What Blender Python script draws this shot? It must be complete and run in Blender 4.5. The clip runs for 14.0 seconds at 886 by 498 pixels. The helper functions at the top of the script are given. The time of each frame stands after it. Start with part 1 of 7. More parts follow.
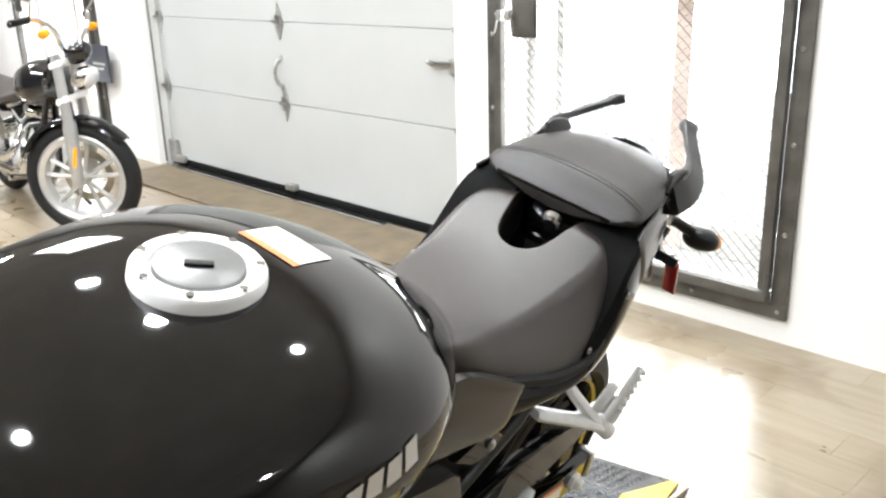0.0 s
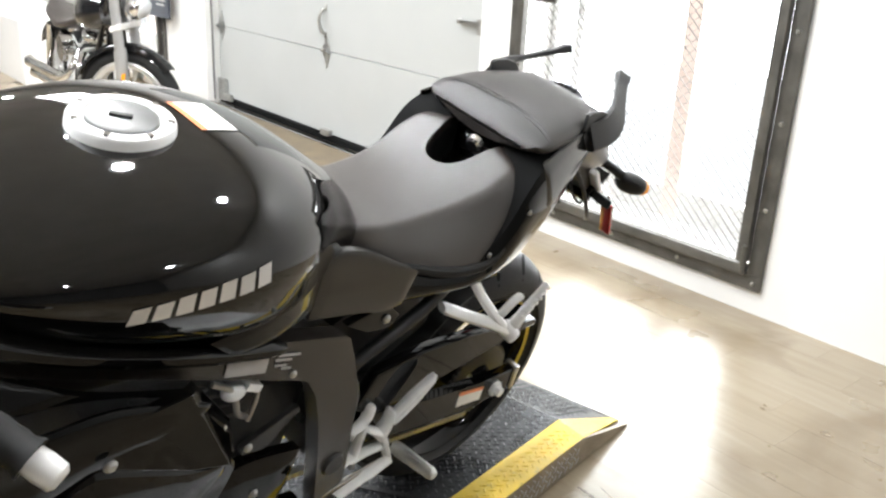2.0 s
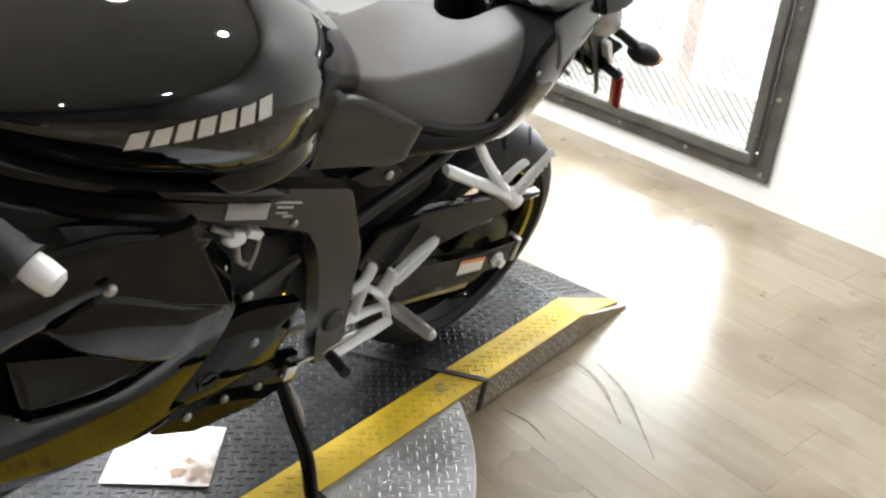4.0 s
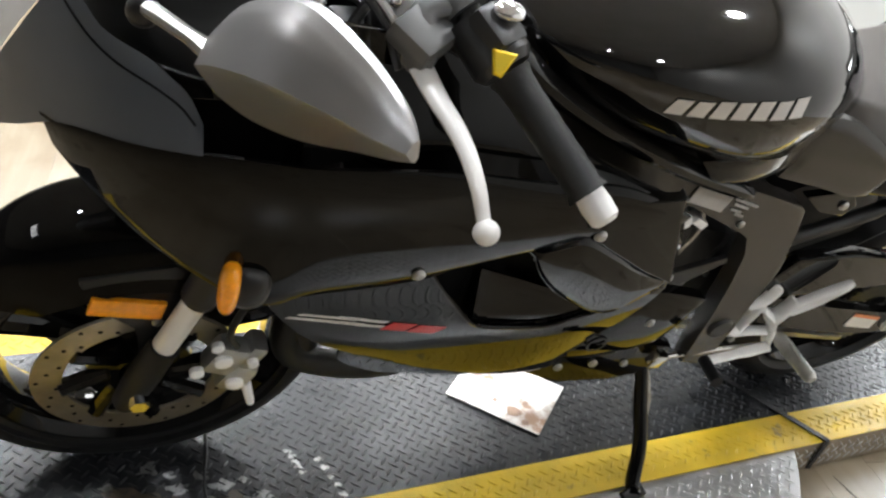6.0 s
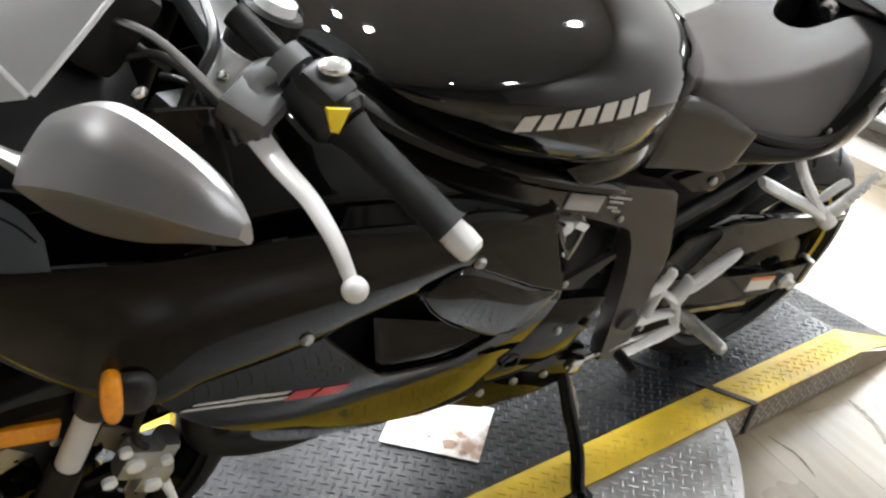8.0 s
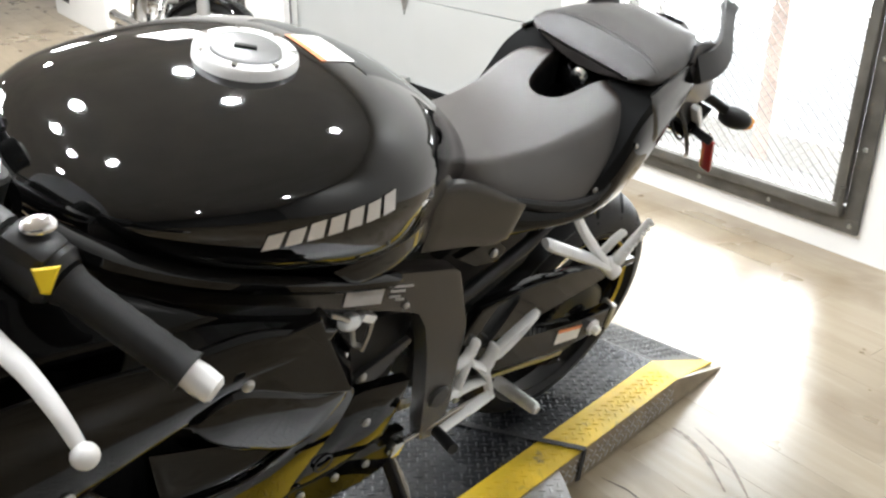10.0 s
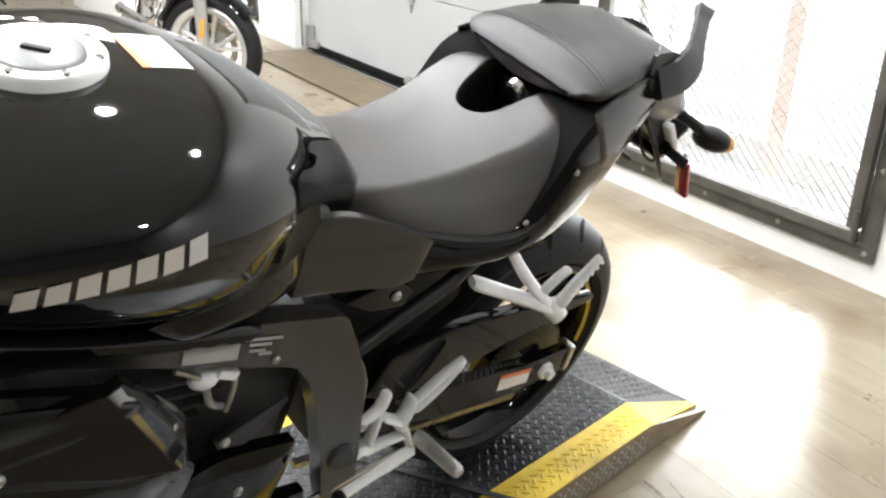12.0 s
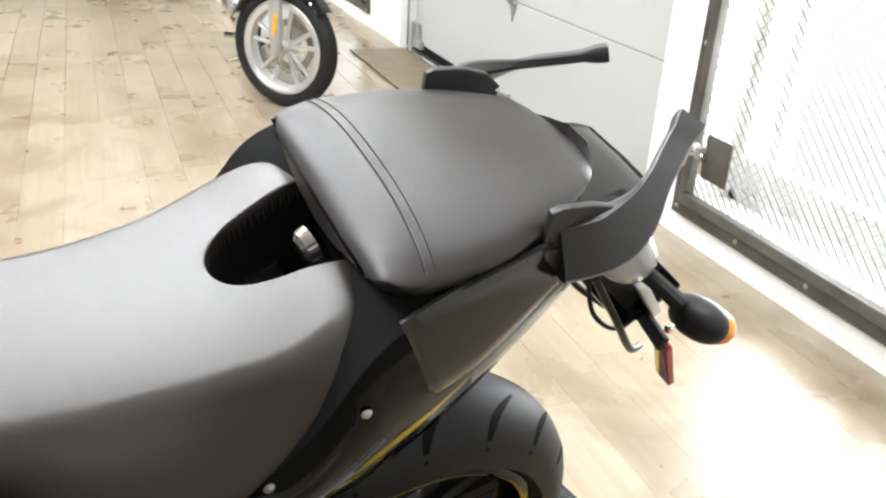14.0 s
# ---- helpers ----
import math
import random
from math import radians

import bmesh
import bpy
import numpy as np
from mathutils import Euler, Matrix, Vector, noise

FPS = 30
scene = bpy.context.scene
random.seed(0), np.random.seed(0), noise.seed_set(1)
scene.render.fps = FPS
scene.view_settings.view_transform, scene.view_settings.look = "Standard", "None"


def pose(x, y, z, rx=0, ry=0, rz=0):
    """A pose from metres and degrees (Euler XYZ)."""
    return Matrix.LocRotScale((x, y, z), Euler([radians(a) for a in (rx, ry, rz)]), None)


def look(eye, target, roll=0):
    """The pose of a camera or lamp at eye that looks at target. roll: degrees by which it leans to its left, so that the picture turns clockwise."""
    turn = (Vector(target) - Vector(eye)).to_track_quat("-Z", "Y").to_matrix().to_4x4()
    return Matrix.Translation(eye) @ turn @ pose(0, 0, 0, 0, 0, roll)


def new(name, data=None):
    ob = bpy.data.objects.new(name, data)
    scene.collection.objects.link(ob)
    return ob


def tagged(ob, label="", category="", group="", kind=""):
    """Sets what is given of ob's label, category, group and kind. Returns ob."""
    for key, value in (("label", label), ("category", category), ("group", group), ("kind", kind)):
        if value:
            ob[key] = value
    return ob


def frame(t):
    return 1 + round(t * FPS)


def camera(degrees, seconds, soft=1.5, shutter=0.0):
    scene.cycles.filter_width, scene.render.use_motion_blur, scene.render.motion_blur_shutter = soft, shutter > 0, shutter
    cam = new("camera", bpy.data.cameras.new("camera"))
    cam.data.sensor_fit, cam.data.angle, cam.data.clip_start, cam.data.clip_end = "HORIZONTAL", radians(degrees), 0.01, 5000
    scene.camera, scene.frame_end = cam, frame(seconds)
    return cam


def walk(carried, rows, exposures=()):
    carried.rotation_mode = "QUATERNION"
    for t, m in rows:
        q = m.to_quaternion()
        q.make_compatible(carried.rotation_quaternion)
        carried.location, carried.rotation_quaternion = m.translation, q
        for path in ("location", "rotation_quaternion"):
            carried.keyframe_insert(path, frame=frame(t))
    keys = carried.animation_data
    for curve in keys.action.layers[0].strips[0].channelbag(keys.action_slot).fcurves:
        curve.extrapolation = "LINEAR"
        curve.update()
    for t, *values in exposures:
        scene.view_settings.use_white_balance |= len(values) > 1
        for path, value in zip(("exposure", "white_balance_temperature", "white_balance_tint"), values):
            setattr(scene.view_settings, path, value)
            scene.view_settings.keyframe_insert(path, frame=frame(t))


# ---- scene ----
cam = camera(54.2, 14.0, soft=2.4)
EXPO, WINDOW_W, LAMP_W, STRIP_W, SKY_E = 0.12, 42.0, 35.0, 78.0, 8.0
PATH = [
    (0, (0.773, 0.261, 1.331), (-0.587, 1.585, 0.701), -1.7),
    (0.5, (0.891, 0.21, 1.345), (-0.485, 1.549, 0.785), -2.3),
    (0.6, (0.972, 0.201, 1.340), (-0.429, 1.52, 0.795), -1.2),
    (1, (1.03, 0.14, 1.345), (-0.387, 1.425, 0.763), 1.1),
    (1.5, (1.057, 0.221, 1.318), (-0.356, 1.478, 0.665), 4.8),
    (2, (1.085, 0.265, 1.298), (-0.341, 1.484, 0.606), 2.8),
    (2.2, (1.093, 0.274, 1.285), (-0.305, 1.497, 0.545), 4.1),
    (4.3, (1.1, 0.254, 1.229), (-0.261, 1.394, 0.307), 4.7),
    (4.5, (1.097, 0.241, 1.234), (-0.303, 1.326, 0.306), 5.8),
    (5, (1.077, 0.191, 1.219), (-0.392, 1.157, 0.266), 9.0),
    (5.5, (1.048, 0.127, 1.211), (-0.513, 0.916, 0.241), 11.3),
    (6, (1.027, 0.062, 1.196), (-0.59, 0.657, 0.180), 13.6),
    (6.5, (1.021, 0.011, 1.187), (-0.611, 0.455, 0.119), 13.3),
    (7, (1.018, 0.001, 1.182), (-0.635, 0.455, 0.150), 12.0),
    (7.5, (1.019, 0.047, 1.205), (-0.642, 0.622, 0.250), 6.8),
    (8, (1.028, 0.107, 1.215), (-0.568, 0.873, 0.284), 4.5),
    (8.5, (1.037, 0.165, 1.235), (-0.497, 1.112, 0.370), 2.7),
    (9, (1.061, 0.202, 1.258), (-0.438, 1.271, 0.477), 0.7),
    (9.2, (1.067, 0.203, 1.259), (-0.424, 1.282, 0.476), 1.0),
    (11.3, (1.039, 0.333, 1.294), (-0.45, 1.373, 0.456), 0.6),
    (11.5, (1.057, 0.382, 1.249), (-0.482, 1.363, 0.432), 3.3),
    (12, (0.986, 0.49, 1.243), (-0.544, 1.496, 0.440), 1.5),
    (12.5, (0.844, 0.602, 1.274), (-0.635, 1.746, 0.565), 2.1),
    (13, (0.78, 0.744, 1.280), (-0.712, 1.878, 0.581), 2.3),
    (13.5, (0.756, 0.97, 1.274), (-0.899, 1.81, 0.529), 5.3),
    (14, (0.659, 1.121, 1.271), (-1.014, 1.825, 0.430), 3.7),
]

walk(cam, [(t, look(eye, target, roll)) for t, eye, target, roll in PATH], [(0.0, EXPO), (14.0, EXPO)])

# world: a bright overcast sky outside, seen only through the openings
world = bpy.data.worlds.new("world")
scene.world = world
world.use_nodes = True
wn = world.node_tree.nodes
sky = wn.new("ShaderNodeTexSky")
sky.sky_type, sky.sun_disc, sky.sun_elevation, sky.sun_rotation = "NISHITA", False, radians(40), radians(20)
world.node_tree.links.new(sky.outputs[0], wn["Background"].inputs[0])
wn["Background"].inputs[1].default_value = 0.12

ROOM_H = 3.4
WALL_Y = 3.09


def area_lamp(name, m, energy, size, size_y=None, shape="RECTANGLE", color=(1, 1, 1)):
    data = bpy.data.lights.new(name, "AREA")
    data.energy, data.size, data.shape, data.color = energy, size, shape, color
    if size_y:
        data.size_y = size_y
    ob = new(name, data)
    ob.matrix_world = m
    return tagged(ob, kind="structure")


# daylight through the two windows
area_lamp("window_light", look((-1.1, 3.42, 0.9), (-1.0, 0.0, 0.3)), WINDOW_W, 1.2, 1.1, color=(0.95, 0.98, 1.0))
area_lamp("window_light", look((-6.6, 3.42, 0.9), (-6.3, 0.0, 0.2)), WINDOW_W, 1.4, 1.1, color=(0.95, 0.98, 1.0))
# ceiling: small downlights, and a few bright strip fittings
# the last two are added, unseen, to brighten the footrest hangers and north wall
LAMPS = [(-0.05, 2.3), (-1.05, 1.42), (-1.85, 1.3), (-1.62, 0.1), (-1.5, -0.36), (-1.0, -0.52), (-0.45, -0.1), (-0.95, -1.4), (-3.6, -1.6), (-3.6, 0.35), (-5.6, -0.6), (-5.6, 1.6), (3.5, 2.3), (3.6, 0.4)]
for x, y in LAMPS:
    area_lamp("downlight_bulb", look((x, y, ROOM_H - 0.09), (x, y, 0)), LAMP_W, 0.15, shape="DISK", color=(0.955, 0.99, 1.02))
STRIPS = [(-3.9, 1.9, 0.75, 1.2, 0.5), (-6.5, 1.2, 1.0, 1.2, 0.5), (-4.2, -1.2, 1.4, 1.2, 0.5), (-0.6, -3.6, 0.5, 1.7, 0.45)]
for x, y, p, lx, ly in STRIPS:
    area_lamp("strip_tubes", look((x, y, ROOM_H - 0.085), (x, y - 0.001, 0)), STRIP_W * p, lx, ly, color=(0.955, 0.99, 1.02))


# ---------------------------------------------------------------- materials
def mat(name, color, rough=0.5, metal=0.0, coat=0.0, bump=0.0, bump_scale=200.0, vary=0.12, vary_scale=6.0, rough_vary=0.08, spec=0.5, emit=None, dirt=None, sheen=0.0):
    """A principled material with colour and roughness varied at two scales and a fine relief."""
    m = bpy.data.materials.new(name)
    m.use_nodes = True
    nt = m.node_tree
    n, l = nt.nodes, nt.links
    b = n["Principled BSDF"]
    tex = n.new("ShaderNodeTexCoord")
    big = n.new("ShaderNodeTexNoise")
    big.inputs["Scale"].default_value, big.inputs["Detail"].default_value = vary_scale, 6
    small = n.new("ShaderNodeTexNoise")
    small.inputs["Scale"].default_value, small.inputs["Detail"].default_value = bump_scale, 3
    for t in (big, small):
        l.new(tex.outputs["Object"], t.inputs["Vector"])
    ramp = n.new("ShaderNodeMapRange")
    ramp.inputs["To Min"].default_value, ramp.inputs["To Max"].default_value = 1 - vary, 1 + vary
    ramp.inputs["From Min"].default_value, ramp.inputs["From Max"].default_value = 0.3, 0.7
    l.new(big.outputs[0], ramp.inputs[0])
    mul = n.new("ShaderNodeMix")
    mul.data_type, mul.blend_type = "RGBA", "MULTIPLY"
    mul.inputs[0].default_value = 1
    mul.inputs[6].default_value = (*color, 1)
    l.new(ramp.outputs[0], mul.inputs[7])
    col = mul.outputs[2]
    if dirt:
        dn = n.new("ShaderNodeTexNoise")
        dn.inputs["Scale"].default_value, dn.inputs["Detail"].default_value, dn.inputs["Roughness"].default_value = dirt[1], 9, 0.7
        l.new(tex.outputs["Object"], dn.inputs["Vector"])
        dr = n.new("ShaderNodeMapRange")
        dr.inputs["From Min"].default_value, dr.inputs["From Max"].default_value = dirt[2], dirt[2] + 0.12
        l.new(dn.outputs[0], dr.inputs[0])
        dm = n.new("ShaderNodeMix")
        dm.data_type = "RGBA"
        l.new(dr.outputs[0], dm.inputs[0])
        l.new(col, dm.inputs[6])
        dm.inputs[7].default_value = (*dirt[0], 1)
        col = dm.outputs[2]
    l.new(col, b.inputs["Base Color"])
    rr = n.new("ShaderNodeMapRange")
    rr.inputs["To Min"].default_value, rr.inputs["To Max"].default_value = max(0.0, rough - rough_vary), rough + rough_vary
    l.new(big.outputs[0], rr.inputs[0])
    l.new(rr.outputs[0], b.inputs["Roughness"])
    b.inputs["Metallic"].default_value = metal
    b.inputs["Coat Weight"].default_value, b.inputs["Coat Roughness"].default_value = coat, 0.02
    b.inputs["Specular IOR Level"].default_value = spec
    b.inputs["Sheen Weight"].default_value, b.inputs["Sheen Roughness"].default_value = sheen, 0.4
    if bump:
        bp = n.new("ShaderNodeBump")
        bp.inputs["Strength"].default_value, bp.inputs["Distance"].default_value = bump, 0.002
        l.new(small.outputs[0], bp.inputs["Height"])
        l.new(bp.outputs[0], b.inputs["Normal"])
    if emit:
        b.inputs["Emission Color"].default_value, b.inputs["Emission Strength"].default_value = (*color, 1), emit
    return m


M_GLOSS = mat("gloss_black", (0.003, 0.0029, 0.0028), 0.025, spec=0.24, vary=0.1, rough_vary=0.015)
# copy of the gloss black with reflection raised, so the tank looks lighter
M_TANK = mat("gloss_black_brighter_tank", (0.0035, 0.0034, 0.0033), 0.04, spec=0.65, vary=0.1, rough_vary=0.02)
M_SATIN = mat("satin_black", (0.010, 0.010, 0.0105), 0.33, spec=0.4, bump=0.12, bump_scale=900)
M_RAIL = mat("dark_grey_rail", (0.032, 0.032, 0.033), 0.4, spec=0.6, bump=0.12, bump_scale=900)
M_MATTE = mat("matte_black", (0.007, 0.007, 0.007), 0.5, spec=0.3, bump=0.2, bump_scale=700)
M_MIRROR_SHELL = mat("mirror_shell_grey", (0.33, 0.33, 0.335), 0.32, 0.8, spec=0.6, bump=0.08, bump_scale=1200)
M_COWL = mat("satin_cowl_grey", (0.135, 0.145, 0.160), 0.22, spec=1.0, bump=0.04, bump_scale=1200)
M_VINYL = mat("seat_vinyl", (0.027, 0.0205, 0.018), 0.33, spec=1.0, bump=0.3, bump_scale=1100, vary=0.1, vary_scale=12)
M_COVER = mat("semi_gloss_cover_black", (0.011, 0.0105, 0.010), 0.16, spec=0.75, bump=0.05, bump_scale=900)
M_PAD = mat("smooth_pad_vinyl", (0.020, 0.0172, 0.016), 0.37, spec=0.6, bump=0.25, bump_scale=1100, vary=0.1, vary_scale=12)
M_RUBBER = mat("tyre_rubber", (0.013, 0.013, 0.0135), 0.55, spec=0.28, bump=0.25, bump_scale=350, vary=0.2)
M_GRIP = mat("grip_rubber", (0.009, 0.009, 0.009), 0.5, spec=0.3, bump=0.6, bump_scale=1500)
M_ALLOY = mat("cast_alloy", (0.94, 0.94, 0.93), 0.36, 0.0, spec=0.8, bump=0.25, bump_scale=600, vary=0.08, vary_scale=30)
M_LEVER = mat("painted_lever", (0.80, 0.79, 0.77), 0.36, 0.15, bump=0.05)
M_CHROME = mat("chrome", (0.8, 0.8, 0.8), 0.07, 1.0, vary=0.04)
M_STEEL = mat("steel", (0.45, 0.45, 0.44), 0.3, 1.0, bump=0.15, bump_scale=500)
M_FRAME = mat("satin_frame_black", (0.029, 0.025, 0.022), 0.24, spec=0.6, bump=0.2, bump_scale=700)
M_DISC = mat("brake_disc_steel", (0.44, 0.40, 0.32), 0.33, 0.9, vary=0.2, vary_scale=25)
M_ENGINE = mat("engine_black", (0.02, 0.02, 0.02), 0.45, 0.2, bump=0.4, bump_scale=250)
M_AMBER = mat("amber_lens", (1.0, 0.36, 0.012), 0.15, coat=0.5, vary=0.1, vary_scale=120)
M_RED = mat("red_reflector", (0.35, 0.02, 0.02), 0.18, coat=0.5)
M_YELLOW_BTN = mat("yellow_switch", (0.85, 0.6, 0.02), 0.35)
M_WHITE_LBL = mat("white_label", (0.78, 0.76, 0.73), 0.4, vary=0.05)
M_GREY_LBL = mat("grey_label", (0.42, 0.41, 0.40), 0.35, vary=0.08, vary_scale=40)
M_ORANGE_LBL = mat("orange_label", (0.8, 0.26, 0.1), 0.4, vary=0.05)
M_SILVER_MARK = mat("silver_mark", (0.62, 0.6, 0.57), 0.35, 0.3)
M_RED_MARK = mat("red_mark", (0.55, 0.03, 0.03), 0.3)
M_RIMTAPE = mat("yellow_rim_tape", (0.7, 0.5, 0.05), 0.35)
M_LENS = mat("headlight_lens", (0.93, 0.94, 0.95), 0.12, coat=0.8, vary=0.05)
M_YELLOW = mat("yellow_safety_paint", (0.66, 0.45, 0.02), 0.48, bump=0.3, bump_scale=150, vary=0.15, vary_scale=14, dirt=((0.16, 0.13, 0.06), 16, 0.6))
M_TREAD = mat("tread_plate_paint", (0.020, 0.021, 0.023), 0.27, 0.1, spec=0.32, bump=0.2, bump_scale=220, vary=0.3, vary_scale=9, dirt=((0.03, 0.03, 0.03), 7, 0.6))
M_TREAD_RAW = mat("tread_plate_bare", (0.5, 0.5, 0.5), 0.36, 0.8, bump=0.3, bump_scale=220, vary=0.15, vary_scale=9)
M_TREAD_BAR = mat("tread_bar_dull", (0.020, 0.021, 0.023), 0.34, 0.25, spec=0.5, bump=0.2, bump_scale=300, vary=0.3, vary_scale=12)
M_TREAD_SIDE = mat("tread_plate_worn", (0.27, 0.225, 0.165), 0.40, 0.5, bump=0.3, bump_scale=220, vary=0.3, vary_scale=15)
M_WALL = mat("white_wall_paint", (0.8, 0.79, 0.77), 0.55, bump=0.12, bump_scale=90, vary=0.03, vary_scale=1.5)
M_CEIL = mat("ceiling_paint", (0.62, 0.61, 0.60), 0.8, bump=0.3, bump_scale=60, vary=0.08, vary_scale=2)
M_DOOR = mat("garage_door_paint", (0.43, 0.44, 0.43), 0.5, bump=0.06, bump_scale=300, vary=0.03, vary_scale=2.5)
M_GALV = mat("galvanised_steel", (0.48, 0.48, 0.46), 0.42, 0.85, bump=0.15, vary=0.2, vary_scale=30)
M_GATE = mat("bare_gate_steel", (0.105, 0.100, 0.090), 0.5, 0.6, bump=0.35, bump_scale=160, vary=0.3, vary_scale=10, dirt=((0.22, 0.15, 0.08), 9, 0.62))
M_SEAL = mat("door_seal_rubber", (0.006, 0.006, 0.006), 0.8, spec=0.1)
M_WINFRAME = mat("window_frame_paint", (0.8, 0.8, 0.8), 0.4, vary=0.04)
M_MULLION = mat("pale_mullion", (0.80, 0.66, 0.60), 0.5, bump=0.2)
M_STRAP = mat("black_strap", (0.012, 0.012, 0.013), 0.6, bump=0.4, bump_scale=900)
M_PAPER = mat("white_card", (0.8, 0.78, 0.74), 0.32, vary=0.08, vary_scale=12, dirt=((0.36, 0.22, 0.14), 11, 0.50))
M_CRUISER = mat("cruiser_black_paint", (0.008, 0.008, 0.009), 0.06, coat=0.8)
M_WHEEL = mat("silver_wheel", (0.68, 0.68, 0.67), 0.3, 0.7, bump=0.05)
M_LAMP = mat("lamp_diffuser", (1.0, 0.96, 0.9), 0.5, emit=6.0)
M_SKYCARD = mat("daylight_haze", (0.91, 0.965, 1.0), 1.0, emit=SKY_E)


def plank_mat(name, island):
    m = bpy.data.materials.new(name)
    m.use_nodes = True
    n, l = m.node_tree.nodes, m.node_tree.links
    b = n["Principled BSDF"]
    tc = n.new("ShaderNodeTexCoord")
    pick = n.new("ShaderNodeNewGeometry").outputs["Random Per Island"] if island else n.new("ShaderNodeObjectInfo").outputs["Random"]
    geo = n.new("ShaderNodeNewGeometry")
    off = n.new("ShaderNodeVectorMath")
    off.operation = "MULTIPLY_ADD"
    comb = n.new("ShaderNodeCombineXYZ")
    for k in range(3):
        l.new(pick, comb.inputs[k])
    l.new(comb.outputs[0], off.inputs[0])
    off.inputs[1].default_value = (37, 19, 7)
    l.new(geo.outputs["Position"], off.inputs[2])
    stretch = n.new("ShaderNodeMapping")
    stretch.inputs["Scale"].default_value = (1.1, 15, 1)
    l.new(off.outputs[0], stretch.inputs[0])
    grain = n.new("ShaderNodeTexNoise")
    grain.inputs["Scale"].default_value, grain.inputs["Detail"].default_value, grain.inputs["Distortion"].default_value = 2.2, 8, 0.6
    l.new(stretch.outputs[0], grain.inputs["Vector"])
    cloud = n.new("ShaderNodeTexNoise")
    cloud.inputs["Scale"].default_value, cloud.inputs["Detail"].default_value = 3.0, 4
    l.new(off.outputs[0], cloud.inputs["Vector"])
    ramp = n.new("ShaderNodeValToRGB")
    e = ramp.color_ramp.elements
    e[0].position, e[0].color = 0.20, (0.172, 0.130, 0.080, 1)
    e[1].position, e[1].color = 0.82, (0.364, 0.319, 0.249, 1)
    mid = ramp.color_ramp.elements.new(0.5)
    mid.color = (0.264, 0.213, 0.144, 1)
    add = n.new("ShaderNodeMath")
    add.operation = "MULTIPLY_ADD"
    l.new(cloud.outputs[0], add.inputs[0])
    add.inputs[1].default_value = 0.26
    soft = n.new("ShaderNodeMath")
    soft.operation = "MULTIPLY_ADD"
    l.new(grain.outputs[0], soft.inputs[0])
    soft.inputs[1].default_value, soft.inputs[2].default_value = 0.40, 0.165
    l.new(soft.outputs[0], add.inputs[2])
    shift = n.new("ShaderNodeMath")
    shift.operation = "MULTIPLY_ADD"
    l.new(pick, shift.inputs[0])
    shift.inputs[1].default_value = 0.15
    l.new(add.outputs[0], shift.inputs[2])
    sub = n.new("ShaderNodeMath")
    sub.operation = "SUBTRACT"
    l.new(shift.outputs[0], sub.inputs[0])
    sub.inputs[1].default_value = 0.08
    l.new(sub.outputs[0], ramp.inputs[0])
    # brown, marbled stains that run across the planks
    veins = n.new("ShaderNodeTexNoise")
    veins.inputs["Scale"].default_value, veins.inputs["Detail"].default_value, veins.inputs["Distortion"].default_value = 1.9, 7, 1.8
    l.new(geo.outputs["Position"], veins.inputs["Vector"])
    worn = n.new("ShaderNodeMapRange")
    worn.inputs["From Min"].default_value, worn.inputs["From Max"].default_value, worn.inputs["To Max"].default_value = 0.46, 0.66, 0.70
    l.new(veins.outputs[0], worn.inputs[0])
    stain = n.new("ShaderNodeMix")
    stain.data_type = "RGBA"
    l.new(worn.outputs[0], stain.inputs[0])
    l.new(ramp.outputs[0], stain.inputs[6])
    stain.inputs[7].default_value = (0.150, 0.104, 0.056, 1)
    l.new(stain.outputs[2], b.inputs["Base Color"])
    rr = n.new("ShaderNodeMapRange")
    rr.inputs["To Min"].default_value, rr.inputs["To Max"].default_value = 0.25, 0.31
    b.inputs["Specular IOR Level"].default_value = 0.95
    l.new(cloud.outputs[0], rr.inputs[0])
    l.new(rr.outputs[0], b.inputs["Roughness"])
    bp = n.new("ShaderNodeBump")
    bp.inputs["Strength"].default_value, bp.inputs["Distance"].default_value = 0.12, 0.001
    l.new(grain.outputs[0], bp.inputs["Height"])
    l.new(bp.outputs[0], b.inputs["Normal"])
    return m


M_PLANK = plank_mat("oak_plank", False)
M_PLANK_FAR = plank_mat("oak_plank_far", True)


# ---------------------------------------------------------------- mesh helpers
def finish(bm, smooth_deg=35):
    bmesh.ops.recalc_face_normals(bm, faces=bm.faces)
    lim = radians(smooth_deg)
    for f in bm.faces:
        f.smooth = True
    for e in bm.edges:
        if len(e.link_faces) == 2:
            ang = e.calc_face_angle(0)
            if ang > lim:
                e.smooth = False
            elif ang > 0.15:
                # keep broad flat faces flat beside their narrow bevels
                p, q = e.link_faces[0].calc_area(), e.link_faces[1].calc_area()
                if max(p, q) > 12 * min(p, q):
                    e.smooth = False


def part(name, bm, material, parent=None, label="", smooth_deg=35):
    finish(bm, smooth_deg)
    me = bpy.data.meshes.new(name)
    bm.to_mesh(me)
    bm.free()
    me.materials.append(material)
    ob = new(name, me)
    if parent:
        ob.parent = parent
    if label:
        tagged(ob, label)
    return ob


def root(name, m, label, category, group="", kind=""):
    ob = new(name)
    ob.empty_display_size = 0.1
    ob.matrix_world = m
    return tagged(ob, label, category, group, kind)


def ring_faces(bm, a, b, close=True):
    n = len(a)
    for i in range(n if close else n - 1):
        j = (i + 1) % n
        try:
            bm.faces.new((a[i], a[j], b[j], b[i]))
        except ValueError:
            pass


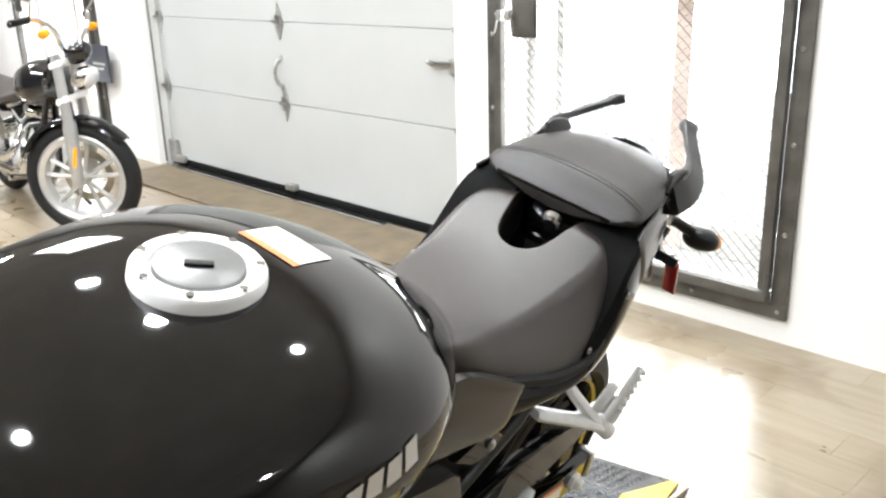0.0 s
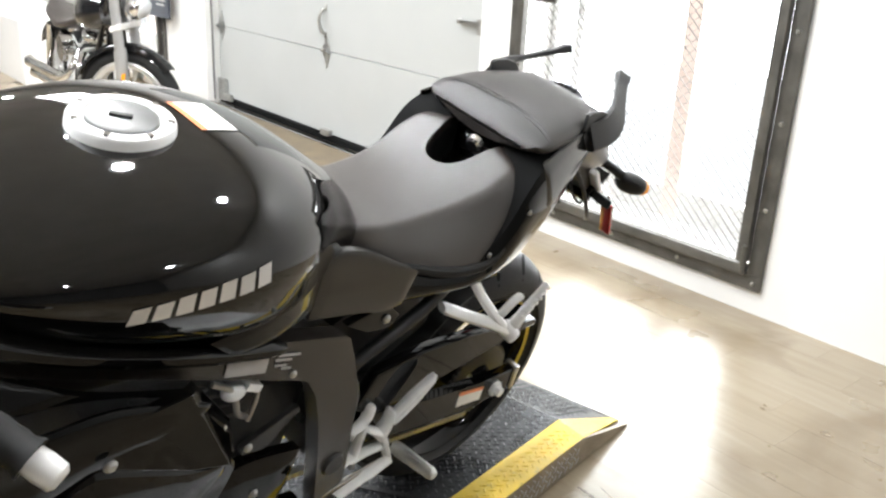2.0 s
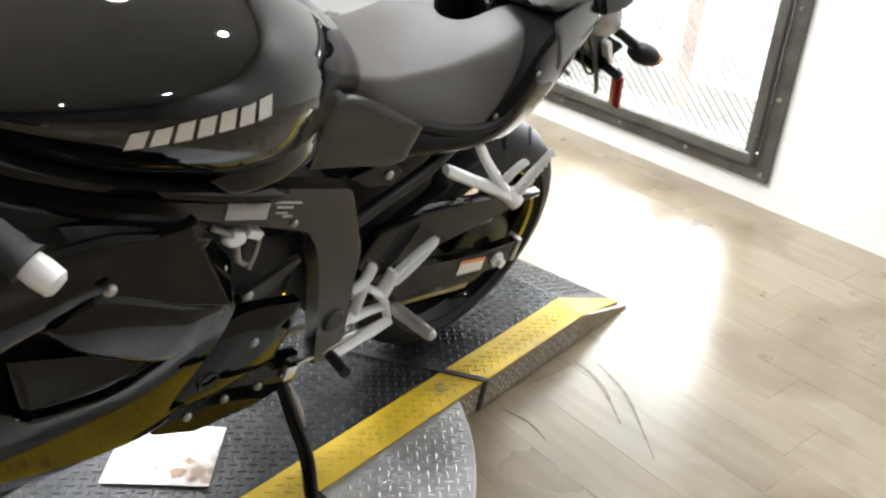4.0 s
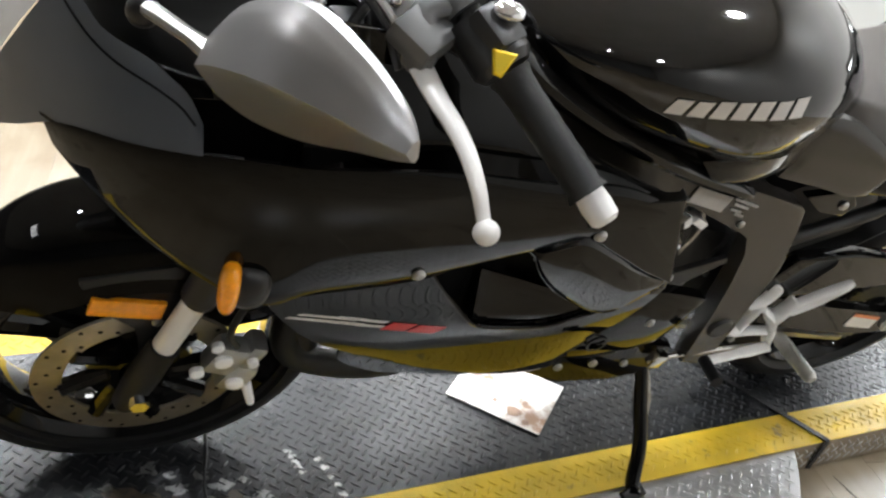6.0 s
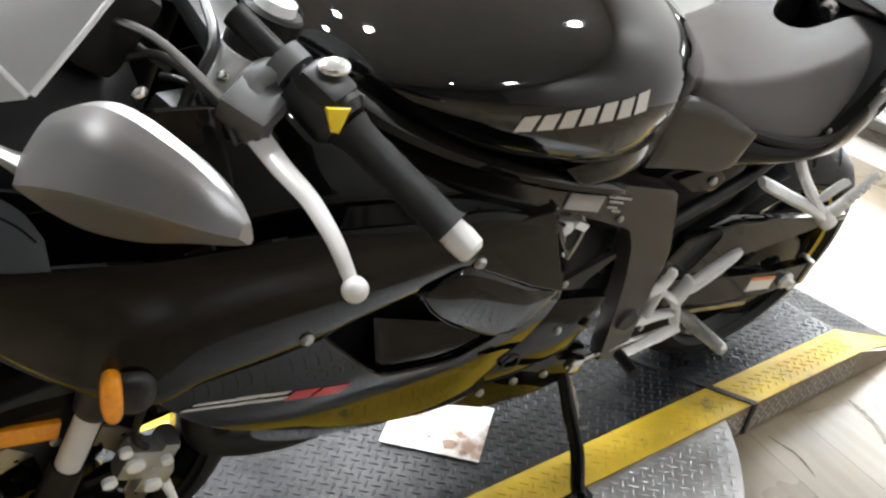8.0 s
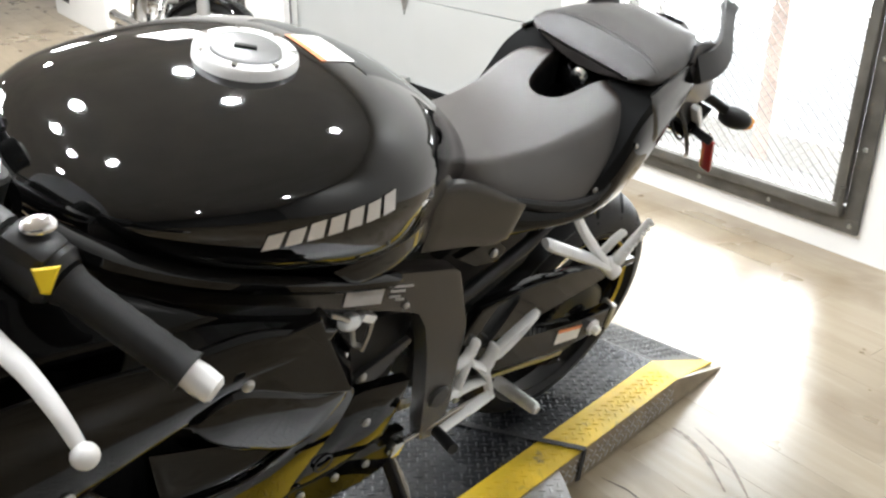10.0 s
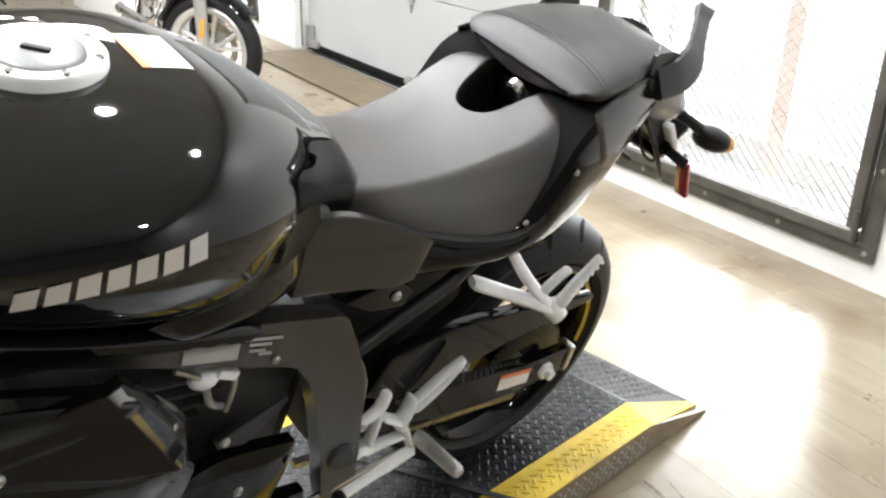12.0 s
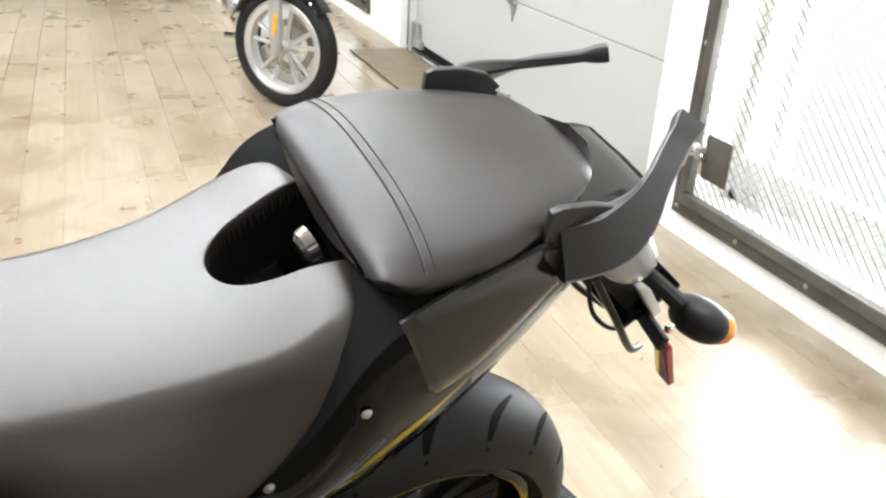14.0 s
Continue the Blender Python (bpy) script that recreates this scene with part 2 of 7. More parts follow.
def loft(bm, rings, close=True, cap=True):
    vs = [[bm.verts.new(p) for p in r] for r in rings]
    for a, b in zip(vs, vs[1:]):
        ring_faces(bm, a, b, close)
    if cap:
        bm.faces.new(vs[0])
        bm.faces.new(vs[-1])
    return bm


def box(bm, c, s, rot=(0, 0, 0), bevel=0.0):
    m = pose(*c, *rot) @ Matrix.Diagonal((*s, 1))
    geo = bmesh.ops.create_cube(bm, size=1, matrix=m)
    if bevel:
        es = list({e for v in geo["verts"] for e in v.link_edges})
        bmesh.ops.bevel(bm, geom=es, offset=bevel, segments=2, profile=0.6, affect="EDGES")
    return bm


def axes_for(d):
    d = Vector(d).normalized()
    a = d.cross(Vector((0, 0, 1)))
    if a.length < 0.05:
        a = d.cross(Vector((1, 0, 0)))
    a.normalize()
    return d, a, d.cross(a)


def tube(bm, pts, radii, seg=12, flat=1.0, cap=True):
    """A round bar along points. radii: one or one a point. flat: squeezes it upright."""
    pts = [Vector(p) for p in pts]
    if not isinstance(radii, (list, tuple)):
        radii = [radii] * len(pts)
    rings, prev = [], None
    for i, p in enumerate(pts):
        d = (pts[min(i + 1, len(pts) - 1)] - pts[max(i - 1, 0)])
        d, a, b = axes_for(d)
        if prev is not None:
            a = (prev - d * prev.dot(d)).normalized()
            b = d.cross(a)
        prev = a
        rings.append([p + radii[i] * (math.cos(k * math.tau / seg) * a + flat * math.sin(k * math.tau / seg) * b) for k in range(seg)])
    return loft(bm, rings, True, cap)


def curve_pts(ctrl, n=8):
    """A smooth line through the control points."""
    ctrl = [Vector(c) for c in ctrl]
    out = []
    for i in range(len(ctrl) - 1):
        p0, p1, p2, p3 = ctrl[max(i - 1, 0)], ctrl[i], ctrl[i + 1], ctrl[min(i + 2, len(ctrl) - 1)]
        for k in range(n):
            t = k / n
            out.append(0.5 * (2 * p1 + (p2 - p0) * t + (2 * p0 - 5 * p1 + 4 * p2 - p3) * t * t + (3 * p1 - p0 - 3 * p2 + p3) * t ** 3))
    return out + [ctrl[-1]]


def ellipsoid(bm, c, r, rot=(0, 0, 0), u=20, v=12, power=1.0):
    geo = bmesh.ops.create_uvsphere(bm, u_segments=u, v_segments=v, radius=1)
    m = pose(*c, *rot) @ Matrix.Diagonal((*r, 1))
    for w in geo["verts"]:
        co = w.co
        if power != 1.0:
            co = Vector([math.copysign(abs(q) ** power, q) for q in co])
        w.co = m @ co
    return bm


def lathe(bm, profile, c=(0, 0, 0), seg=64, close=False, start=0.0, end=math.tau):
    """Turns a profile of (radius, y) round the y axis through c."""
    full = end - start > math.tau - 1e-6
    cols = []
    for k in range(seg if full else seg + 1):
        a = start + (end - start) * k / seg
        cols.append([bm.verts.new((c[0] + r * math.cos(a), c[1] + y, c[2] + r * math.sin(a))) for r, y in profile])
    pairs = list(zip(cols, cols[1:] + ([cols[0]] if full else [])))
    if not full:
        pairs = list(zip(cols, cols[1:]))
    for a, b in pairs:
        ring_faces(bm, a, b, close)
    if not full and close:
        bm.faces.new(cols[0])
        bm.faces.new(cols[-1])
    return bm


def prism(bm, outline, y0, y1, bevel=0.0):
    """A plate with its outline in (x, z), from y0 to y1."""
    a = [bm.verts.new((x, y0, z)) for x, z in outline]
    b = [bm.verts.new((x, y1, z)) for x, z in outline]
    fa, fb = bm.faces.new(a), bm.faces.new(b)
    ring_faces(bm, a, b)
    if bevel:
        es = list(fa.edges) + list(fb.edges)
        bmesh.ops.bevel(bm, geom=es, offset=bevel, segments=2, profile=0.6, affect="EDGES")
    return bm


def table(rows):
    xs, ys = [r[0] for r in rows], [r[1:] for r in rows]

    def at(x):
        if x <= xs[0]:
            return ys[0]
        if x >= xs[-1]:
            return ys[-1]
        i = max(k for k in range(len(xs)) if xs[k] <= x)
        i = min(i, len(xs) - 2)
        t = (x - xs[i]) / (xs[i + 1] - xs[i])
        out = []
        for q in range(len(ys[0])):
            p1, p2 = ys[i][q], ys[i + 1][q]
            m1 = (p2 - ys[max(i - 1, 0)][q]) / (xs[i + 1] - xs[max(i - 1, 0)]) * (xs[i + 1] - xs[i])
            m2 = (ys[min(i + 2, len(xs) - 1)][q] - p1) / (xs[min(i + 2, len(xs) - 1)] - xs[i]) * (xs[i + 1] - xs[i])
            out.append((2 * t ** 3 - 3 * t * t + 1) * p1 + (t ** 3 - 2 * t * t + t) * m1 + (3 * t * t - 2 * t ** 3) * p2 + (t ** 3 - t * t) * m2)
        return out

    return at


def B():
    return bmesh.new()


# ---------------------------------------------------------------- the room
def slab(name, c, s, material, label="", category="", kind="structure", bevel=0.0):
    bm = B()
    box(bm, (0, 0, 0), s, bevel=bevel)
    ob = part(name, bm, material)
    ob.location = c
    return tagged(ob, label, category, kind=kind)


# for the unseen east and south walls, darkened to dim reflections on the bike
M_DIM = mat("dark_unseen_wall", (0.15, 0.15, 0.155), 0.6, bump=0.12, bump_scale=90, vary=0.06, vary_scale=1.5)
X0, X1, Y0 = -12.0, 7.0, -7.0
DOOR_L, DOOR_R, DOOR_TOP, DOOR_Y = -5.02, -2.02, 2.44, 3.20
WIN = (-1.72, -0.457, 0.16, 1.27)
WIN2 = (-7.25, -5.85, 0.16, 1.33)


def wall_piece(parent, x0, x1, z0, z1, name="wall_panel"):
    bm = B()
    box(bm, ((x0 + x1) / 2, WALL_Y + 0.15, (z0 + z1) / 2), (x1 - x0, 0.3, z1 - z0))
    return part(name, bm, M_WALL, parent)


wall_north = root("wall_north", Matrix(), "smooth white painted wall with a garage door and two windows", "wall", kind="structure")
for x0, x1, z0, z1 in [(X0, WIN2[0], 0, ROOM_H), (WIN2[1], DOOR_L, 0, ROOM_H), (DOOR_R, WIN[0], 0, ROOM_H), (WIN[1], X1, 0, ROOM_H), (WIN2[0], WIN2[1], 0, WIN2[2]),
                       (WIN2[0], WIN2[1], WIN2[3], ROOM_H), (WIN[0], WIN[1], 0, WIN[2]), (WIN[0], WIN[1], WIN[3], ROOM_H), (DOOR_L, DOOR_R, DOOR_TOP, ROOM_H)]:
    wall_piece(wall_north, x0, x1, z0, z1)
slab("wall_west", (X0 - 0.1, (Y0 + WALL_Y) / 2, ROOM_H / 2), (0.2, WALL_Y - Y0, ROOM_H), M_WALL, "plain white painted wall far away", "wall")
slab("wall_east", (X1 + 0.1, (Y0 + WALL_Y) / 2, ROOM_H / 2), (0.2, WALL_Y - Y0, ROOM_H), M_DIM, "plain unseen wall, dark to keep reflections low", "wall")
slab("wall_south", ((X0 + X1) / 2, Y0 - 0.1, ROOM_H / 2), (X1 - X0, 0.2, ROOM_H), M_DIM, "plain unseen wall behind the viewer, dark to keep reflections low", "wall")
slab("ceiling", ((X0 + X1) / 2, (Y0 + WALL_Y) / 2, ROOM_H + 0.05), (X1 - X0, WALL_Y - Y0, 0.1), M_CEIL, "plain pale grey painted ceiling", "ceiling")
slab("ground", (-4, 3, -0.08), (60, 60, 0.1), mat("concrete_ground", (0.3, 0.29, 0.28), 0.8, bump=0.4, bump_scale=60), "grey concrete ground under and outside the building", "ground")
slab("backdrop", (-4, 9.0, 2.0), (40, 0.1, 12), M_SKYCARD, "plain bright hazy daylight outside the windows", "backdrop")


def downlight(x, y):
    r = root("downlight", pose(x, y, ROOM_H), "small round white ceiling downlight, switched on", "ceiling light", "ceiling downlights")
    bm = B()
    lathe(bm, [(0.085, 0.0), (0.08, 0.05), (0.062, 0.06), (0.058, 0.0)], seg=24, close=True)
    bmesh.ops.transform(bm, matrix=Matrix.Rotation(radians(-90), 4, "X"), verts=bm.verts)
    part("housing", bm, M_WINFRAME, r)
    bm = B()
    bmesh.ops.create_circle(bm, cap_ends=True, radius=0.056, segments=24, matrix=Matrix.Translation((0, 0, -0.03)))
    part("diffuser", bm, M_LAMP, r, "glowing diffuser")
    return r


for x, y in LAMPS:
    downlight(x, y)


def strip_fitting(x, y, lx, ly):
    r = root("ceiling_strip_fitting", pose(x, y, ROOM_H), "white rectangular ceiling light fitting, switched on", "ceiling light", "ceiling strip fittings")
    bm = B()
    box(bm, (0, 0, -0.035), (lx + 0.06, ly + 0.06, 0.07), bevel=0.006)
    part("housing", bm, M_WINFRAME, r)
    bm = B()
    box(bm, (0, 0, -0.074), (lx, ly, 0.006), bevel=0.002)
    part("diffuser", bm, M_LAMP, r, "glowing diffuser")
    return r


for x, y, p, lx, ly in STRIPS:
    strip_fitting(x, y, lx, ly)


M_SILL = mat("weathered_sill", (0.70, 0.69, 0.67), 0.6, bump=0.2, vary=0.15, vary_scale=8)


def window_unit(name, w):
    """White window behind a gate: frame, mullions, panes, in the wall's opening."""
    x0, x1, z0, z1 = w
    r = root(name, Matrix(), "white-framed window blown out by daylight behind a steel gate", "window", kind="structure")
    y = WALL_Y + 0.2
    for c, s in [(((x0 + x1) / 2, y, z0 + 0.02), (x1 - x0, 0.08, 0.04)), (((x0 + x1) / 2, y, z1 - 0.02), (x1 - x0, 0.08, 0.04)), ((x0 + 0.02, y, (z0 + z1) / 2), (0.04, 0.08, z1 - z0)), ((x1 - 0.02, y, (z0 + z1) / 2), (0.04, 0.08, z1 - z0))]:
        bm = B()
        box(bm, c, s, bevel=0.004)
        part("window_frame", bm, M_WINFRAME, r)
    for k, xm in enumerate((x0 + 0.165, x0 + 0.75)):
        bm = B()
        box(bm, (xm, y, (z0 + z1) / 2), (0.045 if k == 0 else 0.075, 0.07, z1 - z0 - 0.082), bevel=0.004)
        part("mullion", bm, M_WINFRAME if k == 0 else M_MULLION, r, "white mullion" if k == 0 else "pale reddish mullion")
    bm = B()
    box(bm, ((x0 + x1) / 2, y, z0 + 0.105), (x1 - x0 - 0.084, 0.06, 0.126), bevel=0.004)
    part("window_sill", bm, M_SILL, r, "weathered off-white sill panel")
    return r


window_unit("window_1", WIN)
window_unit("window_2", WIN2)


def expanded_mesh(x0, x1, z0, z1, y, px, pz, th):
    """Expanded-metal sheet: rows of zigzag strands that meet at their knuckles."""
    verts, faces = [], []
    rows = int((z1 - z0) / pz)
    cols = int((x1 - x0) / (px / 2))
    for r in range(rows):
        base = len(verts)
        for c in range(cols + 1):
            x = x0 + c * px / 2
            up = (c + r) % 2
            z = z0 + (r + (0.94 if up else 0.06)) * pz
            for dy, dz in ((-th, -th * 0.6), (th, -th * 0.2), (th, th * 0.6), (-th, th * 0.2)):
                verts.append((x, y + dy, z + dz))
        for c in range(cols):
            a, b = base + 4 * c, base + 4 * (c + 1)
            for k in range(4):
                faces.append((a + k, a + (k + 1) % 4, b + (k + 1) % 4, b + k))
    me = bpy.data.meshes.new("expanded_mesh")
    me.from_pydata(verts, [], faces)
    me.materials.append(M_GATE)
    return me


def bolt_mesh(r=0.009, h=0.006):
    bm = B()
    lathe(bm, [(0.0, -h), (r * 0.6, -h), (r, -h * 0.4), (r, 0.0)], seg=12)
    finish(bm)
    me = bpy.data.meshes.new("bolt")
    bm.to_mesh(me)
    bm.free()
    me.materials.append(M_STEEL)
    return me


BOLT = bolt_mesh()


def bolt(parent, x, y, z, s=1.0, rot=(0, 0, 0), name="bolt"):
    ob = new(name, BOLT)
    ob.parent = parent
    ob.matrix_local = pose(x, y, z, *rot) @ Matrix.Scale(s, 4)
    return ob


def security_gate(x0, x1, z0, z1, px, pz):
    r = root("security_gate", Matrix(), "dark bare-steel security gate with expanded metal mesh over a window", "gate", "window gates")
    y, w = WALL_Y - 0.012, 0.058
    # outer angle frame on the wall
    for c, s, nm in [(((x0 + x1) / 2, y, z0 + w / 2), (x1 - x0, 0.02, w), "outer_frame"), (((x0 + x1) / 2, y, z1 - w / 2), (x1 - x0, 0.02, w), "outer_frame"),
                     ((x0 + w / 2, y - 0.001, (z0 + z1) / 2), (w, 0.02, z1 - z0 - 2 * w - 0.001), "outer_frame"), ((x1 - w / 2, y - 0.001, (z0 + z1) / 2), (w, 0.02, z1 - z0 - 2 * w - 0.001), "outer_frame")]:
        bm = B()
        box(bm, c, s, bevel=0.003)
        part(nm, bm, M_GATE, r)
    # inner leaf frame, standing proud
    g, v = w + 0.0015, 0.040
    yi = y - 0.022
    for c, s in [(((x0 + x1) / 2, yi, z0 + g + v / 2), (x1 - x0 - 2 * g, 0.035, v)), (((x0 + x1) / 2, yi, z1 - g - 0.014 - v / 2), (x1 - x0 - 2 * g, 0.035, v)),
                 ((x0 + g + v / 2, yi + 0.001, (z0 + z1) / 2), (v, 0.033, z1 - z0 - 2 * g - 2 * v - 0.016)), ((x1 - g - v / 2, yi + 0.001, (z0 + z1) / 2), (v, 0.033, z1 - z0 - 2 * g - 2 * v - 0.016))]:
        bm = B()
        box(bm, c, s, bevel=0.004)
        part("leaf_frame", bm, M_GATE, r)
    sheet = new("mesh_sheet", expanded_mesh(x0 + g + 0.01, x1 - w - 0.002, z0 + g + 0.01, z1 - g - 0.02, yi + 0.024, px, pz, 0.0019))
    sheet.parent = r
    tagged(sheet, "expanded steel mesh", kind="stuff")
    n = 4
    for k in range(n + 1):
        t = k / n
        bolt(r, x0 + w / 2 + t * (x1 - x0 - w), y - 0.0105, z0 + w / 2)
        bolt(r, x0 + w / 2 + t * (x1 - x0 - w), y - 0.0105, z1 - w / 2)
        if 0 < k < n:
            bolt(r, x0 + w / 2, y - 0.0115, z0 + t * (z1 - z0))
            bolt(r, x1 - w / 2, y - 0.0115, z0 + t * (z1 - z0))
    # two latches on one stile, each a plate with a slide bolt
    for lz in (z0 + 0.27, z0 + 1.01):
        lx = x0 + 0.235
        bm = B()
        box(bm, (lx, yi - 0.022, lz), (0.13, 0.008, 0.155), bevel=0.003)
        lp = part("latch_plate", bm, M_GATE, r, "dark square latch plate")
        part("mesh_scrap", box(B(), (lx + 0.004, yi - 0.0275, lz), (0.108, 0.003, 0.132), bevel=0.001), M_GATE, lp)
        bm = B()
        tube(bm, [(lx - 0.13, yi - 0.045, lz + 0.01), (lx - 0.045, yi - 0.045, lz + 0.01)], 0.009, 10)
        tube(bm, curve_pts([(lx - 0.05, yi - 0.045, lz + 0.01), (lx - 0.04, yi - 0.055, lz), (lx - 0.037, yi - 0.055, lz - 0.055)], 4), 0.007, 8)
        part("slide_bolt", bm, M_CHROME, lp, "bright slide bolt")
        for dx in (-0.115, -0.07):
            bm = B()
            box(bm, (lx + dx, yi - 0.037, lz + 0.01), (0.024, 0.035, 0.042), bevel=0.004)
            part("bolt_keeper", bm, M_GALV, lp, "galvanised keeper")
        bm = B()
        tube(bm, curve_pts([(lx - 0.125, yi - 0.045, lz + 0.005), (lx - 0.13, yi - 0.05, lz - 0.04), (lx - 0.14, yi - 0.05, lz - 0.06)], 4), 0.004, 8)
        part("chain_hook", bm, M_GALV, lp)
    # rusty hinges on the other stile
    for t in (0.1, 0.9):
        bm = B()
        tube(bm, [(x1 - g - 0.004, yi - 0.02, z0 + t * (z1 - z0) - 0.05), (x1 - g - 0.004, yi - 0.02, z0 + t * (z1 - z0) + 0.05)], 0.011, 10)
        part("hinge", bm, M_GATE, r)
    return r


security_gate(-1.80, -0.40, 0.095, 1.345, 0.042, 0.0195)
security_gate(-7.33, -5.72, 0.10, 1.40, 0.05, 0.024)
notice = root("notice_plate", pose(-5.66, WALL_Y - 0.075, 0.69), "dark blue-black notice plate on the gate with two unreadable pale lines", "sign")
part("plate", box(B(), (0, 0, 0), (0.40, 0.020, 0.27), (0, 0, 0), 0.006), mat("notice_blue_black", (0.03, 0.036, 0.05), 0.4), notice)
for k, (w_, z_) in enumerate(((0.20, 0.0), (0.15, -0.035))):
    part("print_bar", box(B(), (0.05, -0.0115, z_), (w_, 0.002, 0.016)), M_GREY_LBL, notice, "pale print bar")


def hinge_plate(parent, x, y, z, edge=0):
    """Diamond-shaped section hinge with its barrel."""
    bm = B()
    w = 0.034
    out = [(x, z + 0.105), (x + w, z + 0.03), (x + w, z - 0.03), (x, z - 0.105), (x - w, z - 0.03), (x - w, z + 0.03)]
    prism(bm, out, y - 0.006, y, 0.0015)
    h = part("hinge", bm, M_GALV, parent)
    bm = B()
    tube(bm, [(x - w - 0.008, y - 0.014, z), (x + w + 0.008, y - 0.014, z)], 0.012, 10)
    box(bm, (x, y - 0.012, z + 0.02), (0.05, 0.014, 0.03), bevel=0.003)
    part("hinge_barrel", bm, M_STEEL, h)
    for dz in (0.06, -0.06):
        bolt(h, x, y - 0.0065, z + dz, 0.6)
    if edge:
        bm = B()
        tube(bm, [(x, y - 0.016, z), (x + edge * 0.085, y - 0.016, z)], 0.007, 8)
        lathe(bm, [(0.0, -0.01), (0.022, -0.01), (0.024, 0.0), (0.022, 0.01), (0.0, 0.01)], (x + edge * 0.085, y - 0.016, z), 14)
        part("roller", bm, M_STEEL, h)
    return h


M_TRACK = mat("dull_galvanised", (0.22, 0.22, 0.215), 0.55, 0.5, vary=0.25, vary_scale=14)


def garage_door():
    r = root("garage_door", Matrix(), "closed white sectional garage door with galvanised hinges", "garage door")
    joints = [0.045, 0.56, 1.03, 1.50, 1.97, 2.44]
    y = DOOR_Y
    for a, b in zip(joints, joints[1:]):
        bm = B()
        box(bm, ((DOOR_L + DOOR_R) / 2, y + 0.025, (a + b) / 2), (DOOR_R - DOOR_L - 0.01, 0.05, b - a - 0.004), bevel=0.003)
        part("door_section", bm, M_DOOR, r)
    bm = B()
    box(bm, ((DOOR_L + DOOR_R) / 2, y + 0.02, 0.022), (DOOR_R - DOOR_L - 0.02, 0.07, 0.044), bevel=0.006)
    part("bottom_seal", bm, M_SEAL, r, "black rubber bottom seal")
    bm = B()
    box(bm, ((DOOR_L + DOOR_R) / 2 - 0.3, y - 0.07, 0.006), (DOOR_R - DOOR_L - 0.6, 0.05, 0.012), bevel=0.003)
    part("threshold_strip", bm, M_CHROME, r, "bright metal threshold strip")
    for z in joints[1:-1]:
        hinge_plate(r, DOOR_L + 0.06, y, z, -1)
        hinge_plate(r, (DOOR_L + DOOR_R) / 2 - 0.02, y, z)
        hinge_plate(r, DOOR_R - 0.06, y, z, 0)
    # lift handle above the lower joint
    hx = (DOOR_L + DOOR_R) / 2 - 0.03
    bm = B()
    tube(bm, curve_pts([(hx, y, 0.665), (hx - 0.004, y - 0.03, 0.68), (hx - 0.012, y - 0.045, 0.74), (hx - 0.004, y - 0.03, 0.80), (hx, y, 0.815)], 5), [0.009] * 21, 10, 1.3)
    h = part("lift_handle", bm, M_GALV, r)
    for z in (0.655, 0.825):
        bm = B()
        box(bm, (hx, y - 0.003, z), (0.026, 0.006, 0.035), bevel=0.002)
        part("handle_pad", bm, M_GALV, h)
    # slide lock
    lx, lz = DOOR_R - 0.10, 0.86
    bm = B()
    box(bm, (lx + 0.02, y - 0.012, lz), (0.1, 0.024, 0.075), bevel=0.006)
    k = part("slide_lock", bm, M_GALV, r)
    bm = B()
    box(bm, (lx - 0.09, y - 0.02, lz + 0.01), (0.15, 0.012, 0.02), bevel=0.003)
    ellipsoid(bm, (lx - 0.155, y - 0.026, lz + 0.012), (0.022, 0.014, 0.014))
    part("lock_lever", bm, M_STEEL, k)
    # foot bracket
    bm = B()
    box(bm, ((DOOR_L + DOOR_R) / 2, y - 0.02, 0.06), (0.09, 0.04, 0.04), bevel=0.004)
    part("foot_bracket", bm, M_GALV, r)
    bm = B()
    box(bm, (DOOR_L + 0.07, y - 0.02, 0.10), (0.1, 0.03, 0.16), bevel=0.005)
    box(bm, (DOOR_L + 0.16, y - 0.03, 0.055), (0.13, 0.03, 0.05), bevel=0.005)
    part("corner_bracket", bm, M_GALV, r)
    # vertical tracks
    for x, sg in ((DOOR_L - 0.012, 1), (DOOR_R + 0.012, -1)):
        bm = B()
        box(bm, (x, y - 0.03, 1.22), (0.006, 0.06, 2.40), bevel=0.001)
        box(bm, (x + sg * 0.014, y - 0.06, 1.22), (0.040, 0.006, 2.40), bevel=0.001)
        tr = part("track", bm, M_TRACK, r, "dull galvanised door track")
        for z in (0.16, 0.85, 1.6):
            bm = B()
            box(bm, (x - sg * 0.03, y - 0.045, z), (0.05, 0.008, 0.09), bevel=0.002)
            part("track_bracket", bm, M_GALV, tr)
    return r


garage_door()
# threshold sheet of bare plywood before the garage door
bm = B()
box(bm, (0, 0, 0), (2.95, 0.38, 0.008), bevel=0.002)
ob = part("threshold_board", bm, mat("worn_brown_board", (0.15, 0.112, 0.068), 0.45, bump=0.4, bump_scale=90, vary=0.35, vary_scale=7, dirt=((0.07, 0.055, 0.04), 9, 0.58)))
ob.location = (-3.48, 2.905, 0.0085)
tagged(ob, "worn brown board lying before the garage door", "board")

# low white plinth by the far window
def plinth():
    r = root("display_plinth", pose(-7.05, 2.45, 0), "low white painted box with a dark square recess", "plinth")
    bm = B()
    box(bm, (0, 0, 0.25), (1.7, 0.66, 0.5), bevel=0.01)
    part("body", bm, M_WALL, r)
    bm = B()
    box(bm, (-0.42, -0.331, 0.27), (0.2, 0.012, 0.24), bevel=0.003)
    part("recess_panel", bm, M_MATTE, r, "dark square panel")
    return r


plinth()
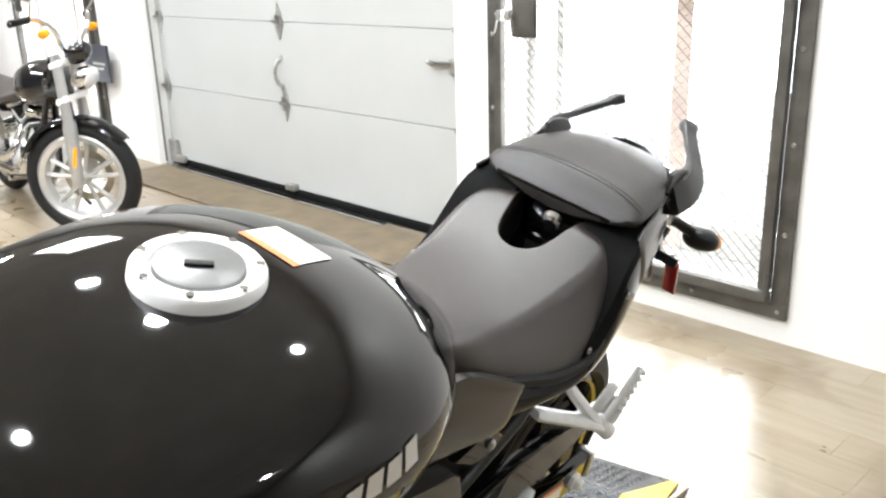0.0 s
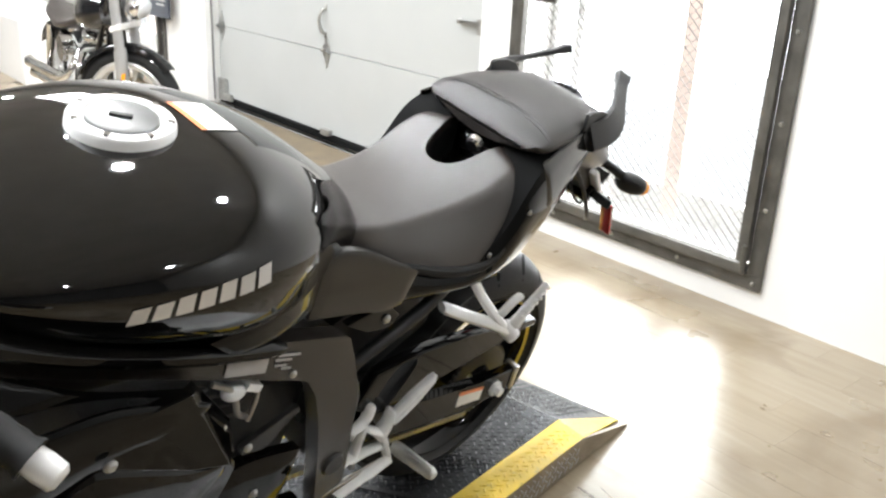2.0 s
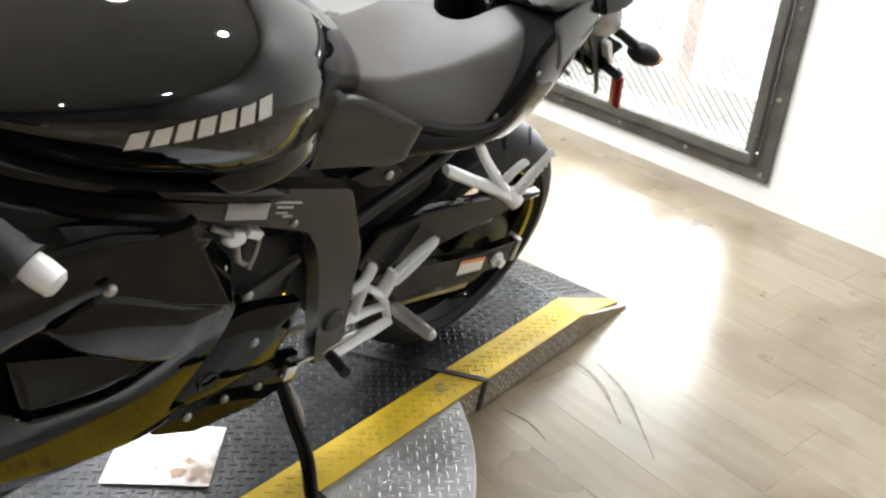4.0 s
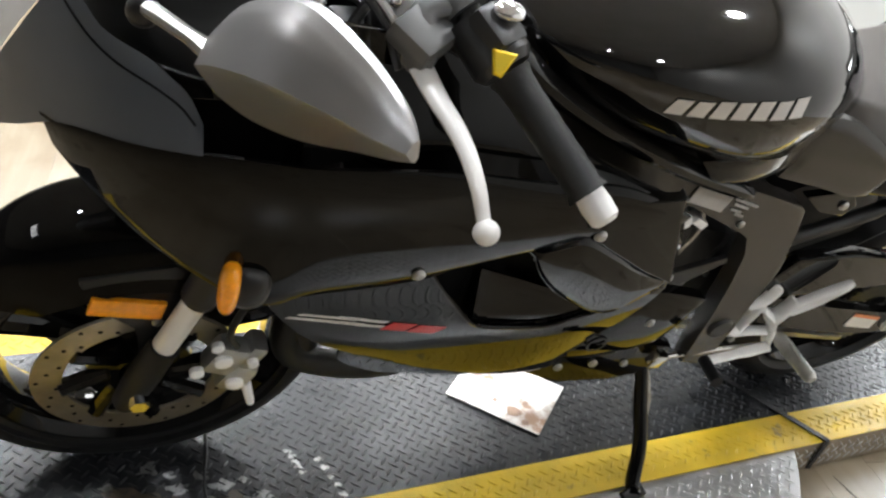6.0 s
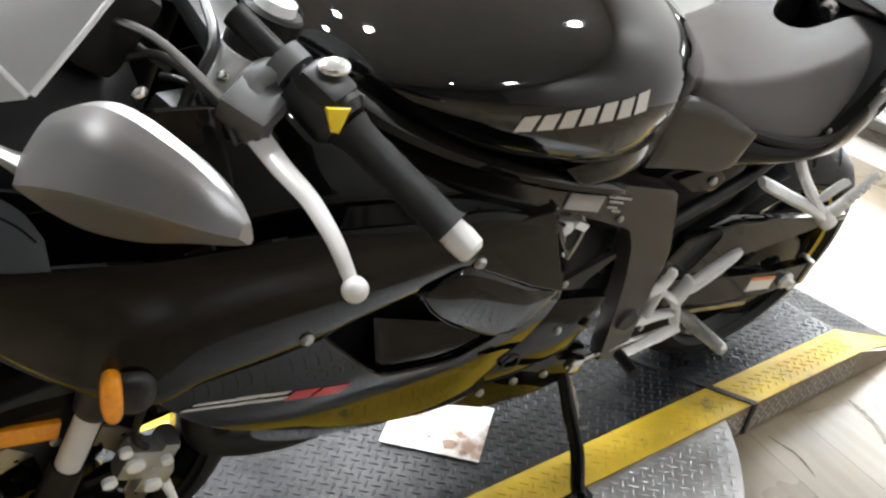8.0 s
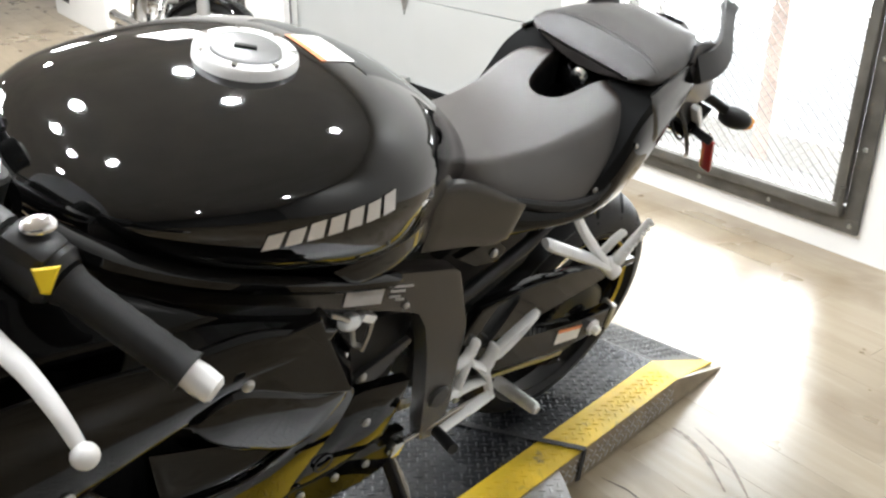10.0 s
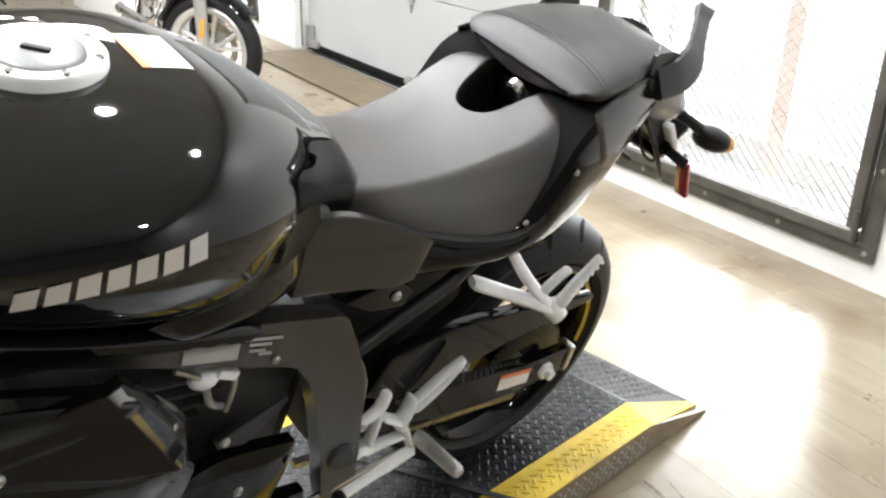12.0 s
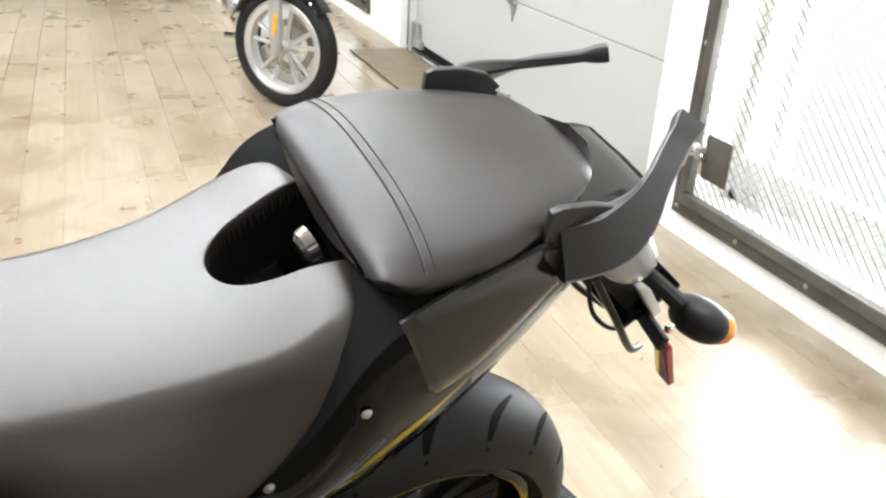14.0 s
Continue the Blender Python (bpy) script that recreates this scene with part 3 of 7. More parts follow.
# ---------------------------------------------------------------- the sport motorcycle
# its own axes: x to its tail, y to its right-hand side, z up; it leans on its side stand
BIKE = pose(-0.1077, 0.0022, 0.082, 16.36, 0, 98.8)
bike = root("sport_motorcycle", BIKE, "glossy black faired sport motorcycle leaning on its side stand", "motorcycle")

V_W = table([(0.18, 0.04), (0.22, 0.07), (0.28, 0.12), (0.33, 0.165), (0.37, 0.189), (0.41, 0.199), (0.45, 0.2085), (0.50, 0.2205), (0.56, 0.2350), (0.605, 0.2425), (0.66, 0.2445), (0.75, 0.2510), (0.82, 0.2525), (0.88, 0.242), (0.95, 0.217), (1.02, 0.185)])
X_W = table([(-0.18, 0.10), (-0.15, 0.36), (-0.10, 0.60), (-0.05, 0.78), (0.0, 0.89), (0.06, 0.965), (0.12, 1.0), (0.5, 1.0), (0.64, 0.93), (0.75, 0.82), (0.9, 0.72)])


def side_y(x, z):
    return V_W(z)[0] * X_W(x)[0]


def along(pts, n):
    """n + 1 places spread evenly along a smooth line."""
    c = curve_pts([(p[0], 0, p[1]) for p in pts], 10)
    d = [0.0]
    for a, b in zip(c, c[1:]):
        d.append(d[-1] + (b - a).length)
    out, k = [], 0
    for i in range(n + 1):
        s = d[-1] * i / n
        while k < len(d) - 2 and d[k + 1] < s:
            k += 1
        t = (s - d[k]) / max(d[k + 1] - d[k], 1e-9)
        q = c[k].lerp(c[k + 1], t)
        out.append((q.x, q.z))
    return out


def strip(top, bot, off=0.0, thick=0.004, sg=-1, nu=36, nv=12, yfun=None, bulge=0.0, rim=0.003):
    """A fairing panel between two edges in side view, laid on the flank of the motorcycle."""
    yf = yfun or side_y
    T, Bt = along(top, nu), along(bot, nu)
    bm = B()
    outer, inner = [], []
    for i in range(nu + 1):
        ro, ri = [], []
        for j in range(nv + 1):
            t = j / nv
            x, z = T[i][0] + (Bt[i][0] - T[i][0]) * t, T[i][1] + (Bt[i][1] - T[i][1]) * t
            e = off + bulge * math.sin(math.pi * t) * min(1.0, 4 * min(i, nu - i) / nu)
            if i in (0, nu) or j in (0, nv):
                e -= rim
            y = yf(x, z)
            ro.append(bm.verts.new((x, sg * (y + e), z)))
            ri.append(bm.verts.new((x, sg * (y + off - thick - rim), z)))
        outer.append(ro)
        inner.append(ri)
    for g in (outer, inner):
        for a, b in zip(g, g[1:]):
            ring_faces(bm, a, b, False)
    for a, b in ((outer[0], inner[0]), (outer[-1], inner[-1]), ([r[0] for r in outer], [r[0] for r in inner]), ([r[-1] for r in outer], [r[-1] for r in inner])):
        ring_faces(bm, a, b, False)
    return bm


SIDES = (-1, 1)

# --- fuel tank
TANK = table([(0.295, 0.05, 0.947, 0.93, 0.91), (0.31, 0.1, 0.964, 0.935, 0.9), (0.34, 0.15, 0.984, 0.945, 0.892), (0.4, 0.192, 1.006, 0.945, 0.875), (0.48, 0.218, 1.021, 0.935, 0.852), (0.56, 0.232, 1.028, 0.928, 0.83), (0.62, 0.236, 1.028, 0.924, 0.815), (0.68, 0.226, 1.023, 0.922, 0.802), (0.74, 0.2, 1.01, 0.912, 0.792), (0.8, 0.162, 0.984, 0.895, 0.785), (0.86, 0.122, 0.944, 0.865, 0.783), (0.905, 0.098, 0.91, 0.842, 0.785), (0.925, 0.086, 0.884, 0.832, 0.79)])


def tank_ring(x, n=18):
    w, zt, zs, zb = TANK(x)
    half = []
    for k in range(n + 1):
        a = math.pi / 2 * k / n
        half.append((w * math.sin(a) ** 0.86, zs + (zt - zs) * max(math.cos(a), 0.0) ** 0.86))
    for k in range(1, 9):
        t = k / 8
        half.append((w * (1 - 0.10 * t - 0.25 * t ** 4), zs + (zb - zs) * t))
    left = [(x, -y, z) for y, z in half]
    right = [(x, y, z) for y, z in reversed(half[1:])]
    return left + right


def tank_z(x, y):
    w, zt, zs, zb = TANK(x)
    s = min(abs(y) / w, 1.0) ** (1 / 0.86)
    return zs + (zt - zs) * max(1 - s * s, 0.0) ** 0.43


bm = B()
loft(bm, [tank_ring(0.295 + 0.63 * k / 60) for k in range(61)])
tank = part("fuel_tank", bm, M_TANK, bike, "gloss black fuel tank", 50)

# tank cap: recessed ring, lock plate, screws, key slot
CAPX, CAPZ = 0.577, 1.036
bm = B()
lathe(bm, [(0.0625, -0.012), (0.0615, 0.000), (0.059, 0.003), (0.046, 0.0035), (0.043, -0.001), (0.0, -0.001)], seg=48)
bmesh.ops.transform(bm, matrix=Matrix.Translation((CAPX, 0, CAPZ)) @ Matrix.Rotation(radians(90), 4, "X"), verts=bm.verts)
cap = part("filler_ring", bm, M_ALLOY, tank, "bright alloy filler ring")
bm = B()
lathe(bm, [(0.042, -0.001), (0.041, 0.004), (0.038, 0.0055), (0.0, 0.0065)], seg=40)
bmesh.ops.transform(bm, matrix=Matrix.Translation((CAPX, 0, CAPZ)) @ Matrix.Rotation(radians(90), 4, "X"), verts=bm.verts)
part("filler_lid", bm, mat("brushed_lid", (0.22, 0.22, 0.22), 0.4, 0.5, bump=0.2), tank, "brushed grey filler lid")
bm = B()
box(bm, (CAPX - 0.004, -0.004, CAPZ + 0.0075), (0.026, 0.008, 0.004), (0, 0, -40), 0.0012)
part("key_slot", bm, M_MATTE, tank, "dark key slot")
for k in range(7):
    a = k * math.tau / 7 + 0.3
    bm = B()
    tube(bm, [(CAPX + 0.054 * math.cos(a), 0.054 * math.sin(a), CAPZ + 0.002), (CAPX + 0.054 * math.cos(a), 0.054 * math.sin(a), CAPZ + 0.0060)], 0.0042, 8)
    part("cap_screw", bm, M_CHROME, tank)


def on_tank(corners, name, material, label, off=0.0012, nu=10, nv=6):
    """A thin sticker on the tank's top, from four corners (x, y)."""
    bm = B()
    g = []
    for i in range(nu + 1):
        u = i / nu
        r = []
        for j in range(nv + 1):
            v = j / nv
            x = (corners[0][0] * (1 - u) + corners[1][0] * u) * (1 - v) + (corners[3][0] * (1 - u) + corners[2][0] * u) * v
            y = (corners[0][1] * (1 - u) + corners[1][1] * u) * (1 - v) + (corners[3][1] * (1 - u) + corners[2][1] * u) * v
            r.append(bm.verts.new((x, y, tank_z(x, y) + off)))
        g.append(r)
    for a, b in zip(g, g[1:]):
        ring_faces(bm, a, b, False)
    return part(name, bm, material, tank, label)


on_tank([(0.672, 0.046), (0.672, -0.034), (0.718, -0.034), (0.718, 0.046)], "warning_label", M_WHITE_LBL, "white warning label with unreadable print")
on_tank([(0.663, 0.046), (0.663, -0.034), (0.6715, -0.034), (0.6715, 0.046)], "label_band", M_ORANGE_LBL, "orange label band")
for k in range(4):
    on_tank([(0.681 + 0.009 * k, 0.040), (0.681 + 0.009 * k, -0.020 + 0.01 * (k % 2)), (0.6835 + 0.009 * k, -0.020 + 0.01 * (k % 2)), (0.6835 + 0.009 * k, 0.040)], "print_bar", M_GREY_LBL, "grey print bar", 0.0018, 6, 1)


def mark_block(x0, x1, lean, low):
    """One block of the maker's mark: a plain slanted silver bar on the tank's flank."""
    bm = B()
    t0, t1 = -0.02, 0.22
    def q(x, t):
        v = (t - t0) / (t1 - t0)
        xx = x + lean * (0.5 - v)
        zz = 0.943 - 0.021 * v + (xx - 0.47) * 0.12
        w_, zt, zs, zb = TANK(xx)
        yy = w_ * (1 - 0.10 * (zs - zz) / (zs - zb)) if zz < zs else w_ * math.sqrt(max(1 - ((zz - zs) / (zt - zs)) ** (2 / 0.86), 0.0)) ** 0.86
        return (xx, -yy - 0.0022, zz)
    w = x1 - x0
    for k in range(4):
        bm.faces.new([bm.verts.new(q(x0 + w * u, t0 + (t1 - t0) * v)) for u, v in ((k / 4, low), ((k + 1) / 4, low), ((k + 1) / 4, 1.0), (k / 4, 1.0))])
    bmesh.ops.remove_doubles(bm, verts=bm.verts, dist=0.0001)
    return part("maker_mark", bm, M_SILVER_MARK, tank, "plain silver mark on the tank flank")


MX, MW = 0.471, 0.0240
for k in range(7):
    mark_block(MX + k * MW, MX + k * MW + 0.0185, 0.004, 0.04 * (k % 2))

# --- knee panel below the tank
for sg in SIDES:
    bm = strip([(0.60, 0.826), (0.70, 0.835), (0.80, 0.855)], [(0.64, 0.79), (0.72, 0.782), (0.83, 0.775)], sg=sg, yfun=lambda x, z: table([(0.58, 0.19), (0.68, 0.185), (0.76, 0.165), (0.84, 0.13)])(x)[0], thick=0.02, nu=16, nv=6)
    part("knee_panel", bm, M_GLOSS, bike)

# --- rider's seat
SEAT = table([(0.882, 0.080, 0.856, 0.808), (0.895, 0.094, 0.864, 0.798), (0.93, 0.108, 0.862, 0.794), (1.00, 0.132, 0.856, 0.785), (1.07, 0.153, 0.858, 0.770), (1.13, 0.164, 0.868, 0.763), (1.18, 0.168, 0.884, 0.770), (1.215, 0.164, 0.900, 0.80), (1.24, 0.155, 0.912, 0.845), (1.262, 0.140, 0.918, 0.875), (1.285, 0.118, 0.918, 0.900)])


def sstep(a, b, x):
    t = min(max((x - a) / (b - a), 0), 1)
    return t * t * (3 - 2 * t)


SEAT_RIDGE = table([(0.882, 0.076), (0.90, 0.088), (0.94, 0.097), (1.00, 0.097), (1.06, 0.102), (1.14, 0.111), (1.20, 0.121), (1.24, 0.116), (1.285, 0.094)])


def seat_section(x, s):
    """Point of the seat's cross-section: a flat top, then a full flank below the ridge."""
    w, zt, ze = SEAT(x)
    yr = SEAT_RIDGE(x)[0]
    zr = zt - 0.008 - 0.004 * sstep(0.9, 1.0, x)
    t = abs(s)
    if t < 0.6:
        t /= 0.6
        return yr * t, zt - (zt - zr) * t ** 2.4
    t = min((t - 0.6) / 0.4, 1.0)
    ch = math.hypot(w - yr, zr - ze)
    h = 0.045 * ch * math.sin(math.pi * t ** 1.4)
    return yr + (w - yr) * t + h * (zr - ze) / ch, zr - (zr - ze) * t + h * (w - yr) / ch


bm = B()
rows = []
NS, NV = 230, 220
for i in range(NS + 1):
    x = 0.882 + 0.403 * i / NS
    ring = []
    for j in range(NV + 1):
        s = -1 + 2 * j / NV
        # the ridge is rounded over a finger's width
        r = min(0.050, 1 - abs(s))
        near = [seat_section(x, abs(s) + r * k / 4) for k in range(-4, 5)]
        y, z = sum(p[0] for p in near) / 9, sum(p[1] for p in near) / 9
        y = math.copysign(y, s)
        # hollow for the lock behind the rider
        q = math.hypot(min(x - 1.222, 0) / 0.056, y / (0.046 + 0.012 * sstep(1.2, 1.27, x)))
        z -= 0.085 * (1 - sstep(0.78, 1.0, q))
        ring.append(bm.verts.new((x, y, z)))
    rows.append(ring)
for a, b in zip(rows, rows[1:]):
    ring_faces(bm, a, b, False)
bm.faces.new(rows[0])
for f in bm.faces:
    p = f.calc_center_median()
    if math.hypot(min(p.x - 1.222, 0) / 0.056, p.y / (0.046 + 0.012 * sstep(1.2, 1.27, p.x))) < 0.94:
        f.material_index = 1
seat = part("rider_seat", bm, M_VINYL, bike, "dark grey vinyl rider seat with a black hollow", 60)
seat.data.materials.append(M_MATTE)
# matte black strip round the seat's lower edge
for sg in SIDES:
    bm = B()
    pipe = []
    for k in range(31):
        x = 0.884 + 0.386 * k / 30
        w, zt, ze = SEAT(x)
        pipe.append((x, sg * (w + 0.003), ze - 0.002))
    tube(bm, pipe, 0.009, 8)
    part("seat_edge_strip", bm, M_MATTE, seat)
# dark liner in the hollow
bm = B()
ellipsoid(bm, (1.318, 0, 0.872), (0.036, 0.070, 0.036), (0, -16, 0), power=0.7)
part("hollow_liner", bm, M_GLOSS, bike, "black plastic liner in the seat hollow")
bm = B()
lathe(bm, [(0.0, -0.010), (0.011, -0.010), (0.016, -0.006), (0.017, 0.004)], seg=24)
bmesh.ops.transform(bm, matrix=Matrix.Translation((1.251, -0.018, 0.904)) @ Matrix.Rotation(radians(-78), 4, "Z") @ Matrix.Rotation(radians(20), 4, "X"), verts=bm.verts)
part("seat_lock", bm, M_CHROME, bike, "round chrome seat lock")

# --- passenger seat
PSEAT = table([(1.263, 0.104, 0.940, 0.918), (1.268, 0.120, 0.949, 0.916), (1.278, 0.131, 0.959, 0.914), (1.292, 0.137, 0.970, 0.913), (1.305, 0.139, 0.9765, 0.914), (1.33, 0.138, 0.981, 0.916), (1.38, 0.133, 0.987, 0.921), (1.43, 0.116, 0.988, 0.929), (1.475, 0.094, 0.984, 0.936), (1.508, 0.070, 0.977, 0.942), (1.530, 0.044, 0.969, 0.946), (1.542, 0.018, 0.961, 0.951)])


def pad_low(x, v):
    """The pad's lower edge: lowest in the middle, arched up towards its sides."""
    return PSEAT(x)[2] + 0.024 * v * v


def pad_top(x, y):
    """The pad's upper face: a full dome with a rounded edge at either side."""
    w, zt, zb = PSEAT(x)
    v = min(abs(y) / w, 1.0)
    e = min(zb + 0.034, zt - 0.004)
    return e + (zt - e) * max(1 - v ** 2.6, 0.0) ** 0.62


def passenger_ring(x, n=36):
    w = PSEAT(x)[0]
    up = [(x, w * math.cos(math.pi * k / n), pad_top(x, w * math.cos(math.pi * k / n))) for k in range(n + 1)]
    down = [(x, w * q, pad_low(x, q)) for q in (-0.985, -0.95, -0.8, -0.4, 0.0, 0.4, 0.8, 0.95, 0.985)]
    return up + down


def pad_ring(x, tb, n=20, p=0.78):
    w, zt, zb = tb(x)
    zm = zb + 0.45 * (zt - zb)
    out = []
    for k in range(2 * n):
        a = math.tau * k / (2 * n)
        c, s = math.cos(a), math.sin(a)
        out.append((x, w * math.copysign(abs(c) ** p, c), zm + (zt - zm if s > 0 else zm - zb) * math.copysign(abs(s) ** p, s)))
    return out


bm = B()
loft(bm, [passenger_ring(1.263 + 0.279 * k / 90) for k in range(91)])
pseat = part("passenger_seat", bm, M_PAD, bike, "black vinyl passenger pad", 60)
# twin piping seam along the ridge over the pad's front
for x0, r in ((1.302, 0.0013), (1.311, 0.0008)):
    seam = [(x0 + 0.004 * (1 - (y / 0.13) ** 2), y, pad_top(x0 + 0.004 * (1 - (y / 0.13) ** 2), y) + 0.0002) for y in [-0.132 + 0.264 * k / 40 for k in range(41)]]
    part("seam", tube(B(), seam, r, 6), M_PAD, pseat)

# --- tail cowl
TAIL = table([(0.93, 0.125, 0.785, 0.712), (1.0, 0.150, 0.776, 0.716), (1.08, 0.168, 0.764, 0.718), (1.15, 0.178, 0.772, 0.716), (1.21, 0.180, 0.832, 0.716), (1.25, 0.176, 0.898, 0.720), (1.30, 0.166, 0.930, 0.735), (1.38, 0.148, 0.944, 0.780), (1.46, 0.124, 0.949, 0.835), (1.54, 0.095, 0.945, 0.888), (1.60, 0.065, 0.938, 0.915), (1.625, 0.038, 0.930, 0.922)])


def tail_y(x, z):
    w, zt, zb = TAIL(x)
    t = min(max((z - zb) / max(zt - zb, 0.01), 0), 1)
    return w * (0.86 + 0.14 * math.sin(math.pi * min(t * 0.8 + 0.12, 1)))


bm = B()
rings = []
for k in range(57):
    x = 0.93 + 0.695 * k / 56
    w, zt, zb = TAIL(x)
    half = [(0.0, zb), (w * 0.45, zb + 0.002)]
    for q in range(9):
        z = zb + 0.006 + (zt - zb - 0.010) * q / 8
        half.append((tail_y(x, z), z))
    # sunk between the seats, where the lock sits
    dip = 0.070 * sstep(1.18, 1.21, x) * (1 - sstep(1.30, 1.32, x))
    half += [(w * 0.7, zt), (0.066, zt), (0.058, zt - dip), (0.0, zt + 0.002 - dip)]
    rings.append([(x, -y, z) for y, z in half] + [(x, y, z) for y, z in reversed(half[1:-1])])
loft(bm, rings)
tail = part("tail_cowl", bm, M_GLOSS, bike, "gloss black tail cowl", 40)
# cowl blackened where it runs in under the seats: shade put into the colour
tail.data.materials.append(M_SEAL)
for f in tail.data.polygons:
    if 1.17 < f.center.x < 1.31 and f.center.z > TAIL(f.center.x)[1] - 0.032:
        f.material_index = 1
for sg in SIDES:
    bm = strip([(1.275, 0.926), (1.33, 0.941), (1.40, 0.951), (1.450, 0.950)], [(1.318, 0.832), (1.36, 0.838), (1.42, 0.872), (1.47, 0.905)], 0.0035, sg=sg, yfun=tail_y, nu=20, nv=8, rim=0.004)
    part("tail_panel", bm, M_COVER, tail, "semi-gloss black tail panel")
    bolt(bike, 1.248, sg * (tail_y(1.248, 0.850) + 0.001), 0.850, 0.55, (0, 0, 0 if sg < 0 else 180), "tail_bolt")
    # side cover under the rider's seat
    bm = strip([(0.816, 0.856), (0.85, 0.860), (0.894, 0.849), (0.95, 0.822), (1.006, 0.790)], [(0.798, 0.760), (0.85, 0.750), (0.90, 0.740), (0.95, 0.728), (0.986, 0.732)], sg=sg, yfun=lambda x, z: table([(0.77, 0.148), (0.88, 0.152), (1.0, 0.160)])(x)[0] - 0.15 * max(z - 0.80, 0), thick=0.012, nu=18, nv=8)
    part("side_cover", bm, M_COVER, bike, "semi-gloss black side cover")
    bm = prism(B(), [(0.88, 0.722), (0.965, 0.735), (1.0, 0.702), (0.985, 0.68), (0.93, 0.69)], sg * 0.135, sg * 0.15, 0.003)
    part("cover_tab", bm, M_GLOSS, bike)
    ob = bolt(bike, 0.966, sg * 0.151, 0.706, 0.9, (0, 0, 0 if sg < 0 else 180), "cover_bolt")
    bolt(bike, 1.172, sg * (tail_y(1.172, 0.780) + 0.001), 0.780, 0.6, (0, 0, 0 if sg < 0 else 180), "tail_bolt")
    # thin edge moulding between pad and tail
    bm = B()
    tube(bm, curve_pts([(1.28, sg * 0.147, 0.925), (1.36, sg * 0.136, 0.944), (1.45, sg * 0.116, 0.953), (1.52, sg * 0.09, 0.955)], 5), 0.003, 8)
    part("pad_moulding", bm, M_GLOSS, tail)
    # grab rail: a flat blade
    bm = B()
    path = curve_pts([(1.445, sg * 0.130 + 0.006, 0.940), (1.485, sg * 0.139 + 0.008, 0.950), (1.525, sg * 0.134 + 0.010, 0.966), (1.560, sg * 0.115 + 0.012, 0.983), (1.595, sg * 0.092 + 0.014, 0.998), (1.630, sg * 0.070 + 0.016, 1.013)], 6)
    rings = []
    for k, p in enumerate(path):
        d, a, b = axes_for(path[min(k + 1, len(path) - 1)] - path[max(k - 1, 0)])
        u = k / (len(path) - 1)
        w, t = 0.028 - 0.015 * sstep(0.25, 0.65, u) + 0.003 * sstep(0.88, 0.96, u), 0.0125 - 0.0070 * sstep(0.1, 0.6, u) + 0.003 * sstep(0.86, 0.93, u)
        # the outer edge hangs lower than the inner one
        lean = radians(62 - 44 * sstep(0.15, 0.7, u))
        out = a * -sg
        a, b = out * math.cos(lean) + b * math.sin(lean), b * math.cos(lean) - out * math.sin(lean)
        rings.append([p + a * w + b * t * 0.6, p + a * w * 0.86 + b * t, p - a * w * 0.86 + b * t, p - a * w + b * t * 0.6, p - a * w - b * t * 0.6, p - a * w * 0.86 - b * t, p + a * w * 0.86 - b * t, p + a * w - b * t * 0.6])
    loft(bm, rings)
    part("grab_rail", bm, M_RAIL, bike, "satin black grab rail")
    bm = B()
    box(bm, (1.45, sg * 0.116, 0.930), (0.050, 0.022, 0.030), (0, 6, 0), 0.006)
    prism(bm, [(1.426, 0.945), (1.424, 0.986), (1.434, 0.990), (1.470, 0.988), (1.500, 0.980), (1.522, 0.962), (1.500, 0.945)], sg * 0.115, sg * 0.123, 0.0025)
    part("rail_mount", bm, M_RAIL, bike, "upright root plate of the grab rail")

# tail lamp, plate bracket, signals, reflector
bm = B()
ellipsoid(bm, (1.598, 0.006, 0.862), (0.078, 0.104, 0.044), (0, 42, 0), power=0.8)
part("tail_lamp", bm, mat("clear_tail_lens", (0.42, 0.43, 0.45), 0.10, coat=0.6), bike, "clear tail lamp lens")
bm = B()
prism(bm, [(1.545, 0.865), (1.60, 0.885), (1.655, 0.825), (1.735, 0.715), (1.715, 0.695), (1.66, 0.745), (1.60, 0.80)], -0.045, 0.045, 0.005)
plate_arm = part("plate_bracket", bm, M_SATIN, bike, "black number plate bracket")
bm = B()
box(bm, (1.70, 0, 0.742), (0.012, 0.12, 0.09), (0, 52, 0), 0.004)
part("plate_board", bm, M_GLOSS, plate_arm)
part("plate_light", box(B(), (1.690, -0.052, 0.757), (0.078, 0.024, 0.014), (0, 50, 0), 0.004), M_LENS, plate_arm, "pale plate light")
for sg in SIDES:
    part("bracket_arm", tube(B(), curve_pts([(1.600, sg * 0.046, 0.800), (1.640, sg * 0.064, 0.742), (1.690, sg * 0.064, 0.676), (1.742, sg * 0.040, 0.640)], 6), 0.005, 8), M_SATIN, plate_arm, "slim black bracket arm")
    part("bracket_bolt", ellipsoid(B(), (1.712, sg * 0.088, 0.728), (0.007, 0.006, 0.007), u=10, v=8), M_CHROME, plate_arm)
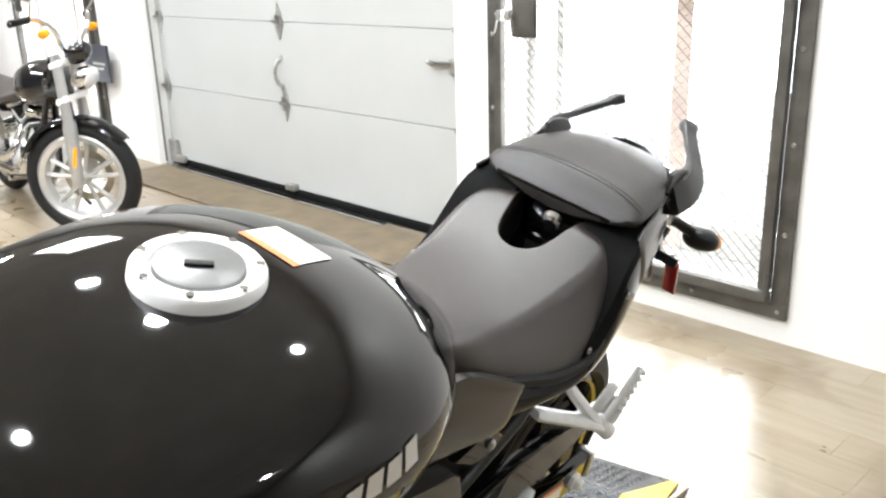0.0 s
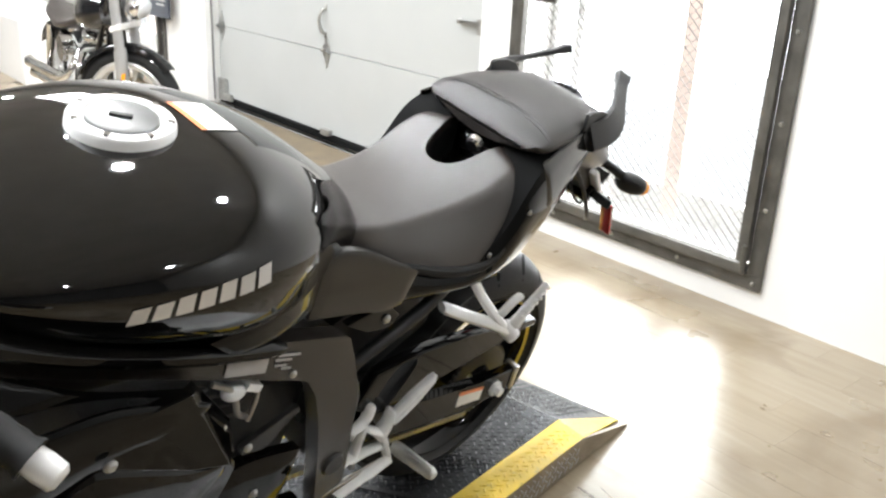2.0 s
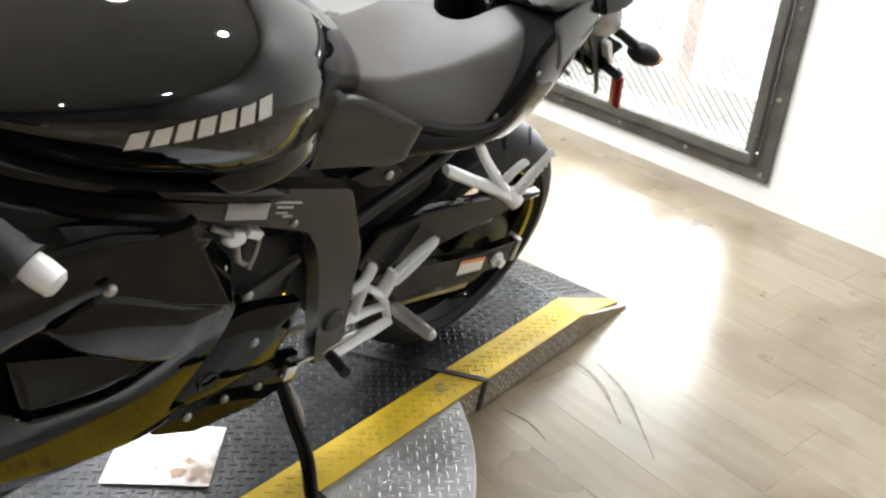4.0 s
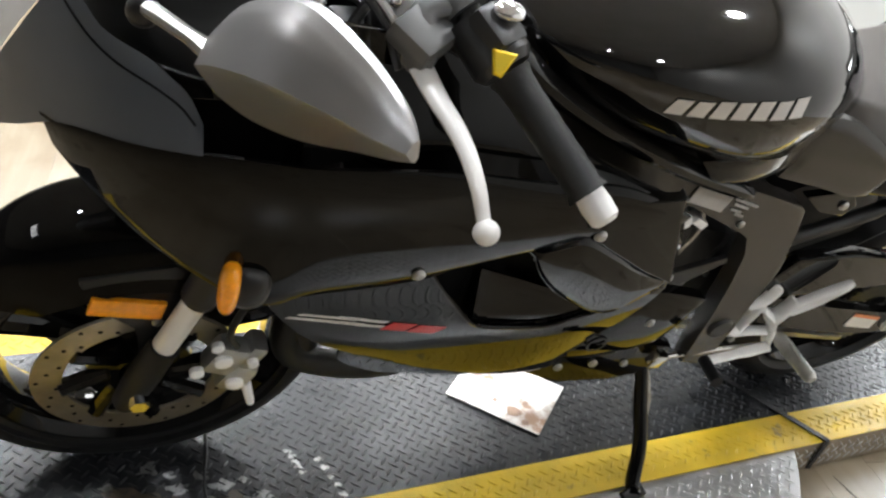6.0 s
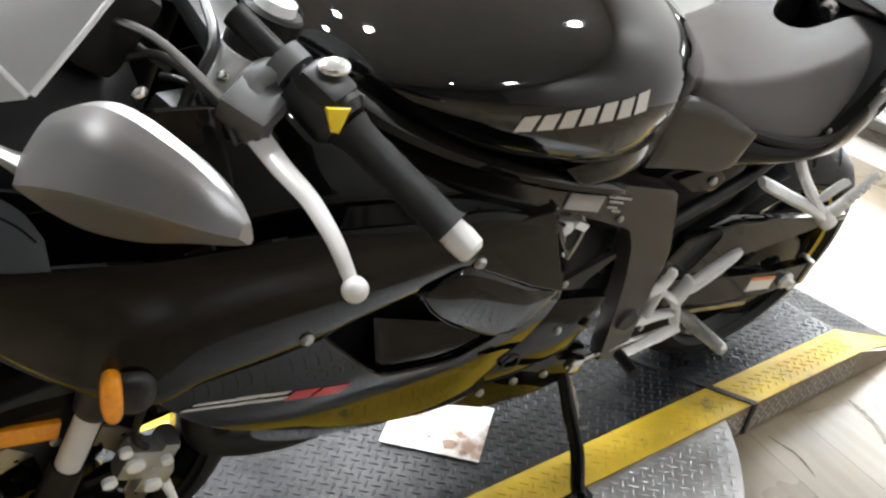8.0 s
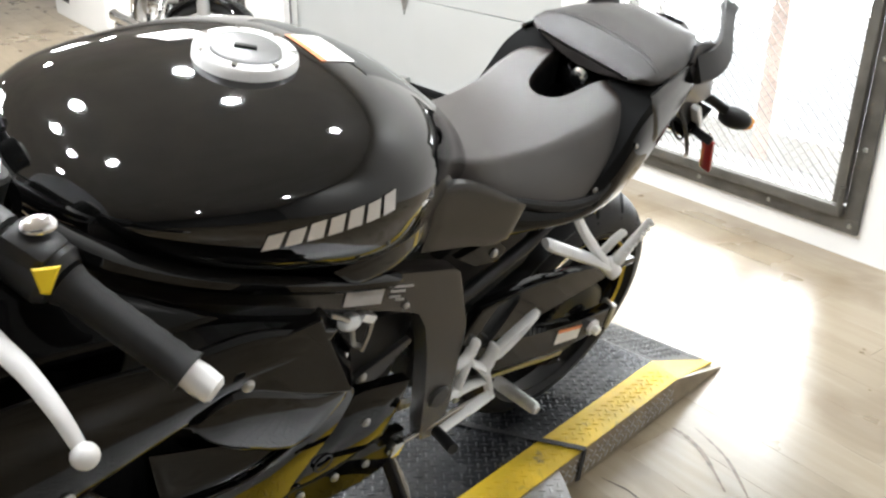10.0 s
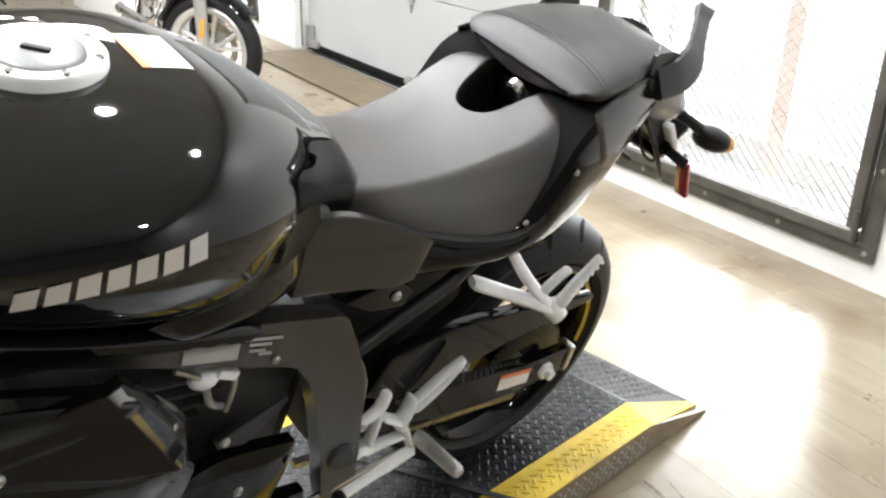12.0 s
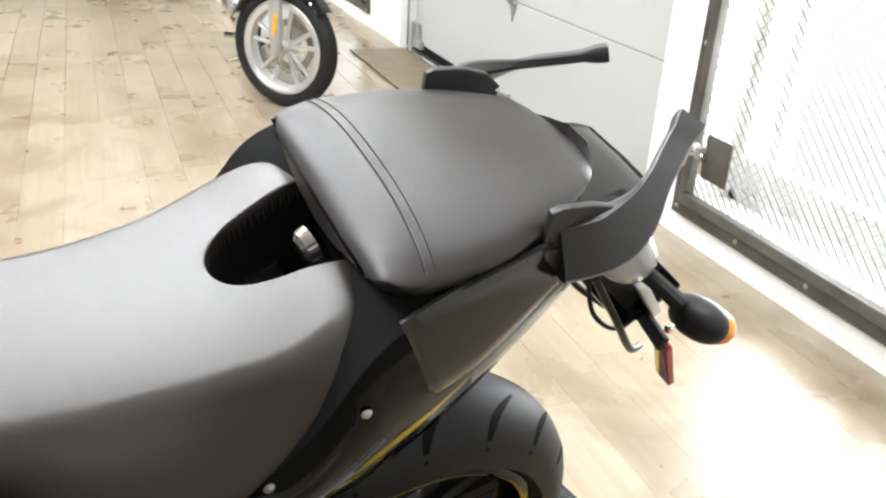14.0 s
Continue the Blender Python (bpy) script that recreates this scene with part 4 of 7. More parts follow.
for sg in SIDES:
    bm = B()
    tube(bm, [(1.61, sg * 0.035, 0.842), (1.643, sg * 0.093, 0.826), (1.660, sg * 0.122, 0.814)], [0.014, 0.010, 0.011], 10)
    st = part("signal_stalk", bm, M_SATIN, bike)
    bm = B()
    ellipsoid(bm, (1.682, sg * 0.142 + 0.006, 0.800), (0.027, 0.036, 0.022), (0, 0, sg * -24), power=0.9)
    part("signal_body", bm, M_SATIN, st)
    bm = B()
    ellipsoid(bm, (1.694, sg * 0.149 + 0.006, 0.797), (0.022, 0.030, 0.0195), (0, 0, sg * -24), power=0.9)
    part("signal_lens", bm, M_AMBER, st, "amber lens")
    bm = B()
    box(bm, (1.717, sg * 0.102 + 0.004, 0.682), (0.010, 0.028, 0.094), (0, -28, 0), 0.003)
    rf = part("reflector", bm, M_RED, bike, "red rear reflector")
    bm = B()
    box(bm, (1.694, sg * 0.072, 0.726), (0.010, 0.072, 0.020), (0, 10, sg * 10), 0.003)
    part("reflector_arm", bm, M_MATTE, rf)
# wire loop under the tail
bm = B()
tube(bm, curve_pts([(1.60, -0.03, 0.80), (1.62, -0.045, 0.74), (1.665, -0.05, 0.705), (1.70, -0.04, 0.72)], 6), 0.003, 6)
part("tail_wire", bm, M_MATTE, bike)

# --- frame: beam from the steering head to the swingarm pivot
for sg in SIDES:
    bm = B()
    out = [(0.30, 0.945), (0.40, 0.893), (0.50, 0.842), (0.587, 0.802), (0.70, 0.764), (0.80, 0.735), (0.872, 0.714), (0.886, 0.704), (0.905, 0.655), (0.918, 0.622), (0.934, 0.592), (0.944, 0.56), (0.945, 0.487), (0.955, 0.40), (0.962, 0.33), (0.945, 0.30), (0.90, 0.31), (0.892, 0.36), (0.878, 0.45), (0.858, 0.541), (0.836, 0.61), (0.818, 0.652), (0.80, 0.664), (0.66, 0.722), (0.52, 0.785), (0.40, 0.84), (0.30, 0.885)]
    prism(bm, out, sg * 0.128, sg * 0.160, 0.006)
    part("frame_beam", bm, M_FRAME, bike, "black frame beam")
    # thin rail along the top of the beam
    bm = B()
    tube(bm, curve_pts([(0.27, sg * 0.150, 0.972), (0.34, sg * 0.175, 0.925), (0.45, sg * 0.182, 0.868), (0.60, sg * 0.176, 0.802), (0.74, sg * 0.166, 0.752)], 6), [0.018] * 6 + [0.016] * 6 + [0.015] * 12 + [0.01], 10, 0.8)
    part("frame_cover", bm, M_GLOSS, bike)
# labels on the left beam
bm = B()
prism(bm, [(0.654, 0.764), (0.724, 0.742), (0.721, 0.709), (0.651, 0.731)], -0.1625, -0.1612)
part("rating_label", bm, M_GREY_LBL, bike, "grey rating label with unreadable print")
for k, (u, w) in enumerate([(0.732, 0.05), (0.737, 0.03), (0.737, 0.022), (0.75, 0.018)]):
    z = 0.736 - 0.010 * k
    bm = B()
    prism(bm, [(u, z), (u + w, z - w * 0.32), (u + w, z - w * 0.32 - 0.004), (u, z - 0.004)], -0.1622, -0.1611)
    part("print_bar", bm, M_GREY_LBL, bike, "grey print bar")
bolt(bike, 0.776, -0.1612, 0.682, 0.7, name="frame_bolt")
# round pivot caps
bm = B()
lathe(bm, [(0.0, -0.005), (0.02, -0.005), (0.024, 0.0)], (0.918, -0.161, 0.415), 24)
part("pivot_cap", bm, M_SATIN, bike)

part("airbox", box(B(), (0.57, 0, 0.80), (0.46, 0.25, 0.13), (0, 10, 0), 0.02), M_MATTE, bike, "matte black airbox under the tank")

# --- engine block in the shade of the fairing
engine = part("engine", box(B(), (0.66, 0, 0.46), (0.40, 0.20, 0.34), (0, 12, 0), 0.03), M_ENGINE, bike, "black engine block")
for k in range(6):
    bm = B()
    box(bm, (0.60 + 0.012 * k, -0.10, 0.56 + 0.02 * k), (0.16, 0.05, 0.006), (0, 12, 0), 0.002)
    part("cooling_fin", bm, M_ENGINE, engine)
bm = B()
lathe(bm, [(0.0, -0.03), (0.075, -0.03), (0.09, -0.02), (0.094, 0.0)], (0.72, -0.10, 0.40), 36)
part("engine_cover", bm, M_SATIN, engine, "round black engine cover")
bm = B()
tube(bm, curve_pts([(0.66, -0.13, 0.69), (0.69, -0.14, 0.67), (0.70, -0.145, 0.63), (0.72, -0.14, 0.61)], 5), 0.005, 8)
tube(bm, curve_pts([(0.72, -0.135, 0.69), (0.735, -0.14, 0.65), (0.725, -0.142, 0.60)], 5), 0.004, 8)
part("hose", bm, M_STEEL, engine, "bright metal pipe ends")
bm = B()
ellipsoid(bm, (0.695, -0.135, 0.665), (0.02, 0.014, 0.014))
box(bm, (0.722, -0.138, 0.668), (0.03, 0.02, 0.014), (0, 30, 0), 0.003)
part("throttle_joint", bm, M_ALLOY, engine)
bm = prism(B(), [(0.70, 0.575), (0.80, 0.61), (0.805, 0.60), (0.745, 0.55), (0.705, 0.56)], -0.165, -0.155, 0.002)
part("sensor_plate", bm, M_SATIN, engine)
bolt(bike, 0.713, -0.1655, 0.572, 0.8, name="sensor_bolt")
# lower side cover over the sprocket
bm = strip([(0.665, 0.525), (0.72, 0.535), (0.825, 0.508)], [(0.60, 0.372), (0.69, 0.352), (0.80, 0.385)], sg=-1, yfun=lambda x, z: 0.168 - 0.1 * max(0.45 - z, 0), thick=0.02, nu=18, nv=10, bulge=0.006)
part("sprocket_cover", bm, M_GLOSS, bike, "gloss black sprocket cover")
bolt(bike, 0.735, -0.172, 0.468, 0.9, name="sprocket_bolt")
bm = B()
lathe(bm, [(0.014, -0.003), (0.018, -0.003), (0.019, 0.0)], (0.66, -0.171, 0.42), 20)
part("cover_boss", bm, M_GLOSS, bike)

# --- side fairings
A_TOP = [(-0.115, 0.830), (-0.05, 0.853), (0.02, 0.866), (0.09, 0.868), (0.14, 0.868), (0.25, 0.866), (0.36, 0.854), (0.44, 0.850), (0.52, 0.822), (0.565, 0.798)]
A_BOT = [(-0.105, 0.802), (-0.06, 0.764), (0.02, 0.706), (0.085, 0.670), (0.14, 0.694), (0.235, 0.712), (0.36, 0.752), (0.44, 0.774), (0.50, 0.778), (0.56, 0.790)]
B_TOP = [(0.088, 0.676), (0.14, 0.690), (0.235, 0.708), (0.36, 0.748), (0.44, 0.770), (0.50, 0.774), (0.558, 0.786)]
B_BOT = [(0.095, 0.664), (0.14, 0.606), (0.198, 0.556), (0.298, 0.486), (0.40, 0.432), (0.48, 0.400), (0.55, 0.385), (0.585, 0.395), (0.575, 0.44), (0.582, 0.48), (0.607, 0.545), (0.64, 0.635)]
C_TOP = [(0.218, 0.525), (0.250, 0.515), (0.305, 0.486), (0.405, 0.438), (0.485, 0.410), (0.55, 0.392), (0.62, 0.385), (0.70, 0.345), (0.78, 0.325), (0.88, 0.30)]
C_BOT = [(0.224, 0.478), (0.238, 0.436), (0.27, 0.396), (0.36, 0.340), (0.46, 0.305), (0.56, 0.284), (0.68, 0.274), (0.78, 0.268), (0.885, 0.262)]


def low_edge(x):
    return max(0.640 - 0.74 * (x - 0.095), 0.388)


def low_y(x, z):
    """The flank of the lower fairing, rolled in along its lower edge."""
    return side_y(x, z) - 1.1 * max(low_edge(x) + 0.045 - z, 0.0) ** 2


def belly_y(x, z):
    """The belly pan, tucked in below the fairing's edge."""
    return max(side_y(x, z) - 0.006 - 0.22 * max(low_edge(x) - z, 0.0), 0.03)


OUTLET = [(0.262, 0.716), (0.318, 0.750), (0.366, 0.754), (0.404, 0.704), (0.447, 0.662), (0.50, 0.630), (0.538, 0.614), (0.50, 0.596), (0.463, 0.584), (0.40, 0.592), (0.352, 0.608), (0.30, 0.666)]


def inside(x, z, ring):
    hit = False
    for (x0, z0), (x1, z1) in zip(ring, ring[1:] + ring[:1]):
        if (z0 > z) != (z1 > z) and x < x0 + (z - z0) / (z1 - z0) * (x1 - x0):
            hit = not hit
    return hit


def cut_out(bm, ring):
    """Opens a panel where an outline in side view lies on it."""
    gone = []
    for f in bm.faces:
        c = f.calc_center_median()
        if inside(c.x, c.z, ring):
            gone.append(f)
    bmesh.ops.delete(bm, geom=gone, context="FACES")
    return bm


def louvre_y(x, z):
    """The louvre leans into the outlet towards its upper edge."""
    return side_y(x, z) - 0.25 * max(z - 0.60, 0.0)


def corner_panel(sg):
    """The fairing's rear corner: a flat outer facet and a narrow one folded in behind it."""
    bm = B()
    pts = [(0.428, 0.262, 0.782), (0.464, 0.258, 0.831), (0.530, 0.256, 0.833), (0.552, 0.238, 0.821), (0.634, 0.206, 0.704), (0.650, 0.206, 0.640), (0.613, 0.246, 0.667), (0.54, 0.259, 0.712)]
    v = [bm.verts.new((x, sg * y, z)) for x, y, z in pts]
    w = [bm.verts.new((x, sg * (y - 0.016), z)) for x, y, z in pts]
    for g in (v, w):
        bm.faces.new((g[0], g[1], g[2], g[6], g[7]))
        bm.faces.new((g[2], g[3], g[4], g[5], g[6]))
    ring_faces(bm, v, w)
    bmesh.ops.recalc_face_normals(bm, faces=bm.faces)
    bmesh.ops.bevel(bm, geom=[e for e in bm.edges], offset=0.0016, segments=2, profile=0.6, affect="EDGES")
    return bm


for sg in SIDES:
    part("upper_fairing", strip(A_TOP, A_BOT, 0.004, sg=sg, nu=60, nv=12, bulge=0.004), M_GLOSS, bike, "gloss black upper side fairing")
    low = part("lower_fairing", cut_out(strip(B_TOP, B_BOT, 0.0, sg=sg, nu=150, nv=64, yfun=low_y), OUTLET), M_GLOSS, bike, "gloss black lower side fairing")
    part("belly_pan", strip(C_TOP, C_BOT, -0.008, sg=sg, nu=50, nv=14, yfun=belly_y), M_GLOSS, bike, "black belly pan")
    # air outlet: dark pocket with a louvre
    part("outlet_pocket", strip([(0.20, 0.78), (0.40, 0.79), (0.60, 0.68)], [(0.22, 0.56), (0.40, 0.50), (0.60, 0.52)], -0.045, 0.003, sg, nu=20, nv=8, rim=0.001), M_SEAL, low, "matte black inside of the air outlet")
    lip = [(x, sg * (side_y(x, z) - 0.001), z) for x, z in along(OUTLET + OUTLET[:1], 80)]
    part("outlet_lip", tube(B(), lip, 0.0028, 8), M_GLOSS, low, "gloss black lip of the air outlet")
    part("outlet_louvre", strip([(0.345, 0.684), (0.40, 0.664), (0.45, 0.646), (0.50, 0.626), (0.534, 0.616)], [(0.354, 0.608), (0.40, 0.594), (0.463, 0.587), (0.50, 0.598), (0.536, 0.612)], -0.006, 0.004, sg, nu=24, nv=6, rim=0.002, yfun=louvre_y), M_GLOSS, low, "gloss black louvre")
    # raised facets behind the outlet: a leaf-shaped one and the corner above it
    part("fairing_leaf", strip([(0.368, 0.758), (0.40, 0.774), (0.428, 0.780), (0.49, 0.745), (0.54, 0.712), (0.612, 0.668)], [(0.370, 0.755), (0.402, 0.706), (0.447, 0.664), (0.517, 0.617), (0.559, 0.622), (0.614, 0.664)], 0.010, 0.010, sg, nu=30, nv=12, rim=0.006, bulge=0.004), M_GLOSS, low)
    part("fairing_corner", corner_panel(sg), M_GLOSS, low, "gloss black rear corner of the fairing", 12)
    for bx, bz, o in ((0.240, 0.728, 0.006), (0.430, 0.794, 0.014)):
        bolt(bike, bx, sg * (side_y(bx, bz) + o), bz, 0.85, (0, 0, 0 if sg < 0 else 180), "fairing_bolt")
    bolt(bike, 0.612, sg * 0.2195, 0.708, 0.85, (0, 0, 40 if sg < 0 else 140), "fairing_bolt")
# model mark on the left lower fairing: slim silver strokes and slanted red blocks, all plain
def mark_stroke(u, w, up, h, lean, material):
    zc = 0.652 - 0.27 * (u - 0.125) + up
    part("model_mark", strip([(u, zc + h), (u + w * 0.5, zc + h - 0.12 * w), (u + w, zc + h - 0.24 * w)], [(u - lean, zc - h), (u + w * 0.5 - lean, zc - h - 0.12 * w), (u + w - lean, zc - h - 0.24 * w)], 0.0014, 0.0008, -1, nu=10, nv=2, rim=0.0), material, bike, "plain slanted model mark")


for u, w, up, h, lean in ((0.120, 0.080, -0.0050, 0.0011, 0.006), (0.132, 0.070, 0.0030, 0.0010, 0.006), (0.176, 0.034, 0.0058, 0.0013, 0.006), (0.172, 0.036, -0.0040, 0.0013, 0.006), (0.208, 0.030, 0.0058, 0.0013, 0.006), (0.203, 0.032, -0.0040, 0.0013, 0.006)):
    mark_stroke(u, w, up, h, lean, M_SILVER_MARK)
for u, w in ((0.244, 0.031), (0.280, 0.036)):
    mark_stroke(u, w, 0.0006, 0.0058, 0.014, M_RED_MARK)
# inner black infill between tank and fairing
for sg in SIDES:
    bm = strip([(0.10, 0.965), (0.20, 0.955), (0.32, 0.905), (0.46, 0.838), (0.58, 0.79)], [(0.10, 0.84), (0.20, 0.865), (0.32, 0.858), (0.44, 0.842), (0.57, 0.782)], sg=sg, yfun=lambda x, z: 0.168 + 0.055 * sstep(0.95, 0.84, z), thick=0.006, nu=30, nv=8)
    part("inner_panel", bm, M_GLOSS, bike, "black inner panel")

# --- front cowl, windscreen, headlamp
COWL = table([(-0.172, 0.745, 0.757), (-0.158, 0.768, 0.850), (-0.135, 0.797, 0.925), (-0.10, 0.834, 0.955), (-0.05, 0.853, 0.965), (0.03, 0.867, 0.965), (0.075, 0.868, 0.960)])
# upper edge: along the lens, under the screen, then cut away round the mirror mount
COWL_TOP = table([(-0.172, 0.757), (-0.167, 0.773), (-0.150, 0.836), (-0.130, 0.886), (-0.107, 0.930), (-0.094, 0.941), (-0.081, 0.941), (-0.067, 0.928), (-0.030, 0.919), (-0.012, 0.910), (0.0, 0.902), (0.010, 0.886)])


def cowl_y(x, z):
    zb, zt = COWL(x)
    q = (z - zb) / (zt - zb)
    return (side_y(x, zb) + 0.003) * (1 - 0.32 * q - 0.05 * max(q, 0) ** 3)


bm = B()
for sg in SIDES:
    rows = []
    for i in range(41):
        x = -0.172 + 0.182 * i / 40
        zb, zt = COWL(x)[0], COWL_TOP(x)[0]
        rows.append([bm.verts.new((x, sg * cowl_y(x, zb + (zt - zb) * j / 14), zb + (zt - zb) * j / 14)) for j in range(15)])
    for a, b in zip(rows, rows[1:]):
        ring_faces(bm, a, b, False)
bmesh.ops.solidify(bm, geom=bm.faces[:], thickness=0.004)
cowl = part("front_cowl", bm, M_COWL, bike, "satin dark grey front cowl", 45)
for sg in SIDES:
    bm = B()
    tube(bm, curve_pts([(x, sg * (cowl_y(x, z) + 0.0004), z) for x, z in ((-0.094, 0.934), (-0.077, 0.918), (-0.056, 0.908), (-0.026, 0.901), (-0.008, 0.894), (0.004, 0.884))], 5), 0.0012, 6)
    part("cowl_seam", bm, M_SEAL, cowl, "thin dark seam")
# lens wrapped round the nose
LENS = table([(0.750, -0.174, 0.040, -0.180), (0.773, -0.167, 0.048, -0.178), (0.804, -0.1585, 0.064, -0.176), (0.836, -0.150, 0.074, -0.171), (0.886, -0.130, 0.089, -0.164), (0.930, -0.107, 0.101, -0.153), (0.958, -0.092, 0.108, -0.142)])
bm = B()
g = []
for i in range(19):
    z = 0.750 + 0.208 * i / 18
    xi, yi, xc = LENS(z)
    g.append([bm.verts.new((xc + (xi - xc) * abs(q) ** 1.8, yi * q, z)) for q in [-1 + k / 10 for k in range(21)]])
for a, b in zip(g, g[1:]):
    ring_faces(bm, a, b, False)
bmesh.ops.solidify(bm, geom=bm.faces[:], thickness=0.003)
part("headlamp_lens", bm, M_LENS, bike, "clear headlamp lens", 60)


def across(half, n=12):
    """A line over the nose from one side to the other, given from its side end to the middle."""
    h = curve_pts(half, n)
    return h + [Vector((p.x, -p.y, p.z)) for p in reversed(h[:-1])]


# windscreen: a lower collar, a fold, and the bubble above it
LOW = across([(0.012, -0.190, 1.008), (-0.066, -0.146, 0.976), (-0.095, -0.114, 0.955), (-0.128, -0.055, 0.956), (-0.140, 0, 0.957)])
FOLD = across([(0.013, -0.190, 1.010), (-0.004, -0.170, 1.028), (-0.024, -0.140, 1.046), (-0.050, -0.070, 1.072), (-0.058, 0, 1.082)])
TOP = across([(0.016, -0.191, 1.012), (0.064, -0.190, 1.072), (0.105, -0.168, 1.112), (0.150, -0.090, 1.150), (0.165, 0, 1.162)])
bm = B()
g = []
for k in range(13):
    if k < 5:
        g.append([a.lerp(b, k / 5) for a, b in zip(LOW, FOLD)])
    else:
        t = (k - 5) / 7
        g.append([a.lerp(b, t) + Vector((-0.3, 0, 1)) * 0.012 * math.sin(math.pi * t) * math.sin(math.pi * q / (len(FOLD) - 1)) for q, (a, b) in enumerate(zip(FOLD, TOP))])
g = [[bm.verts.new(p) for p in r] for r in g]
for a, b in zip(g, g[1:]):
    ring_faces(bm, a, b, False)
bmesh.ops.solidify(bm, geom=bm.faces[:], thickness=0.003)
M_SCREEN = mat("pale_screen", (0.66, 0.665, 0.675), 0.14, spec=0.8, vary=0.04)
screen = part("windscreen", bm, M_SCREEN, bike, "pale hazy windscreen", 25)
for ln in (FOLD, TOP):
    bm = B()
    tube(bm, ln, 0.0026, 8)
    part("screen_edge", bm, M_LENS, screen, "pale polished edge")
# dark shell behind the cowl so that the nose is closed
for sg in SIDES:
    bm = strip([(-0.045, 0.912), (0.05, 0.905), (0.13, 0.90)], [(-0.045, 0.74), (0.05, 0.70), (0.13, 0.70)], sg=sg, yfun=lambda x, z: side_y(x, 0.84) * 0.80, thick=0.004, nu=12, nv=6)
    part("cowl_liner", bm, M_GLOSS, bike, "black liner behind the cowl")
part("lower_yoke", box(B(), (0.152, 0, 0.712), (0.10, 0.17, 0.15), (0, -20, 0), 0.02), M_MATTE, bike, "matte black lower fork yoke")
part("cowl_inner", ellipsoid(B(), (0.025, 0, 0.87), (0.115, 0.15, 0.105), power=0.8), M_MATTE, bike, "dark inner cowl")
part("instrument_panel", box(B(), (0.10, 0, 1.0), (0.05, 0.20, 0.09), (0, 35, 0), 0.015), M_MATTE, bike, "black instrument panel")

# --- mirrors: shells with a ridge along their outer face
SHELL = [(0.50, -0.62), (0.26, -0.92), (-0.02, -0.97), (-0.34, -0.84), (-0.98, -0.27), (-0.92, -0.15), (-0.16, 0.84), (0.16, 0.98), (0.48, 0.70)]
for sg in SIDES:
    bm = B()
    ctrl = [((0.005, 0.252, 0.982), 0.020, 0.030), ((0.022, 0.285, 1.008), 0.034, 0.052), ((0.045, 0.330, 1.035), 0.039, 0.057), ((0.070, 0.372, 1.048), 0.031, 0.039), ((0.086, 0.400, 1.051), 0.020, 0.022), ((0.093, 0.414, 1.050), 0.008, 0.009)]
    ax = Vector((0.085, 0.16, 0.03)).normalized()
    bk = Vector((0.82, -0.5, 0.1)).normalized()
    bk = (bk - ax * bk.dot(ax)).normalized()
    up = ax.cross(bk)
    rings = []
    cp = curve_pts([c[0] for c in ctrl], 5)
    rr = curve_pts([(c[1], c[2], 0) for c in ctrl], 5)
    for p, q in zip(cp, rr):
        ring = []
        for (c0, s0), (c1, s1) in zip(SHELL, SHELL[1:] + SHELL[:1]):
            for k in range(3):
                c, s = c0 + (c1 - c0) * k / 3, s0 + (s1 - s0) * k / 3
                v = p + q.x * c * bk + q.y * s * up
                ring.append((v.x, sg * v.y, v.z))
        rings.append(ring)
    loft(bm, rings)
    mr = part("mirror", bm, M_MIRROR_SHELL, bike, "satin dark grey mirror shell", 28)
    bm = B()
    tube(bm, [(-0.040, sg * 0.190, 0.985), (-0.012, sg * 0.228, 0.988), (0.008, sg * 0.258, 0.990)], [0.008, 0.007, 0.012], 10, 0.8)
    part("mirror_stalk", bm, M_STEEL, mr, "grey mirror stalk")
    bm = B()
    ellipsoid(bm, (-0.041, sg * 0.188, 0.979), (0.013, 0.011, 0.014))
    part("mirror_mount", bm, M_SATIN, mr, "black mirror mount")

